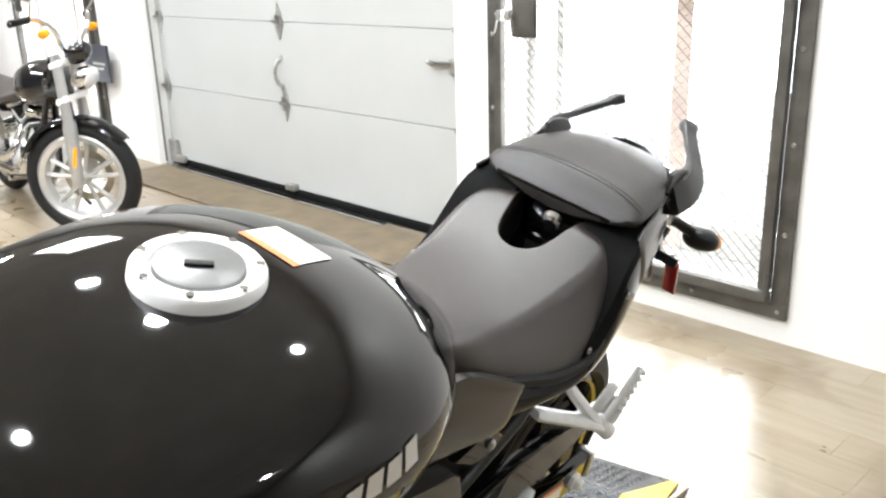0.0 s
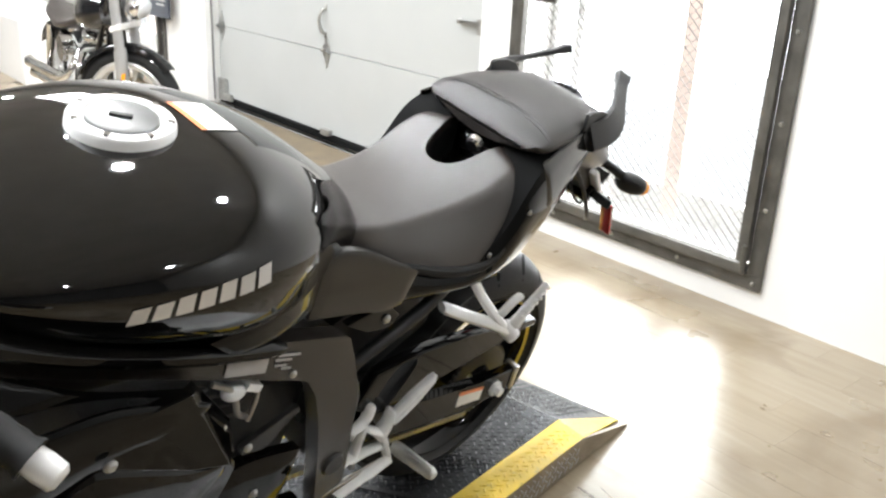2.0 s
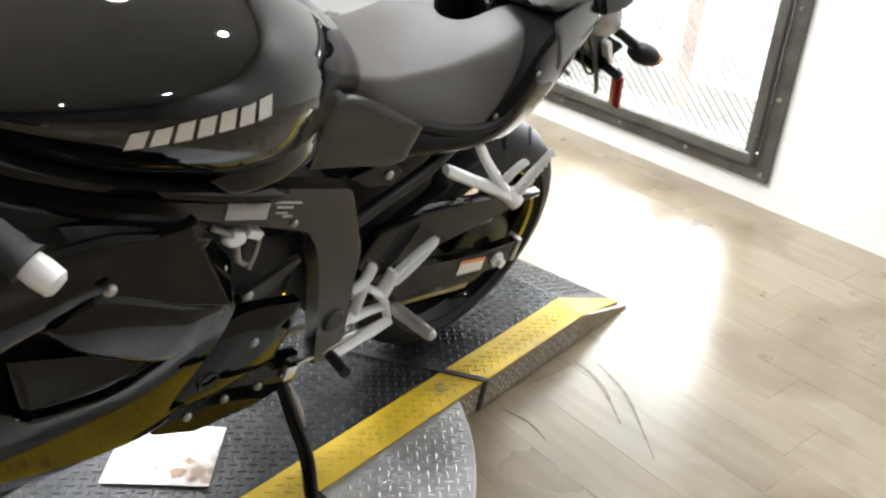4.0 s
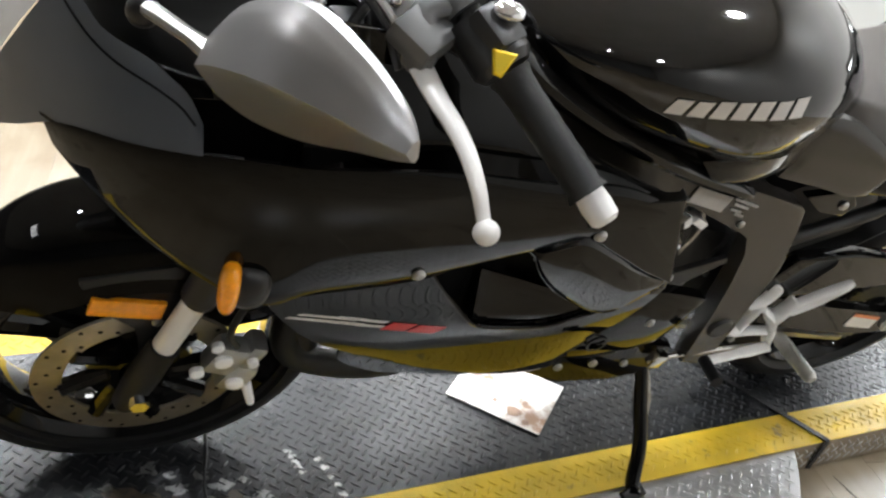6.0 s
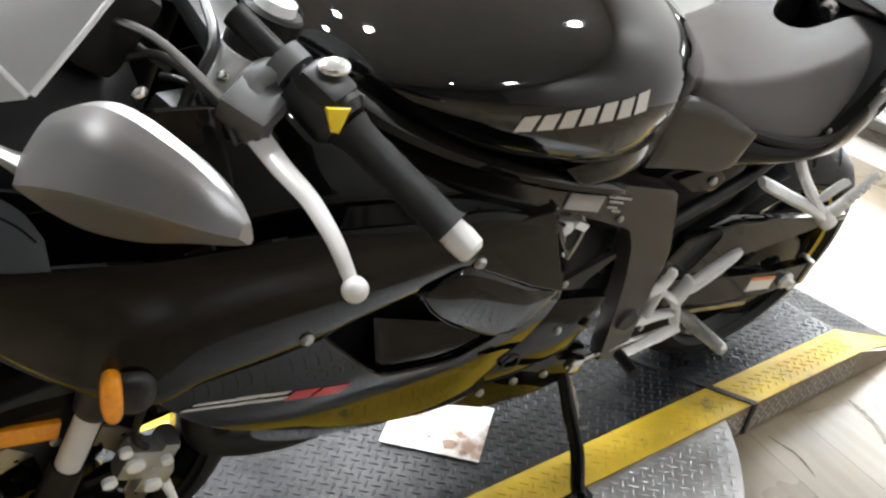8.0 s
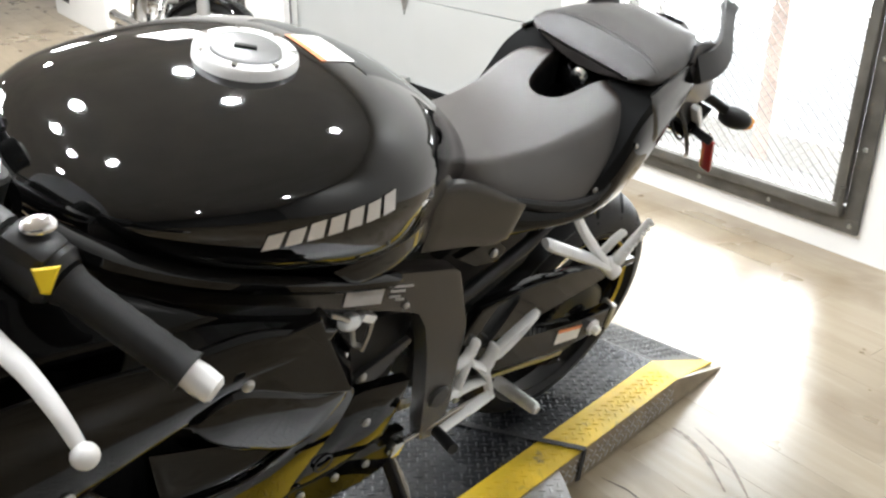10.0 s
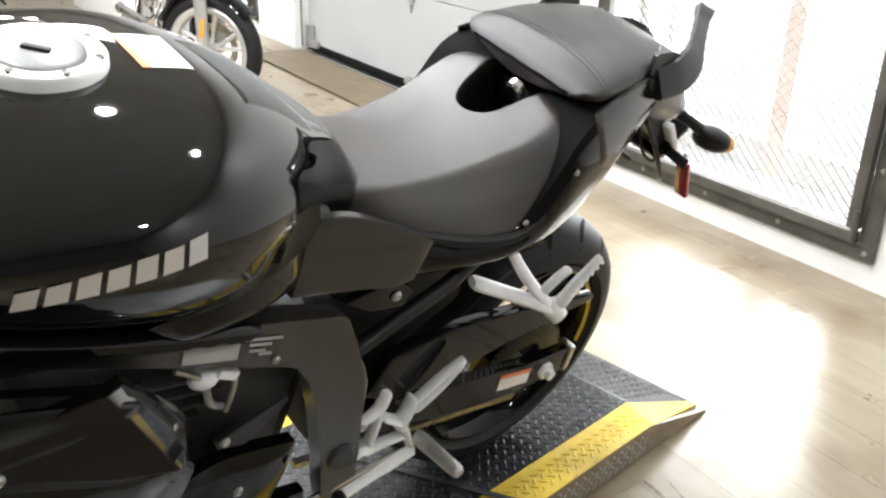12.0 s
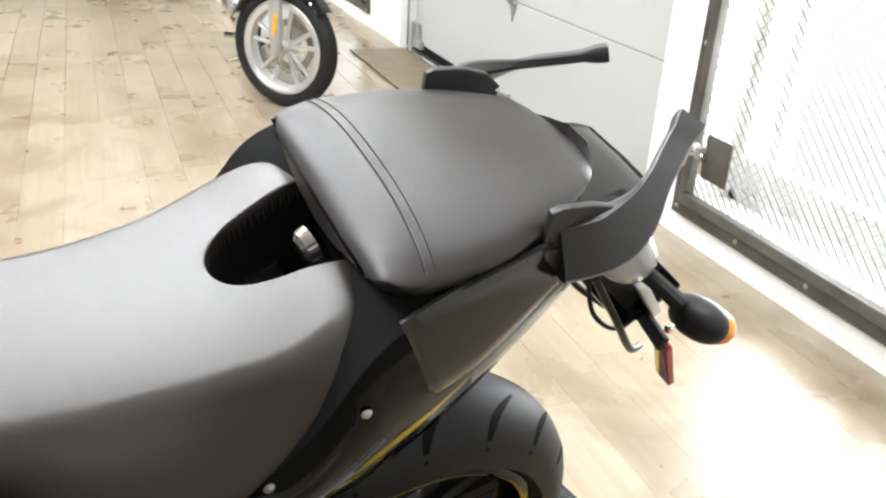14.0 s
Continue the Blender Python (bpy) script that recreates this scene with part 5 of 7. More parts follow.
# --- handlebars, levers, switches
def hand_controls(sg):
    gi, go = Vector((0.258, sg * 0.236, 0.976)), Vector((0.316, sg * 0.336, 0.930))
    d = (go - gi).normalized()
    bm = B()
    n = 14
    tube(bm, [gi + (go - gi) * k / n for k in range(n + 1)], [0.0205, 0.0175] + [0.0172, 0.0164] * 6 + [0.020], 18)
    grip = part("hand_grip", bm, M_GRIP, bike, "black rubber hand grip")
    bm = B()
    tube(bm, [go - d * 0.002, go + d * 0.012, go + d * 0.026, go + d * 0.030], [0.0135, 0.0145, 0.0135, 0.009], 16)
    part("bar_end", bm, M_LEVER, grip, "bright bar-end weight")
    sw = gi - d * 0.03
    bm = B()
    tube(bm, [gi - d * 0.06, gi - d * 0.058, gi - d * 0.012, gi - d * 0.004], [0.018, 0.027, 0.029, 0.023], 16)
    box(bm, tuple(sw + Vector((-0.004, 0, 0.012))), (0.042, 0.04, 0.04), (0, 20, sg * 58), 0.008)
    hs = part("switch_housing", bm, M_SATIN, bike, "black switch housing")
    bm = B()
    c = sw + Vector((-0.006, sg * 0.035, 0.010))
    nn = Vector((-0.35, sg * 0.75, 0.55)).normalized()
    uu = nn.cross(Vector((0, 0, 1))).normalized()
    vv = uu.cross(nn) * -1.0
    vv = vv if vv.z > 0 else vv * -1.0
    tri = [(-0.011, 0.010), (0.011, 0.008), (0.004, -0.012), (-0.003, -0.013)]
    loft(bm, [[c + nn * h + uu * a * f + vv * b_ * f for a, b_ in tri] for h, f in ((-0.006, 1.0), (0.003, 1.0), (0.005, 0.8))])
    part("switch_button", bm, M_YELLOW_BTN if sg < 0 else M_RED, hs, "yellow switch button" if sg < 0 else "red switch")
    bm = B()
    ellipsoid(bm, tuple(sw + Vector((0.004, 0.0, 0.036))), (0.016, 0.012, 0.008))
    part("horn_button", bm, M_CHROME, hs)
    # clamp, lever perch and lever
    bm = B()
    tube(bm, [gi - d * 0.14, gi - d * 0.05], 0.0125, 12)
    part("bar_tube", bm, M_SATIN, bike)
    bm = B()
    pv = Vector((0.182, sg * 0.218, 0.962))
    tube(bm, [gi - d * 0.085, gi - d * 0.066], 0.0215, 14)
    tube(bm, curve_pts([gi - d * 0.075 + Vector((-0.01, 0, 0)), (0.188, sg * 0.18, 0.99), pv], 5), [0.016] * 6 + [0.017] * 4 + [0.012], 12, 0.7)
    box(bm, (0.186, sg * 0.196, 0.982), (0.046, 0.050, 0.026), (8, 14, sg * 50), 0.007)
    pr = part("lever_perch", bm, mat("perch_grey", (0.12, 0.12, 0.12), 0.45, 0.4) if sg < 0 else M_SATIN, bike, "grey cast lever perch")
    bm = B()
    ctrl = [pv + Vector((0.004, sg * -0.004, -0.002)), (0.190, sg * 0.250, 0.958), (0.200, sg * 0.292, 0.952), (0.208, sg * 0.328, 0.936), (0.215, sg * 0.351, 0.912)]
    tube(bm, curve_pts(ctrl, 6), [0.012 - 0.0055 * k / 24 for k in range(25)], 12, 0.62)
    part("lever", bm, M_LEVER, pr, "silver lever")
    ellipsoid(bm2 := B(), (0.216, sg * 0.358, 0.908), (0.0115, 0.0115, 0.0115))
    part("lever_ball", bm2, M_LEVER, pr)
    bm = B()
    tube(bm, curve_pts([(0.168, sg * 0.19, 0.98), (0.12, sg * 0.14, 1.02), (0.10, sg * 0.08, 1.0), (0.16, sg * 0.05, 0.93)], 6), 0.004, 8)
    part("cable", bm, M_MATTE if sg > 0 else M_STEEL, pr)


for sg in SIDES:
    hand_controls(sg)
# wiring round the steering head
M_WIRE = mat("black_wire_sheath", (0.012, 0.012, 0.012), 0.28, spec=0.6)
for k, pts in enumerate(([(0.120, -0.155, 0.900), (0.150, -0.135, 0.955), (0.185, -0.100, 0.985), (0.200, -0.030, 0.990)], [(0.100, -0.120, 0.885), (0.140, -0.150, 0.930), (0.190, -0.165, 0.925), (0.245, -0.150, 0.900)],
                         [(0.090, -0.080, 0.960), (0.130, -0.110, 0.985), (0.165, -0.150, 0.965), (0.180, -0.185, 0.935)], [(0.150, -0.060, 0.930), (0.165, -0.110, 0.945), (0.160, -0.150, 0.910), (0.130, -0.165, 0.870)])):
    part("wire_loom", tube(B(), curve_pts(pts, 7), 0.0055 - 0.0006 * k, 8), M_WIRE, bike, "black sheathed wiring")
for x, y, z in ((0.118, -0.150, 0.925), (0.150, -0.170, 0.905), (0.185, -0.128, 0.968), (0.100, -0.165, 0.985), (0.062, -0.182, 0.958)):
    part("clip", ellipsoid(B(), (x, y, z), (0.008, 0.006, 0.007), (20, 10, 30), u=10, v=8), M_CHROME, bike, "small bright clip")
part("fuse_box", box(B(), (0.150, -0.118, 0.925), (0.055, 0.040, 0.030), (15, 20, 35), 0.006), M_SATIN, bike, "black fuse box")
# top yoke, fork caps
part("top_yoke", box(B(), (0.222, 0, 0.955), (0.07, 0.25, 0.022), (0, 20, 0), 0.008), M_SATIN, bike, "black top yoke")
for sg in SIDES:
    part("fork_cap", tube(B(), [(0.222, sg * 0.105, 0.975), (0.237, sg * 0.105, 1.018), (0.238, sg * 0.105, 1.021)], [0.030, 0.030, 0.027], 28), M_MATTE, bike, "black fork cap")
    part("clamp_ring", tube(B(), [(0.208, sg * 0.105, 0.930), (0.224, sg * 0.105, 0.978)], 0.0335, 28), M_ALLOY, bike, "bright clamp collar")
    part("fork_adjuster", tube(B(), [(0.2375, sg * 0.105, 1.020), (0.241, sg * 0.105, 1.030)], [0.021, 0.019], 20), M_ALLOY, bike, "bright fork adjuster")

# --- front wheel, brake, fork, mudguard
FW, FR = Vector((0.004, 0.0, 0.284)), 0.277


def tyre(c, R, w, rim, name, parent, seg=96):
    bm = B()
    prof = []
    n = 18
    for k in range(n + 1):
        a = -math.pi * 0.5 + math.pi * k / n
        prof.append((R - w * 0.46 + w * 0.46 * math.cos(a) ** 0.95 if abs(a) < 1.57 else R - w * 0.46, w / 2 * math.sin(a)))
    prof += [(rim + 0.012, w * 0.40), (rim, w * 0.37), (rim, -w * 0.37), (rim + 0.012, -w * 0.40)]
    lathe(bm, prof, c, seg, True)
    return part(name, bm, M_RUBBER, parent, smooth_deg=60)


def tread_grooves(c, R, w, parent, n=18):
    """Slanted grooves of the tyre as dark slivers set into the crown."""
    bm = B()
    for k in range(n):
        for sg in SIDES:
            a0 = math.tau * (k + (0.5 if sg > 0 else 0)) / n
            pts = []
            for q in range(7):
                t = q / 6
                y = sg * (0.010 + t * w * 0.40)
                a = a0 + 0.20 * t + 0.05 * math.sin(t * 3)
                ph = math.asin(min(abs(y) / (w / 2), 1))
                r = R - w * 0.46 + w * 0.46 * math.cos(ph) ** 0.95 + 0.0006
                wd = 0.018 * math.sin(math.pi * (0.12 + 0.8 * t)) / R * 0.5
                pts.append(((a - wd, y, r), (a + wd, y, r)))
            vs = [[bm.verts.new((c[0] + r * math.cos(a), c[1] + y, c[2] + r * math.sin(a))) for a, y, r in pr] for pr in pts]
            for u, v in zip(vs, vs[1:]):
                bm.faces.new((u[0], u[1], v[1], v[0]))
    return tagged(part("tread_groove", bm, M_SEAL, parent), "curved tread grooves", kind="stuff")


def rim_and_spokes(c, rim, w, parent, n=3, material=M_GLOSS, tape=True):
    bm = B()
    lathe(bm, [(rim + 0.004, -w / 2), (rim - 0.006, -w / 2 - 0.003), (rim - 0.016, -w / 2 + 0.008), (rim - 0.026, -w / 4), (rim - 0.026, w / 4), (rim - 0.016, w / 2 - 0.008), (rim - 0.006, w / 2 + 0.003), (rim + 0.004, w / 2)], c, 72, True)
    r = part("rim", bm, material, parent, "gloss black rim")
    if tape:
        for sg in SIDES:
            bm = B()
            lathe(bm, [(rim - 0.0065, sg * (w / 2 + 0.0046)), (rim - 0.0115, sg * (w / 2 - 0.0005))], c, 40, start=radians(-12), end=radians(168))
            part("rim_tape", bm, M_RIMTAPE, parent, "thin yellow rim stripe")
    bm = B()
    lathe(bm, [(0.0, -0.05), (0.035, -0.05), (0.042, -0.03), (0.042, 0.03), (0.035, 0.05), (0.0, 0.05)], c, 32)
    part("hub", bm, material, parent)
    for k in range(n):
        a = math.tau * k / n + 0.5
        for da in (-0.16, 0.16):
            bm = B()
            p0 = Vector((c[0] + 0.03 * math.cos(a), c[1], c[2] + 0.03 * math.sin(a)))
            p1 = Vector((c[0] + (rim - 0.02) * math.cos(a + da), c[1], c[2] + (rim - 0.02) * math.sin(a + da)))
            tube(bm, [p0, p0.lerp(p1, 0.5), p1], [0.030, 0.022, 0.026], 10)
            part("spoke", bm, material, parent)
    return r


fw = part("front_wheel", lathe(B(), [(0.0, -0.062), (0.012, -0.062), (0.012, 0.062), (0.0, 0.062)], FW, 20), M_STEEL, bike, "front wheel with black three-spoke rim")
tyre(FW, FR, 0.120, 0.212, "tyre", fw)
tread_grooves(FW, FR, 0.120, fw)
rim_and_spokes(FW, 0.214, 0.090, fw, tape=False)
for sg in SIDES:
    bm = B()
    lathe(bm, [(0.104, sg * 0.062), (0.144, sg * 0.062), (0.144, sg * 0.067), (0.104, sg * 0.067)], FW, 64, True)
    part("brake_disc", bm, M_DISC, fw, "drilled brake disc")
    for k in range(8):
        a = math.tau * k / 8
        bm = B()
        tube(bm, [(FW.x + 0.045 * math.cos(a), sg * 0.056, FW.z + 0.045 * math.sin(a)), (FW.x + 0.108 * math.cos(a + 0.2), sg * 0.0645, FW.z + 0.108 * math.sin(a + 0.2))], 0.013, 8)
        part("carrier_arm", bm, M_GLOSS, fw)
    bm = B()
    lathe(bm, [(0.03, sg * 0.050), (0.074, sg * 0.050), (0.074, sg * 0.060), (0.03, sg * 0.062)], FW, 28, True)
    part("disc_carrier", bm, M_GLOSS, fw)
    bm = B()
    for k in range(40):
        a = math.tau * k / 40
        r = 0.112 + 0.012 * (k % 3)
        p = Vector((FW.x + r * math.cos(a), 0, FW.z + r * math.sin(a)))
        ring = [bm.verts.new((p.x + 0.0034 * math.cos(q * math.tau / 8), sg * 0.0676, p.z + 0.0034 * math.sin(q * math.tau / 8))) for q in range(8)]
        bm.faces.new(ring)
    tagged(part("disc_hole", bm, M_SEAL, fw), "drilled holes of the disc", kind="stuff")
    # fork leg
    fd = Vector((0.255, 0, 0.755)).normalized()
    f0 = Vector((-0.012, sg * 0.104, 0.302))
    bm = B()
    tube(bm, [f0 - fd * 0.035, f0 - fd * 0.025, f0 + fd * 0.03, f0 + fd * 0.11], [0.013, 0.019, 0.0225, 0.021], 18)
    leg = part("fork_foot", bm, M_MATTE, bike, "black fork foot")
    part("fork_tube", tube(B(), [f0 + fd * 0.105, f0 + fd * 0.215], 0.0165, 18), M_LEVER, leg, "bright fork tube")
    part("fork_outer", tube(B(), [f0 + fd * 0.213, f0 + fd * 0.222, f0 + fd * 0.74], [0.0225, 0.024, 0.026], 18), M_SATIN, leg)
    part("axle_nut", tube(B(), [(f0.x + 0.006, sg * 0.122, 0.312), (f0.x + 0.006, sg * 0.138, 0.312)], 0.013, 6), M_CHROME, leg, "bright axle nut")
    # caliper: two lobes on a bridge, with bolts
    bm = B()
    box(bm, (0.110, sg * 0.090, 0.352), (0.050, 0.034, 0.062), (0, 24, 0), 0.012)
    box(bm, (0.130, sg * 0.090, 0.306), (0.046, 0.034, 0.058), (0, 24, 0), 0.012)
    box(bm, (0.139, sg * 0.084, 0.334), (0.026, 0.040, 0.090), (0, 24, 0), 0.008)
    cl = part("brake_caliper", bm, M_GALV, bike, "grey cast brake caliper")
    for bx, bz, br in ((0.104, 0.362, 0.013), (0.126, 0.304, 0.013), (0.092, 0.398, 0.009), (0.146, 0.352, 0.008), (0.070, 0.340, 0.010)):
        part("caliper_bolt", tube(B(), [(bx, sg * 0.104, bz), (bx, sg * 0.112, bz), (bx, sg * 0.114, bz)], [br, br, br * 0.7], 12), M_ALLOY, cl, "bright caliper bolt")
    bm = B()
    tube(bm, [(0.145, sg * 0.10, 0.29), (0.155, sg * 0.115, 0.255)], [0.008, 0.006], 10)
    part("caliper_pin", bm, M_ALLOY, cl)
    bm = B()
    tube(bm, curve_pts([(0.12, sg * 0.10, 0.385), (0.10, sg * 0.125, 0.46), (0.13, sg * 0.12, 0.56), (0.17, sg * 0.10, 0.66)], 6), 0.005, 8)
    part("brake_hose", bm, M_MATTE, cl)
# mudguard
bm = B()
g = []
for i in range(41):
    a = radians(32 + 112 * i / 40)
    ends = min(1, 5 * min(i, 40 - i) / 40 + 0.35)
    row = []
    for j in range(17):
        s = -1 + 2 * j / 16
        r = FR + 0.022 - 0.012 * sstep(26, 40, i) - 0.085 * abs(s) ** 3.2 * ends
        row.append(bm.verts.new((FW.x + r * math.cos(a), 0.088 * math.copysign(abs(s) ** 0.8, s) * (0.75 + 0.25 * ends) * (1 - 0.3 * sstep(28, 41, i)), FW.z + r * math.sin(a))))
    g.append(row)
for a, b in zip(g, g[1:]):
    ring_faces(bm, a, b, False)
bmesh.ops.solidify(bm, geom=bm.faces[:], thickness=0.003)
mud = part("front_mudguard", bm, M_GLOSS, bike, "gloss black front mudguard", 50)
for sg in SIDES:
    bm = prism(B(), [(-0.08, 0.52), (0.03, 0.54), (0.09, 0.50), (0.07, 0.43), (0.035, 0.33), (0.0, 0.33), (-0.01, 0.42), (-0.07, 0.47)], sg * 0.074, sg * 0.082, 0.003)
    br = part("mudguard_bracket", bm, M_SATIN, mud)
    bm = B()
    box(bm, (-0.024, sg * 0.087, 0.470), (0.092, 0.009, 0.032), (0, 12, 0), 0.003)
    part("side_reflector", bm, M_AMBER, mud, "amber side reflector")
    bolt(bike, 0.015, sg * 0.0825, 0.43, 0.8, (0, 0, 0 if sg < 0 else 180), "bracket_bolt")
    # front turn signal
    bm = B()
    ellipsoid(bm, (0.066, sg * 0.243, 0.712), (0.024, 0.024, 0.030), (0, 0, sg * 12), power=0.85)
    sgn = part("front_signal", bm, M_SATIN, bike, "black front turn signal")
    bm = B()
    ellipsoid(bm, (0.047, sg * 0.250, 0.713), (0.0115, 0.020, 0.035), (0, 0, sg * 12), power=0.85)
    part("signal_lens", bm, M_AMBER, sgn, "amber lens")

# --- rear wheel, swingarm, chain
RW, RR = Vector((1.425, 0.0, 0.308)), 0.301
rw = part("rear_wheel", lathe(B(), [(0.0, -0.085), (0.012, -0.085), (0.012, 0.085), (0.0, 0.085)], RW, 20), M_STEEL, bike, "rear wheel with black three-spoke rim")
tyre(RW, RR, 0.150, 0.214, "tyre", rw)
tread_grooves(RW, RR, 0.150, rw)
rim_and_spokes(RW, 0.216, 0.125, rw)
bm = B()
lathe(bm, [(0.05, -0.085), (0.098, -0.085), (0.098, -0.079), (0.05, -0.079)], RW, 44, True)
for k in range(44):
    a = math.tau * k / 44
    box(bm, (RW.x + 0.100 * math.cos(a), -0.082, RW.z + 0.100 * math.sin(a)), (0.008, 0.005, 0.007), (0, -math.degrees(a), 0))
part("sprocket", bm, M_ENGINE, rw, "dark rear sprocket")
for sg in SIDES:
    bm = prism(B(), [(0.90, 0.47), (1.02, 0.455), (1.20, 0.408), (1.36, 0.368), (1.50, 0.362), (1.507, 0.30), (1.36, 0.305), (1.20, 0.335), (1.02, 0.385), (0.90, 0.40)], sg * 0.110, sg * 0.134, 0.007)
    sw = part("swingarm", bm, M_GLOSS if sg < 0 else M_SATIN, bike, "black swingarm")
    bm = B()
    box(bm, (1.498, sg * 0.122, 0.334), (0.016, 0.034, 0.062), (0, 0, 0), 0.004)
    part("adjuster_plate", bm, M_STEEL, sw, "bright chain adjuster plate")
    bm = B()
    tube(bm, [(1.43, sg * 0.134, 0.332), (1.43, sg * 0.142, 0.332), (1.43, sg * 0.143, 0.332), (1.43, sg * 0.155, 0.332)], [0.019, 0.019, 0.012, 0.011], 6)
    part("axle_nut", bm, M_ALLOY, sw, "bright axle nut")
bm = prism(B(), [(1.296, 0.378), (1.382, 0.357), (1.382, 0.322), (1.296, 0.340)], -0.1358, -0.1345)
part("swingarm_label", bm, M_WHITE_LBL, bike, "pale swingarm label")
bm = prism(B(), [(1.296, 0.3795), (1.382, 0.3585), (1.382, 0.350), (1.296, 0.371)], -0.1362, -0.1351)
part("label_band", bm, M_ORANGE_LBL, bike, "orange label band")
# hugger and chain guard
bm = prism(B(), [(1.0, 0.565), (1.12, 0.572), (1.25, 0.553), (1.39, 0.525), (1.49, 0.505), (1.49, 0.492), (1.40, 0.492), (1.25, 0.478), (1.12, 0.468), (1.02, 0.462), (0.96, 0.50)], -0.142, -0.118, 0.006)
part("chain_guard", bm, M_GLOSS, bike, "gloss black chain guard")
bm = B()
lathe(bm, [(RR + 0.010, -0.085), (RR + 0.022, -0.06), (RR + 0.024, 0.0), (RR + 0.022, 0.06), (RR + 0.010, 0.085), (RR + 0.006, 0.085), (RR + 0.018, 0.0), (RR + 0.006, -0.085)], RW, 26, True, radians(112), radians(178))
part("rear_hugger", bm, M_SATIN, bike, "satin black rear hugger")
for z0, z1 in ((0.325, 0.214), (0.47, 0.41)):
    bm = B()
    tube(bm, [(0.90, -0.082, z0), (1.43, -0.082, z1)], 0.003, 6)
    for k in range(70):
        t = k / 69
        box(bm, (0.90 + 0.53 * t, -0.082, z0 + (z1 - z0) * t), (0.0105, 0.010 if k % 2 else 0.014, 0.011), (0, 10, 0))
    part("drive_chain", bm, M_STEEL, bike, "steel drive chain run")
# seat subframe tube, and a black box added as shade round the rear shock
for sg in SIDES:
    part("subframe_tube", tube(B(), [(0.90, sg * 0.115, 0.56), (1.10, sg * 0.12, 0.655), (1.34, sg * 0.10, 0.80)], 0.013, 12), M_SATIN, bike, "black subframe tube")
part("shock_shade_box", box(B(), (1.06, 0, 0.61), (0.22, 0.17, 0.20), (0, -25, 0), 0.03), M_MATTE, bike, "black block filling the shaded space by the rear shock")

# --- foot rests
def limb(bm, pts, r, flat=0.55):
    """A cast arm through points, with rounded ends; r: its half-width at each end."""
    c = curve_pts(pts, 5)
    n = len(c) - 1
    rad = [0.9 * (r[0] + (r[1] - r[0]) * k / n) * (1.0 if 0 < k < n else 0.72) for k in range(n + 1)]
    tube(bm, c, rad, 12, flat)


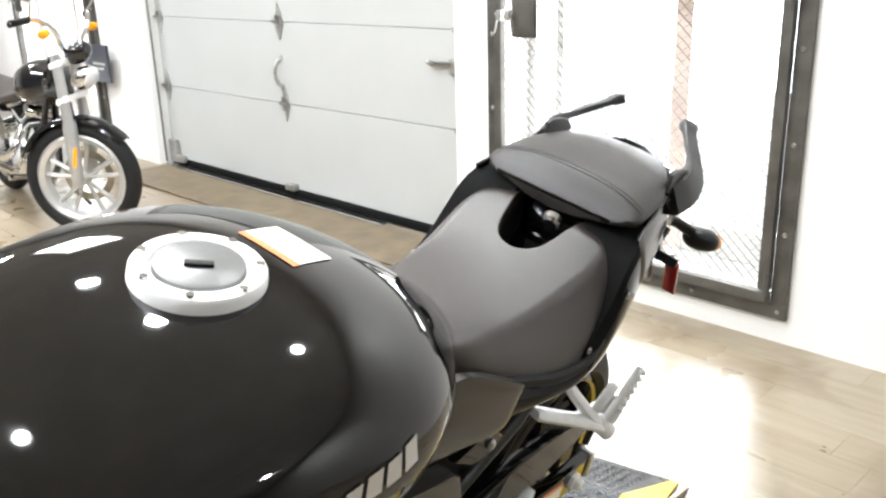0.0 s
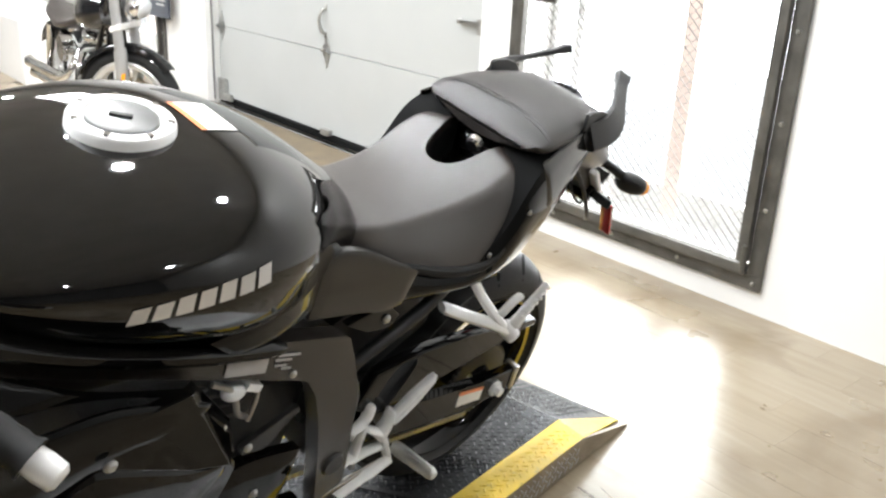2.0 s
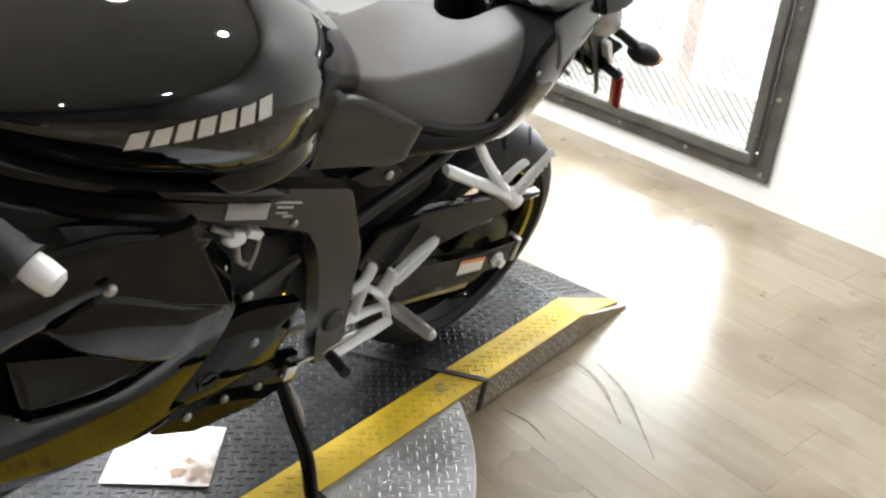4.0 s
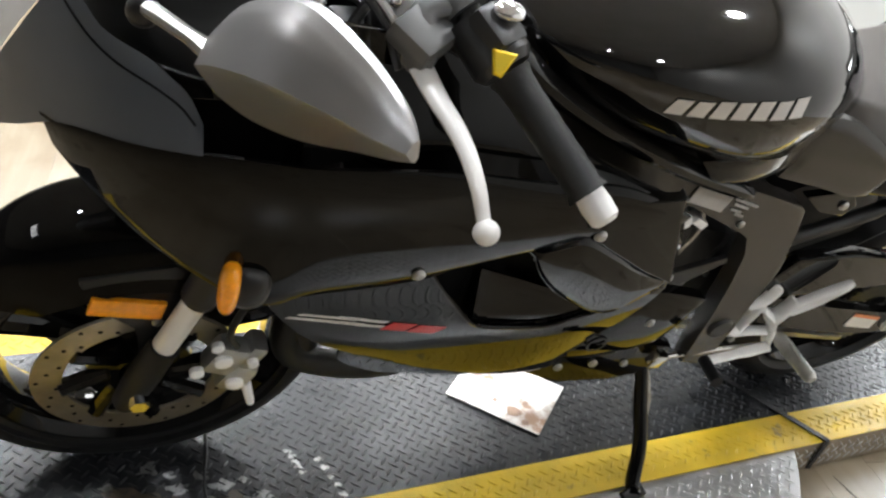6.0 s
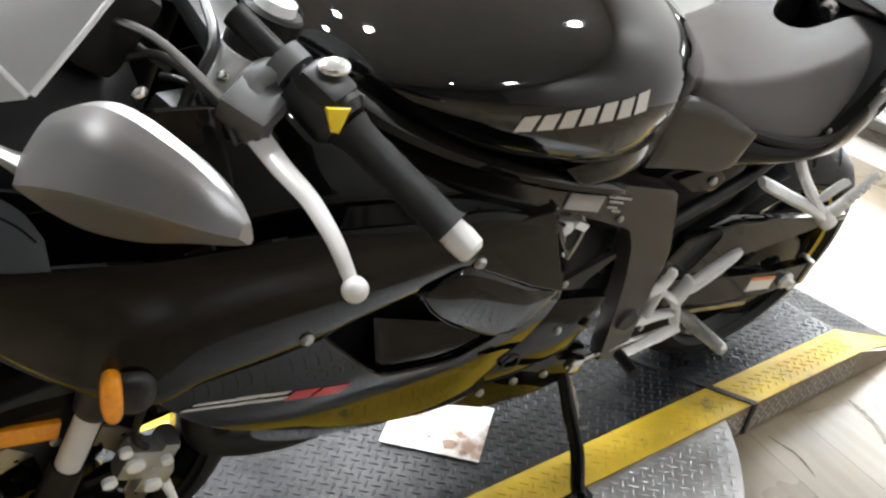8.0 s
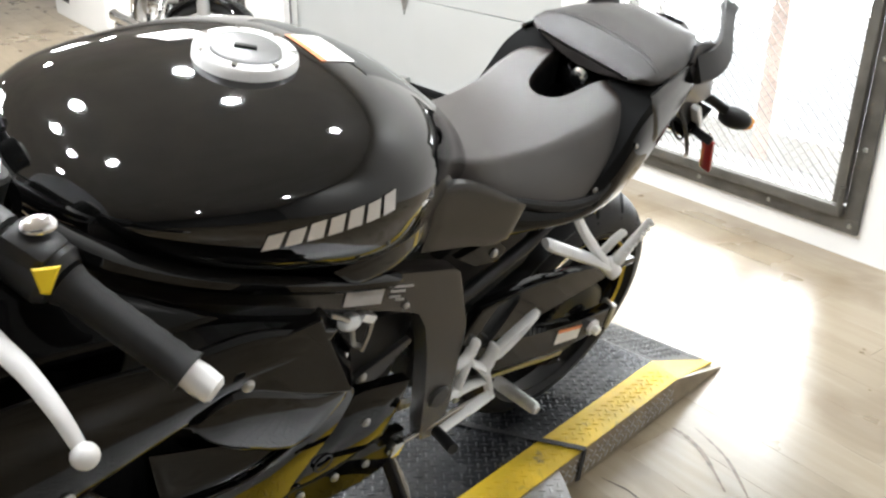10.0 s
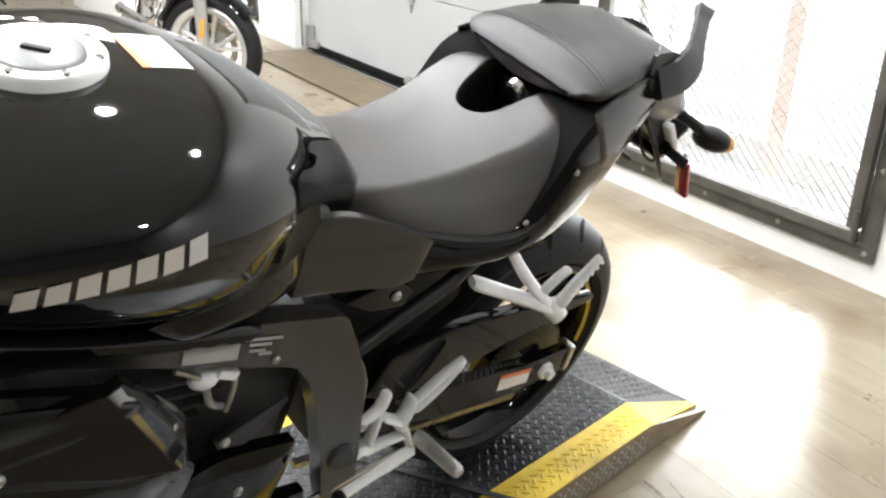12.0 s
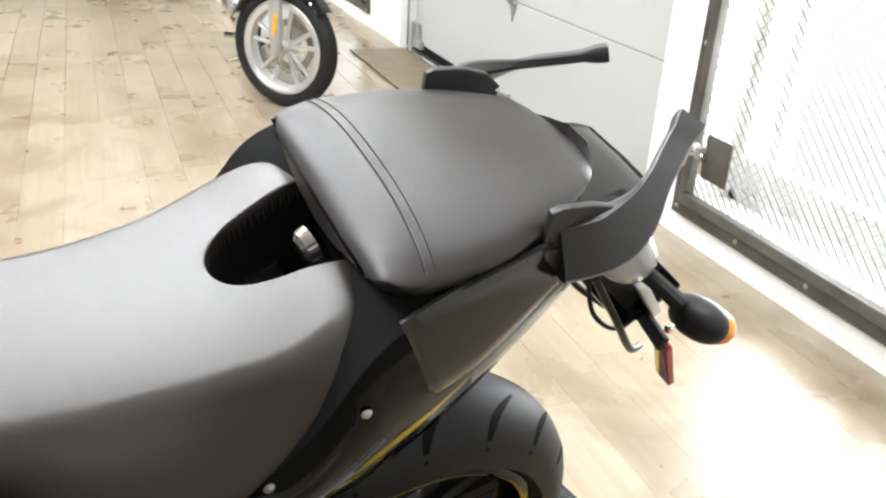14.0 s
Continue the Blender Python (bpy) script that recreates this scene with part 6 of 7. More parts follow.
for sg in SIDES:
    V = lambda x, y, z: (x, sg * y, z)
    bm = B()
    limb(bm, [V(0.998, 0.145, 0.502), V(0.990, 0.147, 0.468), V(0.955, 0.147, 0.450)], (0.014, 0.009))
    limb(bm, [V(0.992, 0.147, 0.462), V(0.988, 0.147, 0.418), V(0.984, 0.147, 0.380)], (0.013, 0.012))
    limb(bm, [V(0.990, 0.147, 0.388), V(0.966, 0.146, 0.380), V(0.940, 0.145, 0.368)], (0.014, 0.013))
    limb(bm, [V(0.978, 0.147, 0.372), V(1.015, 0.150, 0.380), V(1.054, 0.156, 0.384)], (0.011, 0.012))
    limb(bm, [V(1.000, 0.150, 0.446), V(1.038, 0.156, 0.418), V(1.056, 0.160, 0.380), V(1.072, 0.160, 0.342)], (0.015, 0.016), 0.45)
    limb(bm, [V(1.030, 0.155, 0.412), V(1.045, 0.156, 0.445), V(1.046, 0.156, 0.476)], (0.020, 0.013), 0.45)
    rs = part("footrest_hanger", bm, M_ALLOY, bike, "cast silver footrest hanger with cut-outs")
    # heel guard: two slim arms that meet at the tip
    bm = B()
    limb(bm, [V(1.046, 0.158, 0.458), V(1.084, 0.165, 0.500), V(1.130, 0.168, 0.530)], (0.011, 0.010), 0.5)
    limb(bm, [V(1.056, 0.160, 0.440), V(1.096, 0.165, 0.478), V(1.132, 0.168, 0.524)], (0.009, 0.009), 0.5)
    part("heel_guard", bm, M_ALLOY, rs)
    for bx, bz in ((0.956, 0.451), (0.945, 0.371), (0.980, 0.366)):
        part("hanger_bolt", box(B(), V(bx, 0.156, bz), (0.011, 0.006, 0.011), (0, 30, 0), 0.002), M_STEEL, rs)
    bm = B()
    tube(bm, [V(1.068, 0.165, 0.380), V(1.072, 0.172, 0.380), V(1.078, 0.260, 0.386), V(1.078, 0.266, 0.386)], [0.011, 0.0130, 0.0115, 0.008], 14)
    part("rider_footrest", bm, M_GALV, rs, "ribbed silver footrest")
    part("slot", box(B(), V(1.071, 0.214, 0.3955), (0.008, 0.040, 0.0035), (0, 0, 0), 0.001), M_STEEL, rs, "dull steel slot")
    for q in range(9):
        bm = B()
        tube(bm, [V(1.0725 + 0.0007 * q, 0.180 + 0.009 * q, 0.3805 + 0.0006 * q), V(1.0725 + 0.0007 * q, 0.184 + 0.009 * q, 0.3805 + 0.0006 * q)], 0.0140 - 0.0002 * q, 14)
        part("rib", bm, M_GALV, rs)
    # passenger hanger: a cast fork with a boss, and the folded footrest
    bm = B()
    limb(bm, [V(1.208, 0.124, 0.702), V(1.232, 0.142, 0.660), V(1.256, 0.172, 0.622), V(1.288, 0.190, 0.586)], (0.016, 0.020), 0.6)
    limb(bm, [V(1.144, 0.128, 0.650), V(1.200, 0.150, 0.626), V(1.250, 0.178, 0.608), V(1.284, 0.190, 0.590)], (0.019, 0.019), 0.6)
    limb(bm, [V(1.256, 0.182, 0.630), V(1.278, 0.185, 0.654), V(1.302, 0.185, 0.664)], (0.010, 0.010), 0.6)
    limb(bm, [V(1.278, 0.182, 0.600), V(1.290, 0.200, 0.585), V(1.294, 0.206, 0.580)], (0.020, 0.018), 0.9)
    ph = part("passenger_hanger", bm, M_ALLOY, bike, "cast silver passenger footrest hanger")
    bm = B()
    limb(bm, [V(1.286, 0.200, 0.606), V(1.303, 0.203, 0.640), V(1.326, 0.203, 0.664), V(1.348, 0.203, 0.688)], (0.014, 0.008), 0.7)
    part("passenger_footrest", bm, M_ALLOY, ph, "folded ribbed footrest")
    for q in range(7):
        t = q / 6
        bm = B()
        box(bm, V(1.290 + 0.05 * t, 0.212, 0.634 + 0.052 * t), (0.005, 0.006, 0.010), (0, -42, 0))
        part("rib", bm, M_ALLOY, ph)
    bm = B()
    box(bm, V(1.318, 0.185, 0.600), (0.06, 0.016, 0.018), (0, -28, 0), 0.004)
    part("hanger_stay", bm, M_GALV, ph)
part("swingarm_pivot", box(B(), (0.975, 0, 0.452), (0.15, 0.215, 0.125), (0, 0, 0), 0.015), M_MATTE, bike, "matte black swingarm pivot")
# gear linkage on the left
bm = B()
tube(bm, [(0.850, -0.150, 0.320), (0.96, -0.158, 0.340), (1.052, -0.166, 0.356)], 0.0055, 10)
part("gear_link", bm, M_CHROME, bike, "bright gear linkage rod")
bm = B()
tube(bm, curve_pts([(1.060, -0.172, 0.356), (1.0, -0.180, 0.358), (0.905, -0.190, 0.360)], 5), [0.011] * 6 + [0.009] * 5, 10, 0.6)
part("gear_pedal", bm, M_ALLOY, bike, "silver gear pedal")
bm = B()
tube(bm, [(0.906, -0.186, 0.358), (0.892, -0.240, 0.372)], 0.0105, 12)
part("pedal_rubber", bm, M_RUBBER, bike, "black pedal rubber")
bm = B()
box(bm, (0.848, -0.150, 0.318), (0.024, 0.02, 0.034), (0, 15, 0), 0.004)
part("link_knuckle", bm, M_CHROME, bike, "bright linkage knuckle")
# side stand and its plate
bm = B()
tube(bm, curve_pts([(0.862, -0.120, 0.262), (0.868, -0.165, 0.205), (0.872, -0.225, 0.140), (0.858, -0.272, 0.092), (0.852, -0.296, 0.088)], 6), [0.014] * 20 + [0.013] * 5, 12)
part("side_stand", bm, M_GLOSS, bike, "black side stand, folded out")
bm = B()
box(bm, (0.850, -0.293, 0.088), (0.055, 0.03, 0.008), (16, 0, 20), 0.003)
part("stand_foot", bm, M_GLOSS, bike)
bm = B()
tube(bm, [(0.875, -0.115, 0.262), (0.892, -0.16, 0.195), (0.893, -0.18, 0.165)], [0.006, 0.0085, 0.006], 10)
part("stand_spring", bm, M_STEEL, bike, "steel stand spring")
bm = prism(B(), [(0.60, 0.335), (0.68, 0.345), (0.80, 0.345), (0.885, 0.325), (0.885, 0.25), (0.80, 0.235), (0.68, 0.245), (0.60, 0.29)], -0.135, -0.110, 0.006)
part("stand_plate", bm, M_GLOSS, bike, "black side stand plate")
for bx, bz in ((0.66, 0.30), (0.73, 0.30), (0.80, 0.29)):
    bolt(bike, bx, -0.1355, bz, 0.9, name="plate_bolt")
# exhaust loop peeking out under the belly pan
bm = B()
tube(bm, curve_pts([(0.22, -0.03, 0.42), (0.205, -0.05, 0.33), (0.25, -0.05, 0.26), (0.40, -0.04, 0.21), (0.60, 0.02, 0.19), (0.85, 0.10, 0.22), (1.15, 0.19, 0.33), (1.30, 0.22, 0.42)], 6), 0.022, 14)
part("exhaust_pipe", bm, M_MATTE, bike, "dark exhaust pipe")
bm = B()
tube(bm, [(1.28, 0.22, 0.41), (1.31, 0.225, 0.43), (1.62, 0.25, 0.60), (1.64, 0.25, 0.61)], [0.03, 0.055, 0.055, 0.045], 20)
part("silencer", bm, M_STEEL, bike, "steel silencer")
# ---------------------------------------------------------------- cruiser motorcycles farther off
M_FORK = mat("dull_fork_alloy", (0.5, 0.5, 0.5), 0.35, 0.6, vary=0.08)
# own axes: x forward, y to its left, z up, origin on the floor under the front wheel
def cruiser(m, steer, label):
    r = root("cruiser_motorcycle", m, label, "motorcycle", "parked cruisers")
    R = 0.328
    turn = Matrix.Rotation(radians(steer), 4, "Z")

    def wheel(c, rot, name, rad, w, rim):
        wm = Matrix.Translation(c) @ rot
        bm = B()
        n, prof = 14, []
        for k in range(n + 1):
            a = -math.pi / 2 + math.pi * k / n
            prof.append((rad - w * 0.5 + w * 0.5 * max(math.cos(a), 0), w / 2 * math.sin(a)))
        prof += [(rim, w * 0.4), (rim, -w * 0.4)]
        lathe(bm, prof, (0, 0, 0), 64, True)
        bmesh.ops.transform(bm, matrix=wm, verts=bm.verts)
        wo = part(name, bm, M_RUBBER, r, "black tyre on a silver multi-spoke wheel", 60)
        bm = B()
        lathe(bm, [(rim + 0.002, -w * 0.36), (rim - 0.014, -w * 0.42), (rim - 0.040, -w * 0.30), (rim - 0.044, -0.01), (rim - 0.044, 0.01), (rim - 0.040, w * 0.30), (rim - 0.014, w * 0.42), (rim + 0.002, w * 0.36)], (0, 0, 0), 64, True)
        bmesh.ops.transform(bm, matrix=wm, verts=bm.verts)
        part("rim", bm, M_WHEEL, wo, "silver rim")
        bm = B()
        lathe(bm, [(0.0, -0.055), (0.03, -0.055), (0.036, -0.03), (0.036, 0.03), (0.03, 0.055), (0.0, 0.055)], (0, 0, 0), 28)
        bmesh.ops.transform(bm, matrix=wm, verts=bm.verts)
        part("hub", bm, M_WHEEL, wo)
        for k in range(5):
            for d in (-0.17, 0.17):
                a = math.tau * k / 5 + d + 0.3
                bm = B()
                tube(bm, [(0.03 * math.cos(a), 0, 0.03 * math.sin(a)), ((rim - 0.02) * math.cos(a + d * 0.3), 0, (rim - 0.02) * math.sin(a + d * 0.3))], [0.011, 0.014], 8)
                bmesh.ops.transform(bm, matrix=wm, verts=bm.verts)
                part("spoke", bm, M_WHEEL, wo)
        return wo, wm

    fw_, fm = wheel((0, 0, R), turn, "front_wheel", R, 0.105, 0.253)
    bm = B()
    lathe(bm, [(0.105, 0.058), (0.145, 0.058), (0.145, 0.063), (0.105, 0.063)], (0, 0, 0), 44, True)
    bmesh.ops.transform(bm, matrix=fm, verts=bm.verts)
    part("brake_disc", bm, M_DISC, fw_, "steel brake disc")
    wheel((-1.52, 0, 0.31), Matrix(), "rear_wheel", 0.31, 0.15, 0.21)

    def steered(bm, upright=True):
        if upright:
            for v in bm.verts:
                v.co.x += 0.33 * max(v.co.z - R, 0.0)
        bmesh.ops.transform(bm, matrix=Matrix.Translation((0, 0, 0)) @ turn, verts=bm.verts)
        return bm

    for sg in (-1, 1):
        bm = B()
        tube(bm, [(0.0, sg * 0.098, R - 0.03), (0.0, sg * 0.098, R + 0.03), (-0.085, sg * 0.098, 0.62), (-0.10, sg * 0.098, 0.66)], [0.022, 0.031, 0.036, 0.033], 16)
        leg = part("fork_slider", steered(bm), M_FORK, r, "silver fork slider")
        part("fork_tube", steered(tube(B(), [(-0.10, sg * 0.098, 0.655), (-0.235, sg * 0.098, 1.02)], 0.027, 14)), M_FORK, leg)
        bm = B()
        box(bm, (-0.02, sg * 0.128, 0.47), (0.022, 0.006, 0.11), (0, -8, 0), 0.002)
        part("fork_reflector", steered(bm), M_AMBER, leg, "amber reflector")
    for z, x in ((0.78, -0.145), (0.97, -0.215)):
        part("yoke", steered(box(B(), (x, 0, z), (0.07, 0.25, 0.035), (0, -20, 0), 0.008)), M_ALLOY, r, "silver fork yoke")
    bm = B()
    g = []
    for i in range(25):
        a = radians(38 + 118 * i / 24)
        g.append([bm.verts.new(((R + 0.03 - 0.035 * abs(s) ** 3) * math.cos(a), 0.07 * s, R + (R + 0.03 - 0.035 * abs(s) ** 3) * math.sin(a))) for s in [-1 + 2 * q / 10 for q in range(11)]])
    for a, b in zip(g, g[1:]):
        ring_faces(bm, a, b, False)
    bmesh.ops.solidify(bm, geom=bm.faces[:], thickness=0.003)
    part("front_fender", steered(bm, False), M_CRUISER, r, "gloss black front fender", 50)
    # headlamp
    bm = B()
    ellipsoid(bm, (-0.10, 0, 0.885), (0.070, 0.070, 0.070), u=24, v=16)
    hl = part("headlamp", steered(bm), M_CHROME, r, "chrome headlamp")
    bm = B()
    ellipsoid(bm, (-0.066, 0, 0.885), (0.045, 0.060, 0.060), u=24, v=16)
    part("lens", steered(bm), mat("lamp_glass", (0.6, 0.62, 0.64), 0.1, coat=0.7), hl)
    part("cowl", steered(ellipsoid(B(), (-0.15, 0, 1.02), (0.07, 0.060, 0.065))), M_CRUISER, r, "black instrument cowl")
    # handlebar
    bm = B()
    tube(bm, curve_pts([(-0.33, 0.42, 1.20), (-0.28, 0.31, 1.215), (-0.215, 0.20, 1.16), (-0.20, 0.08, 1.04), (-0.20, -0.08, 1.04), (-0.215, -0.20, 1.16), (-0.28, -0.31, 1.215), (-0.33, -0.42, 1.20)], 6), 0.0125, 12)
    hb = part("handlebar", steered(bm), M_CHROME, r, "chrome handlebar")
    for sg in (-1, 1):
        part("grip", steered(tube(B(), [(-0.33, sg * 0.42, 1.20), (-0.29, sg * 0.32, 1.213)], 0.019, 12)), M_GRIP, hb)
        part("mirror", steered(ellipsoid(B(), (-0.26, sg * 0.40, 1.34), (0.018, 0.075, 0.045), (0, 10, 0))), M_CHROME, hb, "chrome mirror")
        part("mirror_stem", steered(tube(B(), [(-0.29, sg * 0.31, 1.215), (-0.27, sg * 0.37, 1.31)], 0.006, 8)), M_CHROME, hb)
        part("turn_signal", steered(ellipsoid(B(), (-0.22, sg * 0.28, 1.14), (0.03, 0.024, 0.024))), M_AMBER, hb, "amber turn signal")
    # tank, seat, fenders
    bm = B()
    tb = table([(-0.78, 0.05, 0.80, 0.72), (-0.70, 0.09, 0.845, 0.70), (-0.55, 0.15, 0.93, 0.69), (-0.40, 0.168, 0.965, 0.695), (-0.30, 0.15, 0.965, 0.71), (-0.22, 0.08, 0.93, 0.76)])
    loft(bm, [pad_ring(-0.78 + 0.56 * k / 24, tb, 14, 0.85) for k in range(25)])
    part("fuel_tank", bm, M_CRUISER, r, "gloss black fuel tank", 60)
    bm = B()
    tb2 = table([(-1.62, 0.06, 0.80, 0.73), (-1.45, 0.12, 0.775, 0.70), (-1.2, 0.15, 0.74, 0.66), (-1.0, 0.16, 0.72, 0.65), (-0.85, 0.12, 0.745, 0.68), (-0.74, 0.07, 0.77, 0.71)])
    loft(bm, [pad_ring(-1.62 + 0.88 * k / 24, tb2, 12, 0.8) for k in range(25)])
    part("saddle", bm, M_VINYL, r, "black saddle", 60)
    bm = B()
    g = []
    for i in range(25):
        a = radians(20 + 130 * i / 24)
        g.append([bm.verts.new((-1.52 + (0.36 - 0.04 * abs(s) ** 3) * math.cos(a), 0.10 * s, 0.31 + (0.36 - 0.04 * abs(s) ** 3) * math.sin(a))) for s in [-1 + 2 * q / 10 for q in range(11)]])
    for a, b in zip(g, g[1:]):
        ring_faces(bm, a, b, False)
    bmesh.ops.solidify(bm, geom=bm.faces[:], thickness=0.003)
    part("rear_fender", bm, M_CRUISER, r, "gloss black rear fender", 50)
    # frame, engine
    bm = B()
    tube(bm, [(-0.24, 0, 0.98), (-0.33, 0, 0.70), (-0.42, 0, 0.35), (-0.62, 0, 0.20), (-1.10, 0, 0.22), (-1.20, 0, 0.45), (-1.05, 0, 0.68), (-0.35, 0, 0.84)], 0.022, 10)
    part("frame", bm, M_CRUISER, r, "black frame")
    eng = part("crankcase", box(B(), (-0.80, 0, 0.36), (0.46, 0.24, 0.22), (0, 0, 0), 0.05), M_ALLOY, r, "silver crankcase")
    for x, tilt in ((-0.66, -24), (-0.90, 22)):
        for q in range(7):
            t = q / 6
            bm = B()
            box(bm, (x - math.sin(radians(tilt)) * -0.13 * t, 0, 0.47 + 0.15 * t), (0.15, 0.17, 0.010), (0, tilt, 0), 0.003)
            part("cylinder_fin", bm, M_ALLOY if q % 2 else M_SATIN, eng)
    for x in (-0.60, -0.96):
        part("rocker_box", ellipsoid(B(), (x, 0, 0.655), (0.085, 0.10, 0.045), (0, 15 if x > -0.8 else -15, 0), power=0.8), M_CHROME, eng, "chrome rocker box")
    part("oil_tank", box(B(), (-1.06, 0, 0.52), (0.20, 0.26, 0.24), (0, 12, 0), 0.04), M_CRUISER, r, "black oil tank")
    part("belt_guard", box(B(), (-1.20, 0.10, 0.36), (0.42, 0.05, 0.09), (0, 4, 0), 0.02), M_CRUISER, r, "black belt guard")
    for sg in (-1, 1):
        part("downtube", tube(B(), [(-0.20, sg * 0.03, 0.92), (-0.33, sg * 0.09, 0.55), (-0.46, sg * 0.11, 0.22), (-0.60, sg * 0.11, 0.17)], 0.018, 10), M_CRUISER, r, "black frame downtube")
    part("air_cleaner", tube(B(), [(-0.78, -0.13, 0.56), (-0.78, -0.20, 0.56)], 0.085, 24), M_CHROME, eng, "round chrome air cleaner")
    part("primary_cover", tube(B(), [(-0.86, 0.12, 0.34), (-0.86, 0.155, 0.34)], 0.11, 28), M_CHROME, eng, "chrome primary cover")
    for z, x0, yy in ((0.28, -0.55, 0.17), (0.36, -0.70, 0.20)):
        bm = B()
        for sg in (-1,):
            tube(bm, curve_pts([(x0, sg * 0.10, 0.55), (x0 + 0.06, sg * 0.16, 0.46), (x0 + 0.0, sg * yy, z + 0.03), (x0 - 0.30, sg * yy, z), (-1.75, sg * yy, z - 0.02)], 6), [0.026] * 14 + [0.038] * 10 + [0.045], 14)
        part("exhaust_pipe", bm, M_CHROME, r, "chrome exhaust pipe")
    for sg in (-1, 1):
        part("footpeg", tube(B(), [(-0.40, sg * 0.16, 0.30), (-0.38, sg * 0.30, 0.32)], [0.014, 0.019], 10), M_CHROME, r)
        part("rear_shock", tube(B(), [(-1.42, sg * 0.13, 0.36), (-1.30, sg * 0.13, 0.66)], 0.028, 14), M_CHROME, r, "chrome rear shock")
        bm = B()
        tube(bm, curve_pts([(-0.42, sg * 0.20, 0.42), (-0.50, sg * 0.22, 0.36), (-0.62, sg * 0.21, 0.33)], 5), 0.009, 8)
        part("control_pedal", bm, M_CHROME, r)
    part("kick_stand", tube(B(), [(-0.55, 0.08, 0.20), (-0.60, 0.20, 0.02)], [0.014, 0.010], 10), M_SATIN, r)
    return r


cruiser(pose(-3.73, 2.03, 0.0, 0, 0, -4) @ Matrix.Scale(0.93, 4), 46, "black and chrome cruiser motorcycle with silver multi-spoke wheels, front wheel turned")
cruiser(pose(-7.42, 1.25, 0.0, 0, 0, -10), 30, "black cruiser motorcycle parked far behind the others")
# ---------------------------------------------------------------- the lift platform
PLAT_YAW = 11.0
PLAT_Z = 0.08
pc, ps = math.cos(radians(PLAT_YAW)), math.sin(radians(PLAT_YAW))


def plat(a, n, z=0.0):
    """World place from metres along the platform and metres towards its camera-side edge."""
    return Vector((-ps * a + pc * n, pc * a + ps * n, z))


PL_NEAR, PL_FAR, PL_FRONT, PL_CREST, PL_FOOT, BAND = 0.210, -0.43, -0.62, 1.845, 2.075, 0.085


def tread_bars(test, z, step=0.0190, ln=0.0132, wd=0.0025, h=0.0020, a0=-0.7, a1=2.2, n0=-0.6, n1=0.9, zf=None):
    """Raised lozenges of tread plate, turned by turns, wherever test(a, n) holds."""
    verts, faces = [], []
    half = step * math.sqrt(0.5)
    na, nn = int((a1 - a0) / half), int((n1 - n0) / half)
    for i in range(na):
        for j in range(nn):
            if (i + j) % 2:
                continue
            a, n = a0 + (i + 0.5) * half, n0 + (j + 0.5) * half
            if not test(a, n):
                continue
            d = radians(45 if i % 2 else -45)
            ca, sa = math.cos(d), math.sin(d)
            zz = z if zf is None else zf(a, n)
            base = len(verts)
            for u, v, w in ((-ln, 0, -0.0005), (-ln * 0.45, -wd, -0.0005), (ln * 0.45, -wd, -0.0005), (ln, 0, -0.0005), (ln * 0.45, wd, -0.0005), (-ln * 0.45, wd, -0.0005),
                            (-ln * 0.6, 0, h * 0.9), (-ln * 0.3, -wd * 0.45, h), (ln * 0.3, -wd * 0.45, h), (ln * 0.6, 0, h * 0.9), (ln * 0.3, wd * 0.45, h), (-ln * 0.3, wd * 0.45, h)):
                p = plat(a + u * ca - v * sa, n + u * sa + v * ca, zz + w)
                verts.append(p)
            for k in range(6):
                q = (k + 1) % 6
                faces.append((base + k, base + q, base + 6 + q, base + 6 + k))
            faces.append(tuple(base + 6 + k for k in range(6)))
    return verts, faces


def tread_part(name, data, material, parent):
    me = bpy.data.meshes.new(name)
    me.from_pydata([tuple(v) for v in data[0]], [], data[1])
    me.materials.append(material)
    for p in me.polygons:
        p.use_smooth = True
    ob = new(name, me)
    ob.parent = parent
    return tagged(ob, "raised tread lozenges", kind="stuff")


def plate(bm, corners, z_top, th):
    """A plate from corners (a, n) with its own heights."""
    top = [bm.verts.new(plat(a, n, z)) for (a, n), z in zip(corners, z_top)]
    bot = [bm.verts.new(plat(a, n, max(z - th, 0.001))) for (a, n), z in zip(corners, z_top)]
    bm.faces.new(top)
    bm.faces.new(bot[::-1])
    ring_faces(bm, top, bot)
    return bm


lift = root("motorcycle_lift_platform", Matrix(), "low dark tread-plate platform with yellow painted edges", "platform")
Z = PLAT_Z
inn, fin = PL_NEAR - BAND, PL_FAR + BAND
bm = plate(B(), [(PL_FRONT, inn), (PL_CREST, inn - 0.01), (PL_CREST, fin), (PL_FRONT, fin)], [Z] * 4, 0.01)
part("deck_plate", bm, M_TREAD, lift, "dark painted tread plate")
bm = plate(B(), [(PL_CREST + 0.001, inn - 0.01), (PL_FOOT, inn + 0.035), (PL_FOOT, fin - 0.035), (PL_CREST + 0.001, fin)], [Z, 0.006, 0.006, Z], 0.006)
part("end_ramp", bm, M_TREAD, lift, "sloping tread plate end")
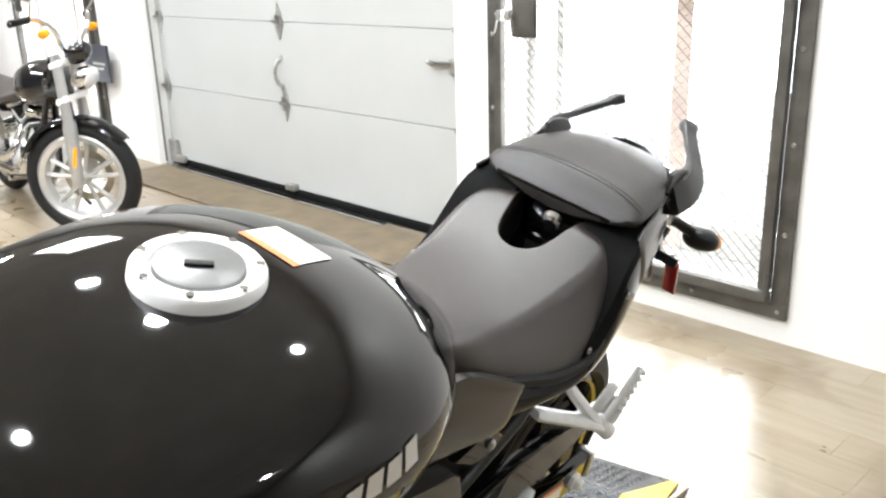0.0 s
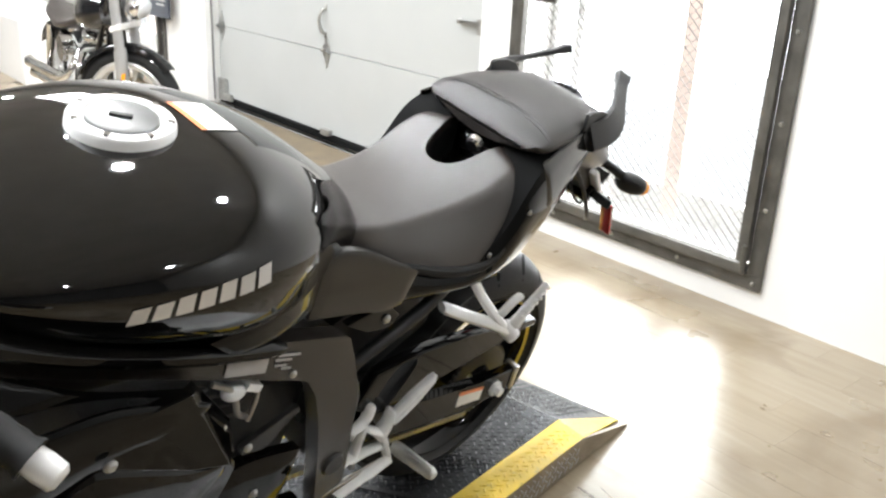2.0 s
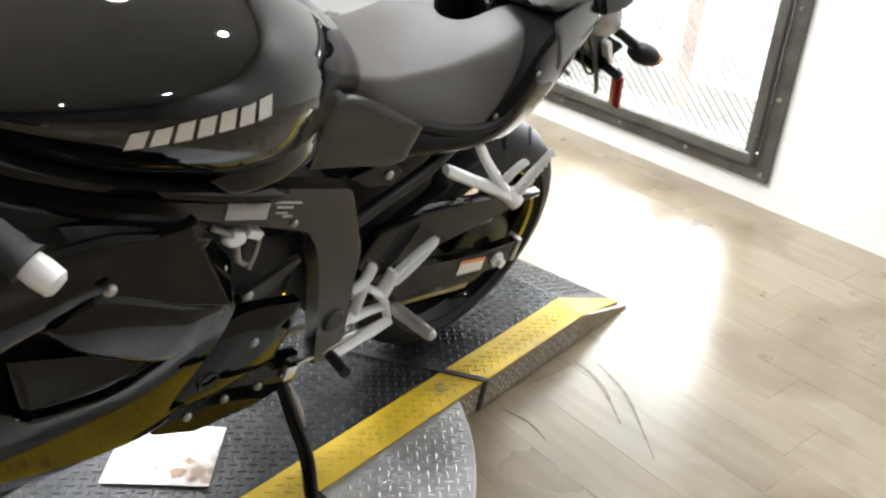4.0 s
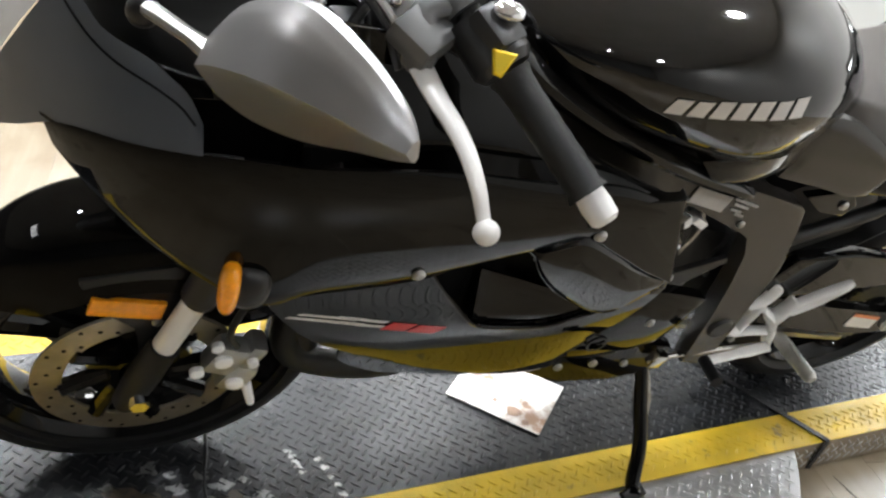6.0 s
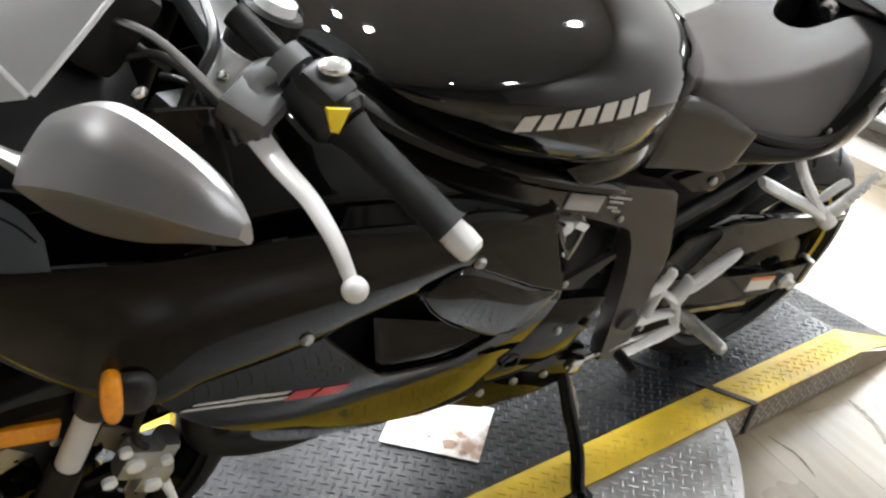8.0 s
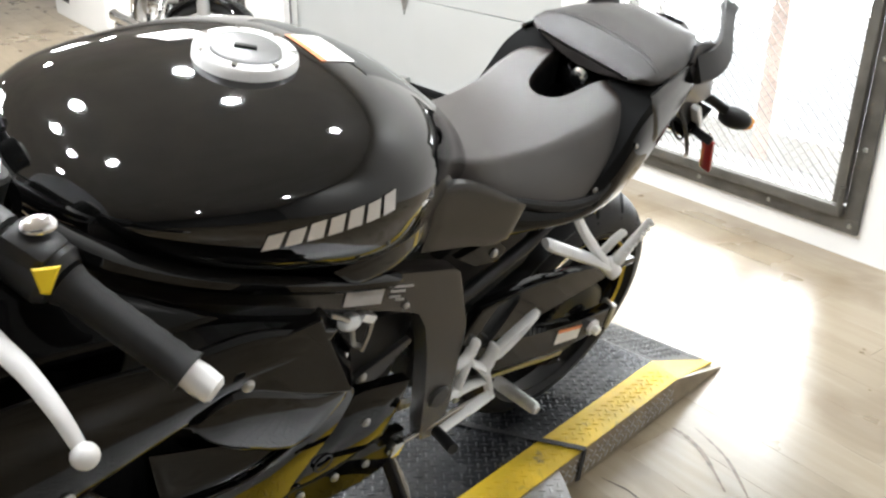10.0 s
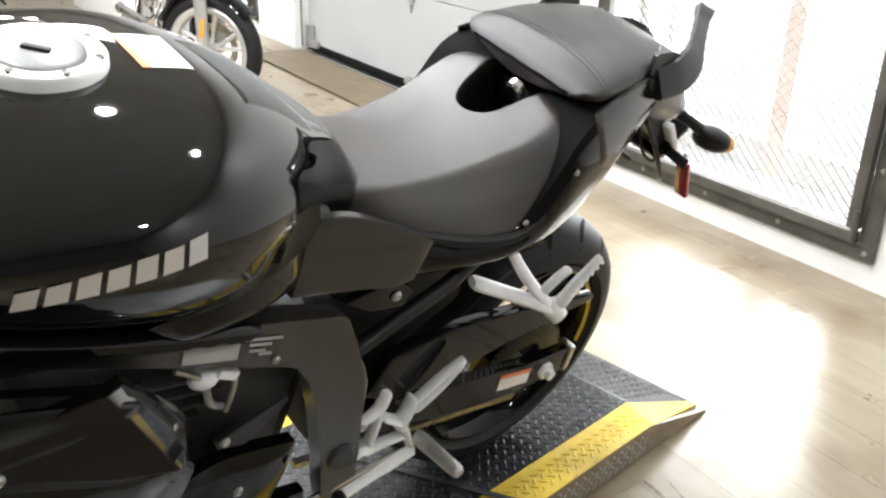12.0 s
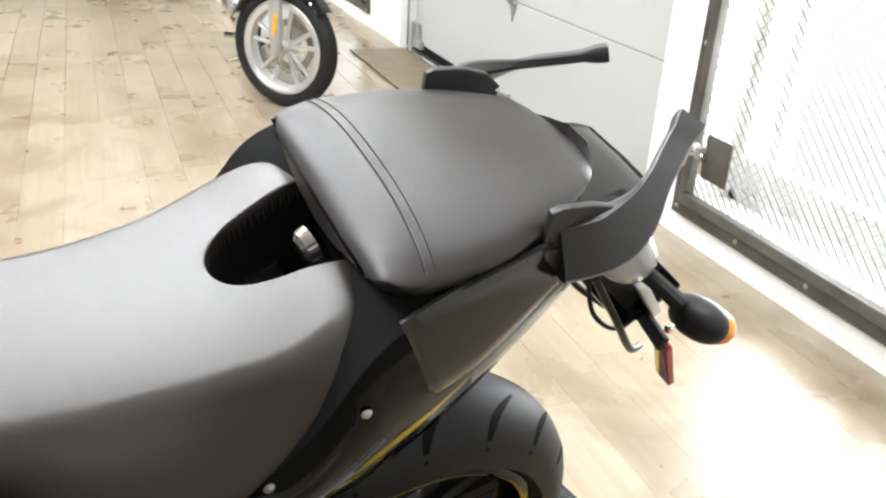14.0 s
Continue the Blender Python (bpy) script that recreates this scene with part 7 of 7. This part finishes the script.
for s0, s1 in ((inn + 0.0008, PL_NEAR), (fin - 0.0008, PL_FAR)):
    bm = plate(B(), [(PL_FRONT, s0), (PL_CREST, s0 - (0.01 if s0 > 0 else 0)), (PL_CREST - 0.03, s1), (PL_FRONT, s1)], [Z + 0.0005] * 4, 0.012)
    part("edge_band", bm, M_YELLOW, lift, "yellow painted edge band")
    e = -0.03 if s1 > 0 else 0.03
    bm = plate(B(), [(PL_CREST + 0.0008, s0 - (0.01 if s0 > 0 else 0)), (PL_FOOT, s0 + (0.035 if s0 > 0 else -0.035)), (PL_FOOT, s1 + e), (PL_CREST - 0.029, s1)], [Z, 0.006, 0.006, Z], 0.006)
    part("ramp_band", bm, M_YELLOW, lift, "yellow painted ramp edge")
    bm = B()
    a = [bm.verts.new(plat(q, s1 + (0.0006 if s1 > 0 else -0.0006), zz)) for q, zz in ((PL_FRONT, 0.001), (PL_FRONT, Z - 0.002), (PL_CREST - 0.03, Z - 0.002), (PL_FOOT, 0.004))]
    sh = -0.012 if s1 > 0 else 0.012
    b = [bm.verts.new(v.co + Vector((pc * sh, ps * sh, 0))) for v in a]
    bm.faces.new(a)
    bm.faces.new(b[::-1])
    ring_faces(bm, a, b)
    part("side_skirt", bm, M_TREAD_SIDE, lift, "worn tread-plate side skirt")
bm = plate(B(), [(PL_FRONT - 0.25, fin), (PL_FRONT - 0.25, inn), (PL_FRONT - 0.001, inn), (PL_FRONT - 0.001, fin)], [0.006, 0.006, Z, Z], 0.006)
part("front_ramp", bm, M_TREAD, lift)


def ramp_z(a, n):
    return Z - (a - PL_CREST) / (PL_FOOT - PL_CREST) * (Z - 0.006)


tread_part("deck_tread", tread_bars(lambda a, n: PL_FRONT + 0.01 < a < PL_CREST - 0.012 and fin + 0.012 < n < inn - 0.012, Z), M_TREAD_BAR, lift)
tread_part("band_tread", tread_bars(lambda a, n: PL_FRONT + 0.01 < a < PL_CREST - 0.03 and (inn + 0.012 < n < PL_NEAR - 0.012 or PL_FAR + 0.012 < n < fin - 0.012), Z + 0.0005), M_YELLOW, lift)
tread_part("ramp_tread", tread_bars(lambda a, n: PL_CREST + 0.015 < a < PL_FOOT - 0.015 and fin < n < inn - 0.01, Z, zf=ramp_z), M_TREAD_BAR, lift)


def skirt_tread():
    verts, faces = tread_bars(lambda a, n: 0.012 < n < Z - 0.014 and PL_FRONT + 0.01 < a < PL_CREST - 0.05, 0, n0=0.0, n1=0.09)
    out = []
    for v in verts:
        a, n = -ps * v.x + pc * v.y, pc * v.x + ps * v.y
        out.append(plat(a, PL_NEAR + 0.0006 + v.z, n))
    return out, faces


tread_part("skirt_tread", skirt_tread(), M_TREAD_RAW, lift)

# round bare tread-plate turntable disc beside and under the platform
DISC_C, DISC_R, DISC_Z = Vector((-0.40, 0.52, 0)), 0.880, 0.074
turntable = root("turntable_disc", Matrix(), "round bare-steel tread-plate turntable set level with the platform", "turntable")
bm = B()
lathe(bm, [(0.0, 0.0), (DISC_R - 0.004, 0.0), (DISC_R, DISC_Z - 0.004), (DISC_R - 0.003, DISC_Z), (0.0, DISC_Z)], seg=96)
bmesh.ops.transform(bm, matrix=Matrix.Translation(DISC_C + Vector((0, 0, 0.0005))) @ Matrix.Rotation(radians(90), 4, "X"), verts=bm.verts)
part("disc", bm, M_TREAD_RAW, turntable)


def on_disc(a, n):
    p = plat(a, n)
    return n > PL_NEAR + 0.005 and (p - DISC_C).length < DISC_R - 0.015


tread_part("disc_tread", tread_bars(on_disc, DISC_Z + 0.0006, n1=0.9, a0=-1.0), M_TREAD_RAW, turntable)

# tie-down strap over the platform's edge
strap = root("tie_down_strap", Matrix(), "thin black strap drawn over the platform edge", "strap")
sa = 1.395
bm = B()
for q, (p, c) in enumerate([((-0.15, 0.0045), (PL_NEAR + 0.006, 0.0045))]):
    top = [plat(sa - 0.16 * (PL_NEAR - n) / 0.34, n, Z + 0.0045) for n in (-0.15, 0.0, 0.1, PL_NEAR + 0.0055)]
    side = [plat(sa, PL_NEAR + 0.0055, Z + 0.0045), plat(sa - 0.02, PL_NEAR + 0.006, 0.01)]
    for line in (top, side):
        for u, v in zip(line, line[1:]):
            d = (v - u).normalized()
            w = plat(1, 0) - plat(0, 0)
            w = (w - d * w.dot(d)).normalized() * 0.0075
            t = d.cross(w).normalized() * 0.0012
            loft(bm, [[u + w + t, u - w + t, u - w - t, u + w - t], [v + w + t, v - w + t, v - w - t, v + w - t]])
part("webbing", bm, M_STRAP, strap)

# a cord lying over the deck before the front wheel
rope = root("lashing_rope", Matrix(), "thin black rope lying across the platform deck", "rope")
part("strand", tube(B(), curve_pts([(-0.118, 0.131, Z + 0.006), (-0.06, 0.133, Z + 0.0055), (0.01, 0.130, Z + 0.0055), (0.075, 0.137, Z + 0.0055), (0.158, 0.149, Z + 0.006)], 6), 0.0026, 8), M_STRAP, rope)


def deck_patch(rng, x, y, size, material):
    """A flat patch with a ragged outline, laid on the deck."""
    bm = B()
    n = 14
    ring = []
    for k in range(n):
        a = math.tau * k / n
        r = size * (0.45 + 0.75 * rng.random())
        ring.append(bm.verts.new((x + r * math.cos(a), y + 1.3 * r * math.sin(a), Z + 0.0011)))
    bm.faces.new(ring)
    return part("deck_patch", bm, material, lift, "ragged mark painted on the deck")


# pale marks: worn paint, and bright deck reflections put into the colour
M_DECK_PALE = mat("pale_scuff_reflection", (0.24, 0.24, 0.235), 0.30, 0.7, vary=0.35, vary_scale=60, bump=0.3, bump_scale=300, dirt=((0.05, 0.045, 0.04), 45, 0.52))
M_GRIME = mat("brown_grime", (0.045, 0.034, 0.024), 0.5, vary=0.4, vary_scale=40, bump=0.3, bump_scale=300)
rng = random.Random(11)
for x, y, q in ((0.05, 0.02, 0.045), (0.06, 0.10, 0.040), (0.075, -0.07, 0.035), (0.055, 0.17, 0.030)):
    deck_patch(rng, x, y, q, M_GRIME)
for x, y, q in ((-0.025, 0.040, 0.017), (0.017, 0.092, 0.016), (-0.009, 0.122, 0.013), (0.014, 0.157, 0.016), (0.049, 0.212, 0.018), (0.015, -0.017, 0.012), (0.046, 0.143, 0.010), (0.035, 0.225, 0.011), (-0.012, 0.075, 0.008), (0.075, -0.096, 0.012), (0.002, 0.19, 0.009)):
    deck_patch(rng, x, y, q, M_DECK_PALE)
for (x0, y0), (x1, y1) in (((-0.06, 0.270), (-0.012, 0.292)), ((-0.040, 0.322), (0.040, 0.356))):
    for k in range(5):
        deck_patch(rng, x0 + (x1 - x0) * k / 4, y0 + (y1 - y0) * k / 4, 0.0065, M_DECK_PALE)

# a white card under the engine, stained with drips
card = root("drip_card", Matrix(), "square white card with brown drip stains lying on the tread plate", "card")
bm = B()
corn = [(-0.205, 0.592), (-0.085, 0.752), (-0.222, 0.855), (-0.342, 0.695)]
a = [bm.verts.new((x, y, Z + 0.0045)) for x, y in corn]
b = [bm.verts.new((x, y, Z + 0.0060)) for x, y in corn]
bm.faces.new(a[::-1])
bm.faces.new(b)
ring_faces(bm, a, b)
part("sheet", bm, M_PAPER, card)
M_STAIN = mat("dried_drip", (0.30, 0.19, 0.13), 0.4, vary=0.4, vary_scale=50)
for x, y, q in ((-0.150, 0.720, 0.016), (-0.120, 0.735, 0.010), (-0.172, 0.752, 0.008), (-0.185, 0.690, 0.006)):
    bm = B()
    bm.faces.new([bm.verts.new((x + q * (0.6 + 0.6 * rng.random()) * math.cos(math.tau * k / 12), y + q * (0.6 + 0.6 * rng.random()) * math.sin(math.tau * k / 12), Z + 0.0064)) for k in range(12)])
    part("drip_stain", bm, M_STAIN, card, "dried brown drip stain")

# ---------------------------------------------------------------- floor of planks, last of the setting
floor = root("floor", Matrix(), "light oak plank floor, worn and glossy", "floor", kind="structure")
PW, PLN = 0.152, 1.22
bm = B()
box(bm, (0, 0, -0.004), (PLN - 0.0006, PW - 0.0005, 0.008))
for v in bm.verts:
    if v.co.z > -0.001:
        v.co.x *= 1 - 0.0002
        v.co.y *= 1 - 0.0008
me_plank = bpy.data.meshes.new("floor_plank")
bm.to_mesh(me_plank)
bm.free()
me_plank.materials.append(M_PLANK)
rng = random.Random(4)
far_v, far_f = [], []
row = 0
y = WALL_Y - PW / 2
while y > Y0:
    x = X0 - rng.random() * PLN
    while x < X1:
        cx = x + PLN / 2
        if -3.4 < cx < 2.6 and y > -1.9:
            ob = new("floor_plank", me_plank)
            ob.location = (cx, y, 0.0)
            ob.parent = floor
        else:
            k = len(far_v)
            for dx, dy, dz in ((-0.608, -0.075, 0), (0.608, -0.075, 0), (0.608, 0.075, 0), (-0.608, 0.075, 0), (-0.609, -0.0757, -0.008), (0.609, -0.0757, -0.008), (0.609, 0.0757, -0.008), (-0.609, 0.0757, -0.008)):
                far_v.append((cx + dx, y + dy, dz))
            far_f += [(k, k + 1, k + 2, k + 3)] + [(k + q, k + 4 + q, k + 4 + (q + 1) % 4, k + (q + 1) % 4) for q in range(4)]
        x += PLN
    y -= PW
    row += 1
me = bpy.data.meshes.new("far_planks")
me.from_pydata(far_v, [], far_f)
me.materials.append(M_PLANK_FAR)
ob = new("far_planks", me)
ob.parent = floor
tagged(ob, "light oak floor planks farther off", kind="stuff")
bm = B()
box(bm, ((X0 + X1) / 2, (Y0 + WALL_Y) / 2 + 0.2, -0.014), (X1 - X0, WALL_Y - Y0 + 0.4, 0.01))
part("floor_base", bm, mat("dark_joint", (0.20, 0.165, 0.12), 0.7), floor)

# worn marks on the floor beside the platform
M_SCUFF = mat("floor_scuff", (0.16, 0.12, 0.085), 0.35, vary=0.4, vary_scale=60)
M_CRACK = mat("floor_crack", (0.05, 0.038, 0.028), 0.6, vary=0.3, vary_scale=60)
for line, wd, m_ in (([(-0.034, 1.452), (0.003, 1.461), (0.03, 1.468), (0.066, 1.466), (0.107, 1.455)], 0.0025, M_CRACK),
                     ([(-0.075, 1.738), (-0.022, 1.737), (0.049, 1.712), (0.161, 1.644)], 0.006, M_SCUFF),
                     ([(-0.039, 1.785), (0.064, 1.756), (0.136, 1.716), (0.286, 1.612)], 0.004, M_SCUFF)):
    pts = curve_pts([(x, y, 0.0012) for x, y in line], 8)
    bm = B()
    rows = []
    wob = random.Random(len(pts))
    for k, p in enumerate(pts):
        d = pts[min(k + 1, len(pts) - 1)] - pts[max(k - 1, 0)]
        s_ = Vector((-d.y, d.x, 0)).normalized() * wd * (0.25 + 0.75 * math.sin(math.pi * k / (len(pts) - 1))) * (0.6 + 0.8 * wob.random())
        rows.append([bm.verts.new(p + s_), bm.verts.new(p - s_)])
    for a, b in zip(rows, rows[1:]):
        bm.faces.new((a[0], a[1], b[1], b[0]))
    part("scuff_mark", bm, m_, floor, "dark worn mark in the floor")
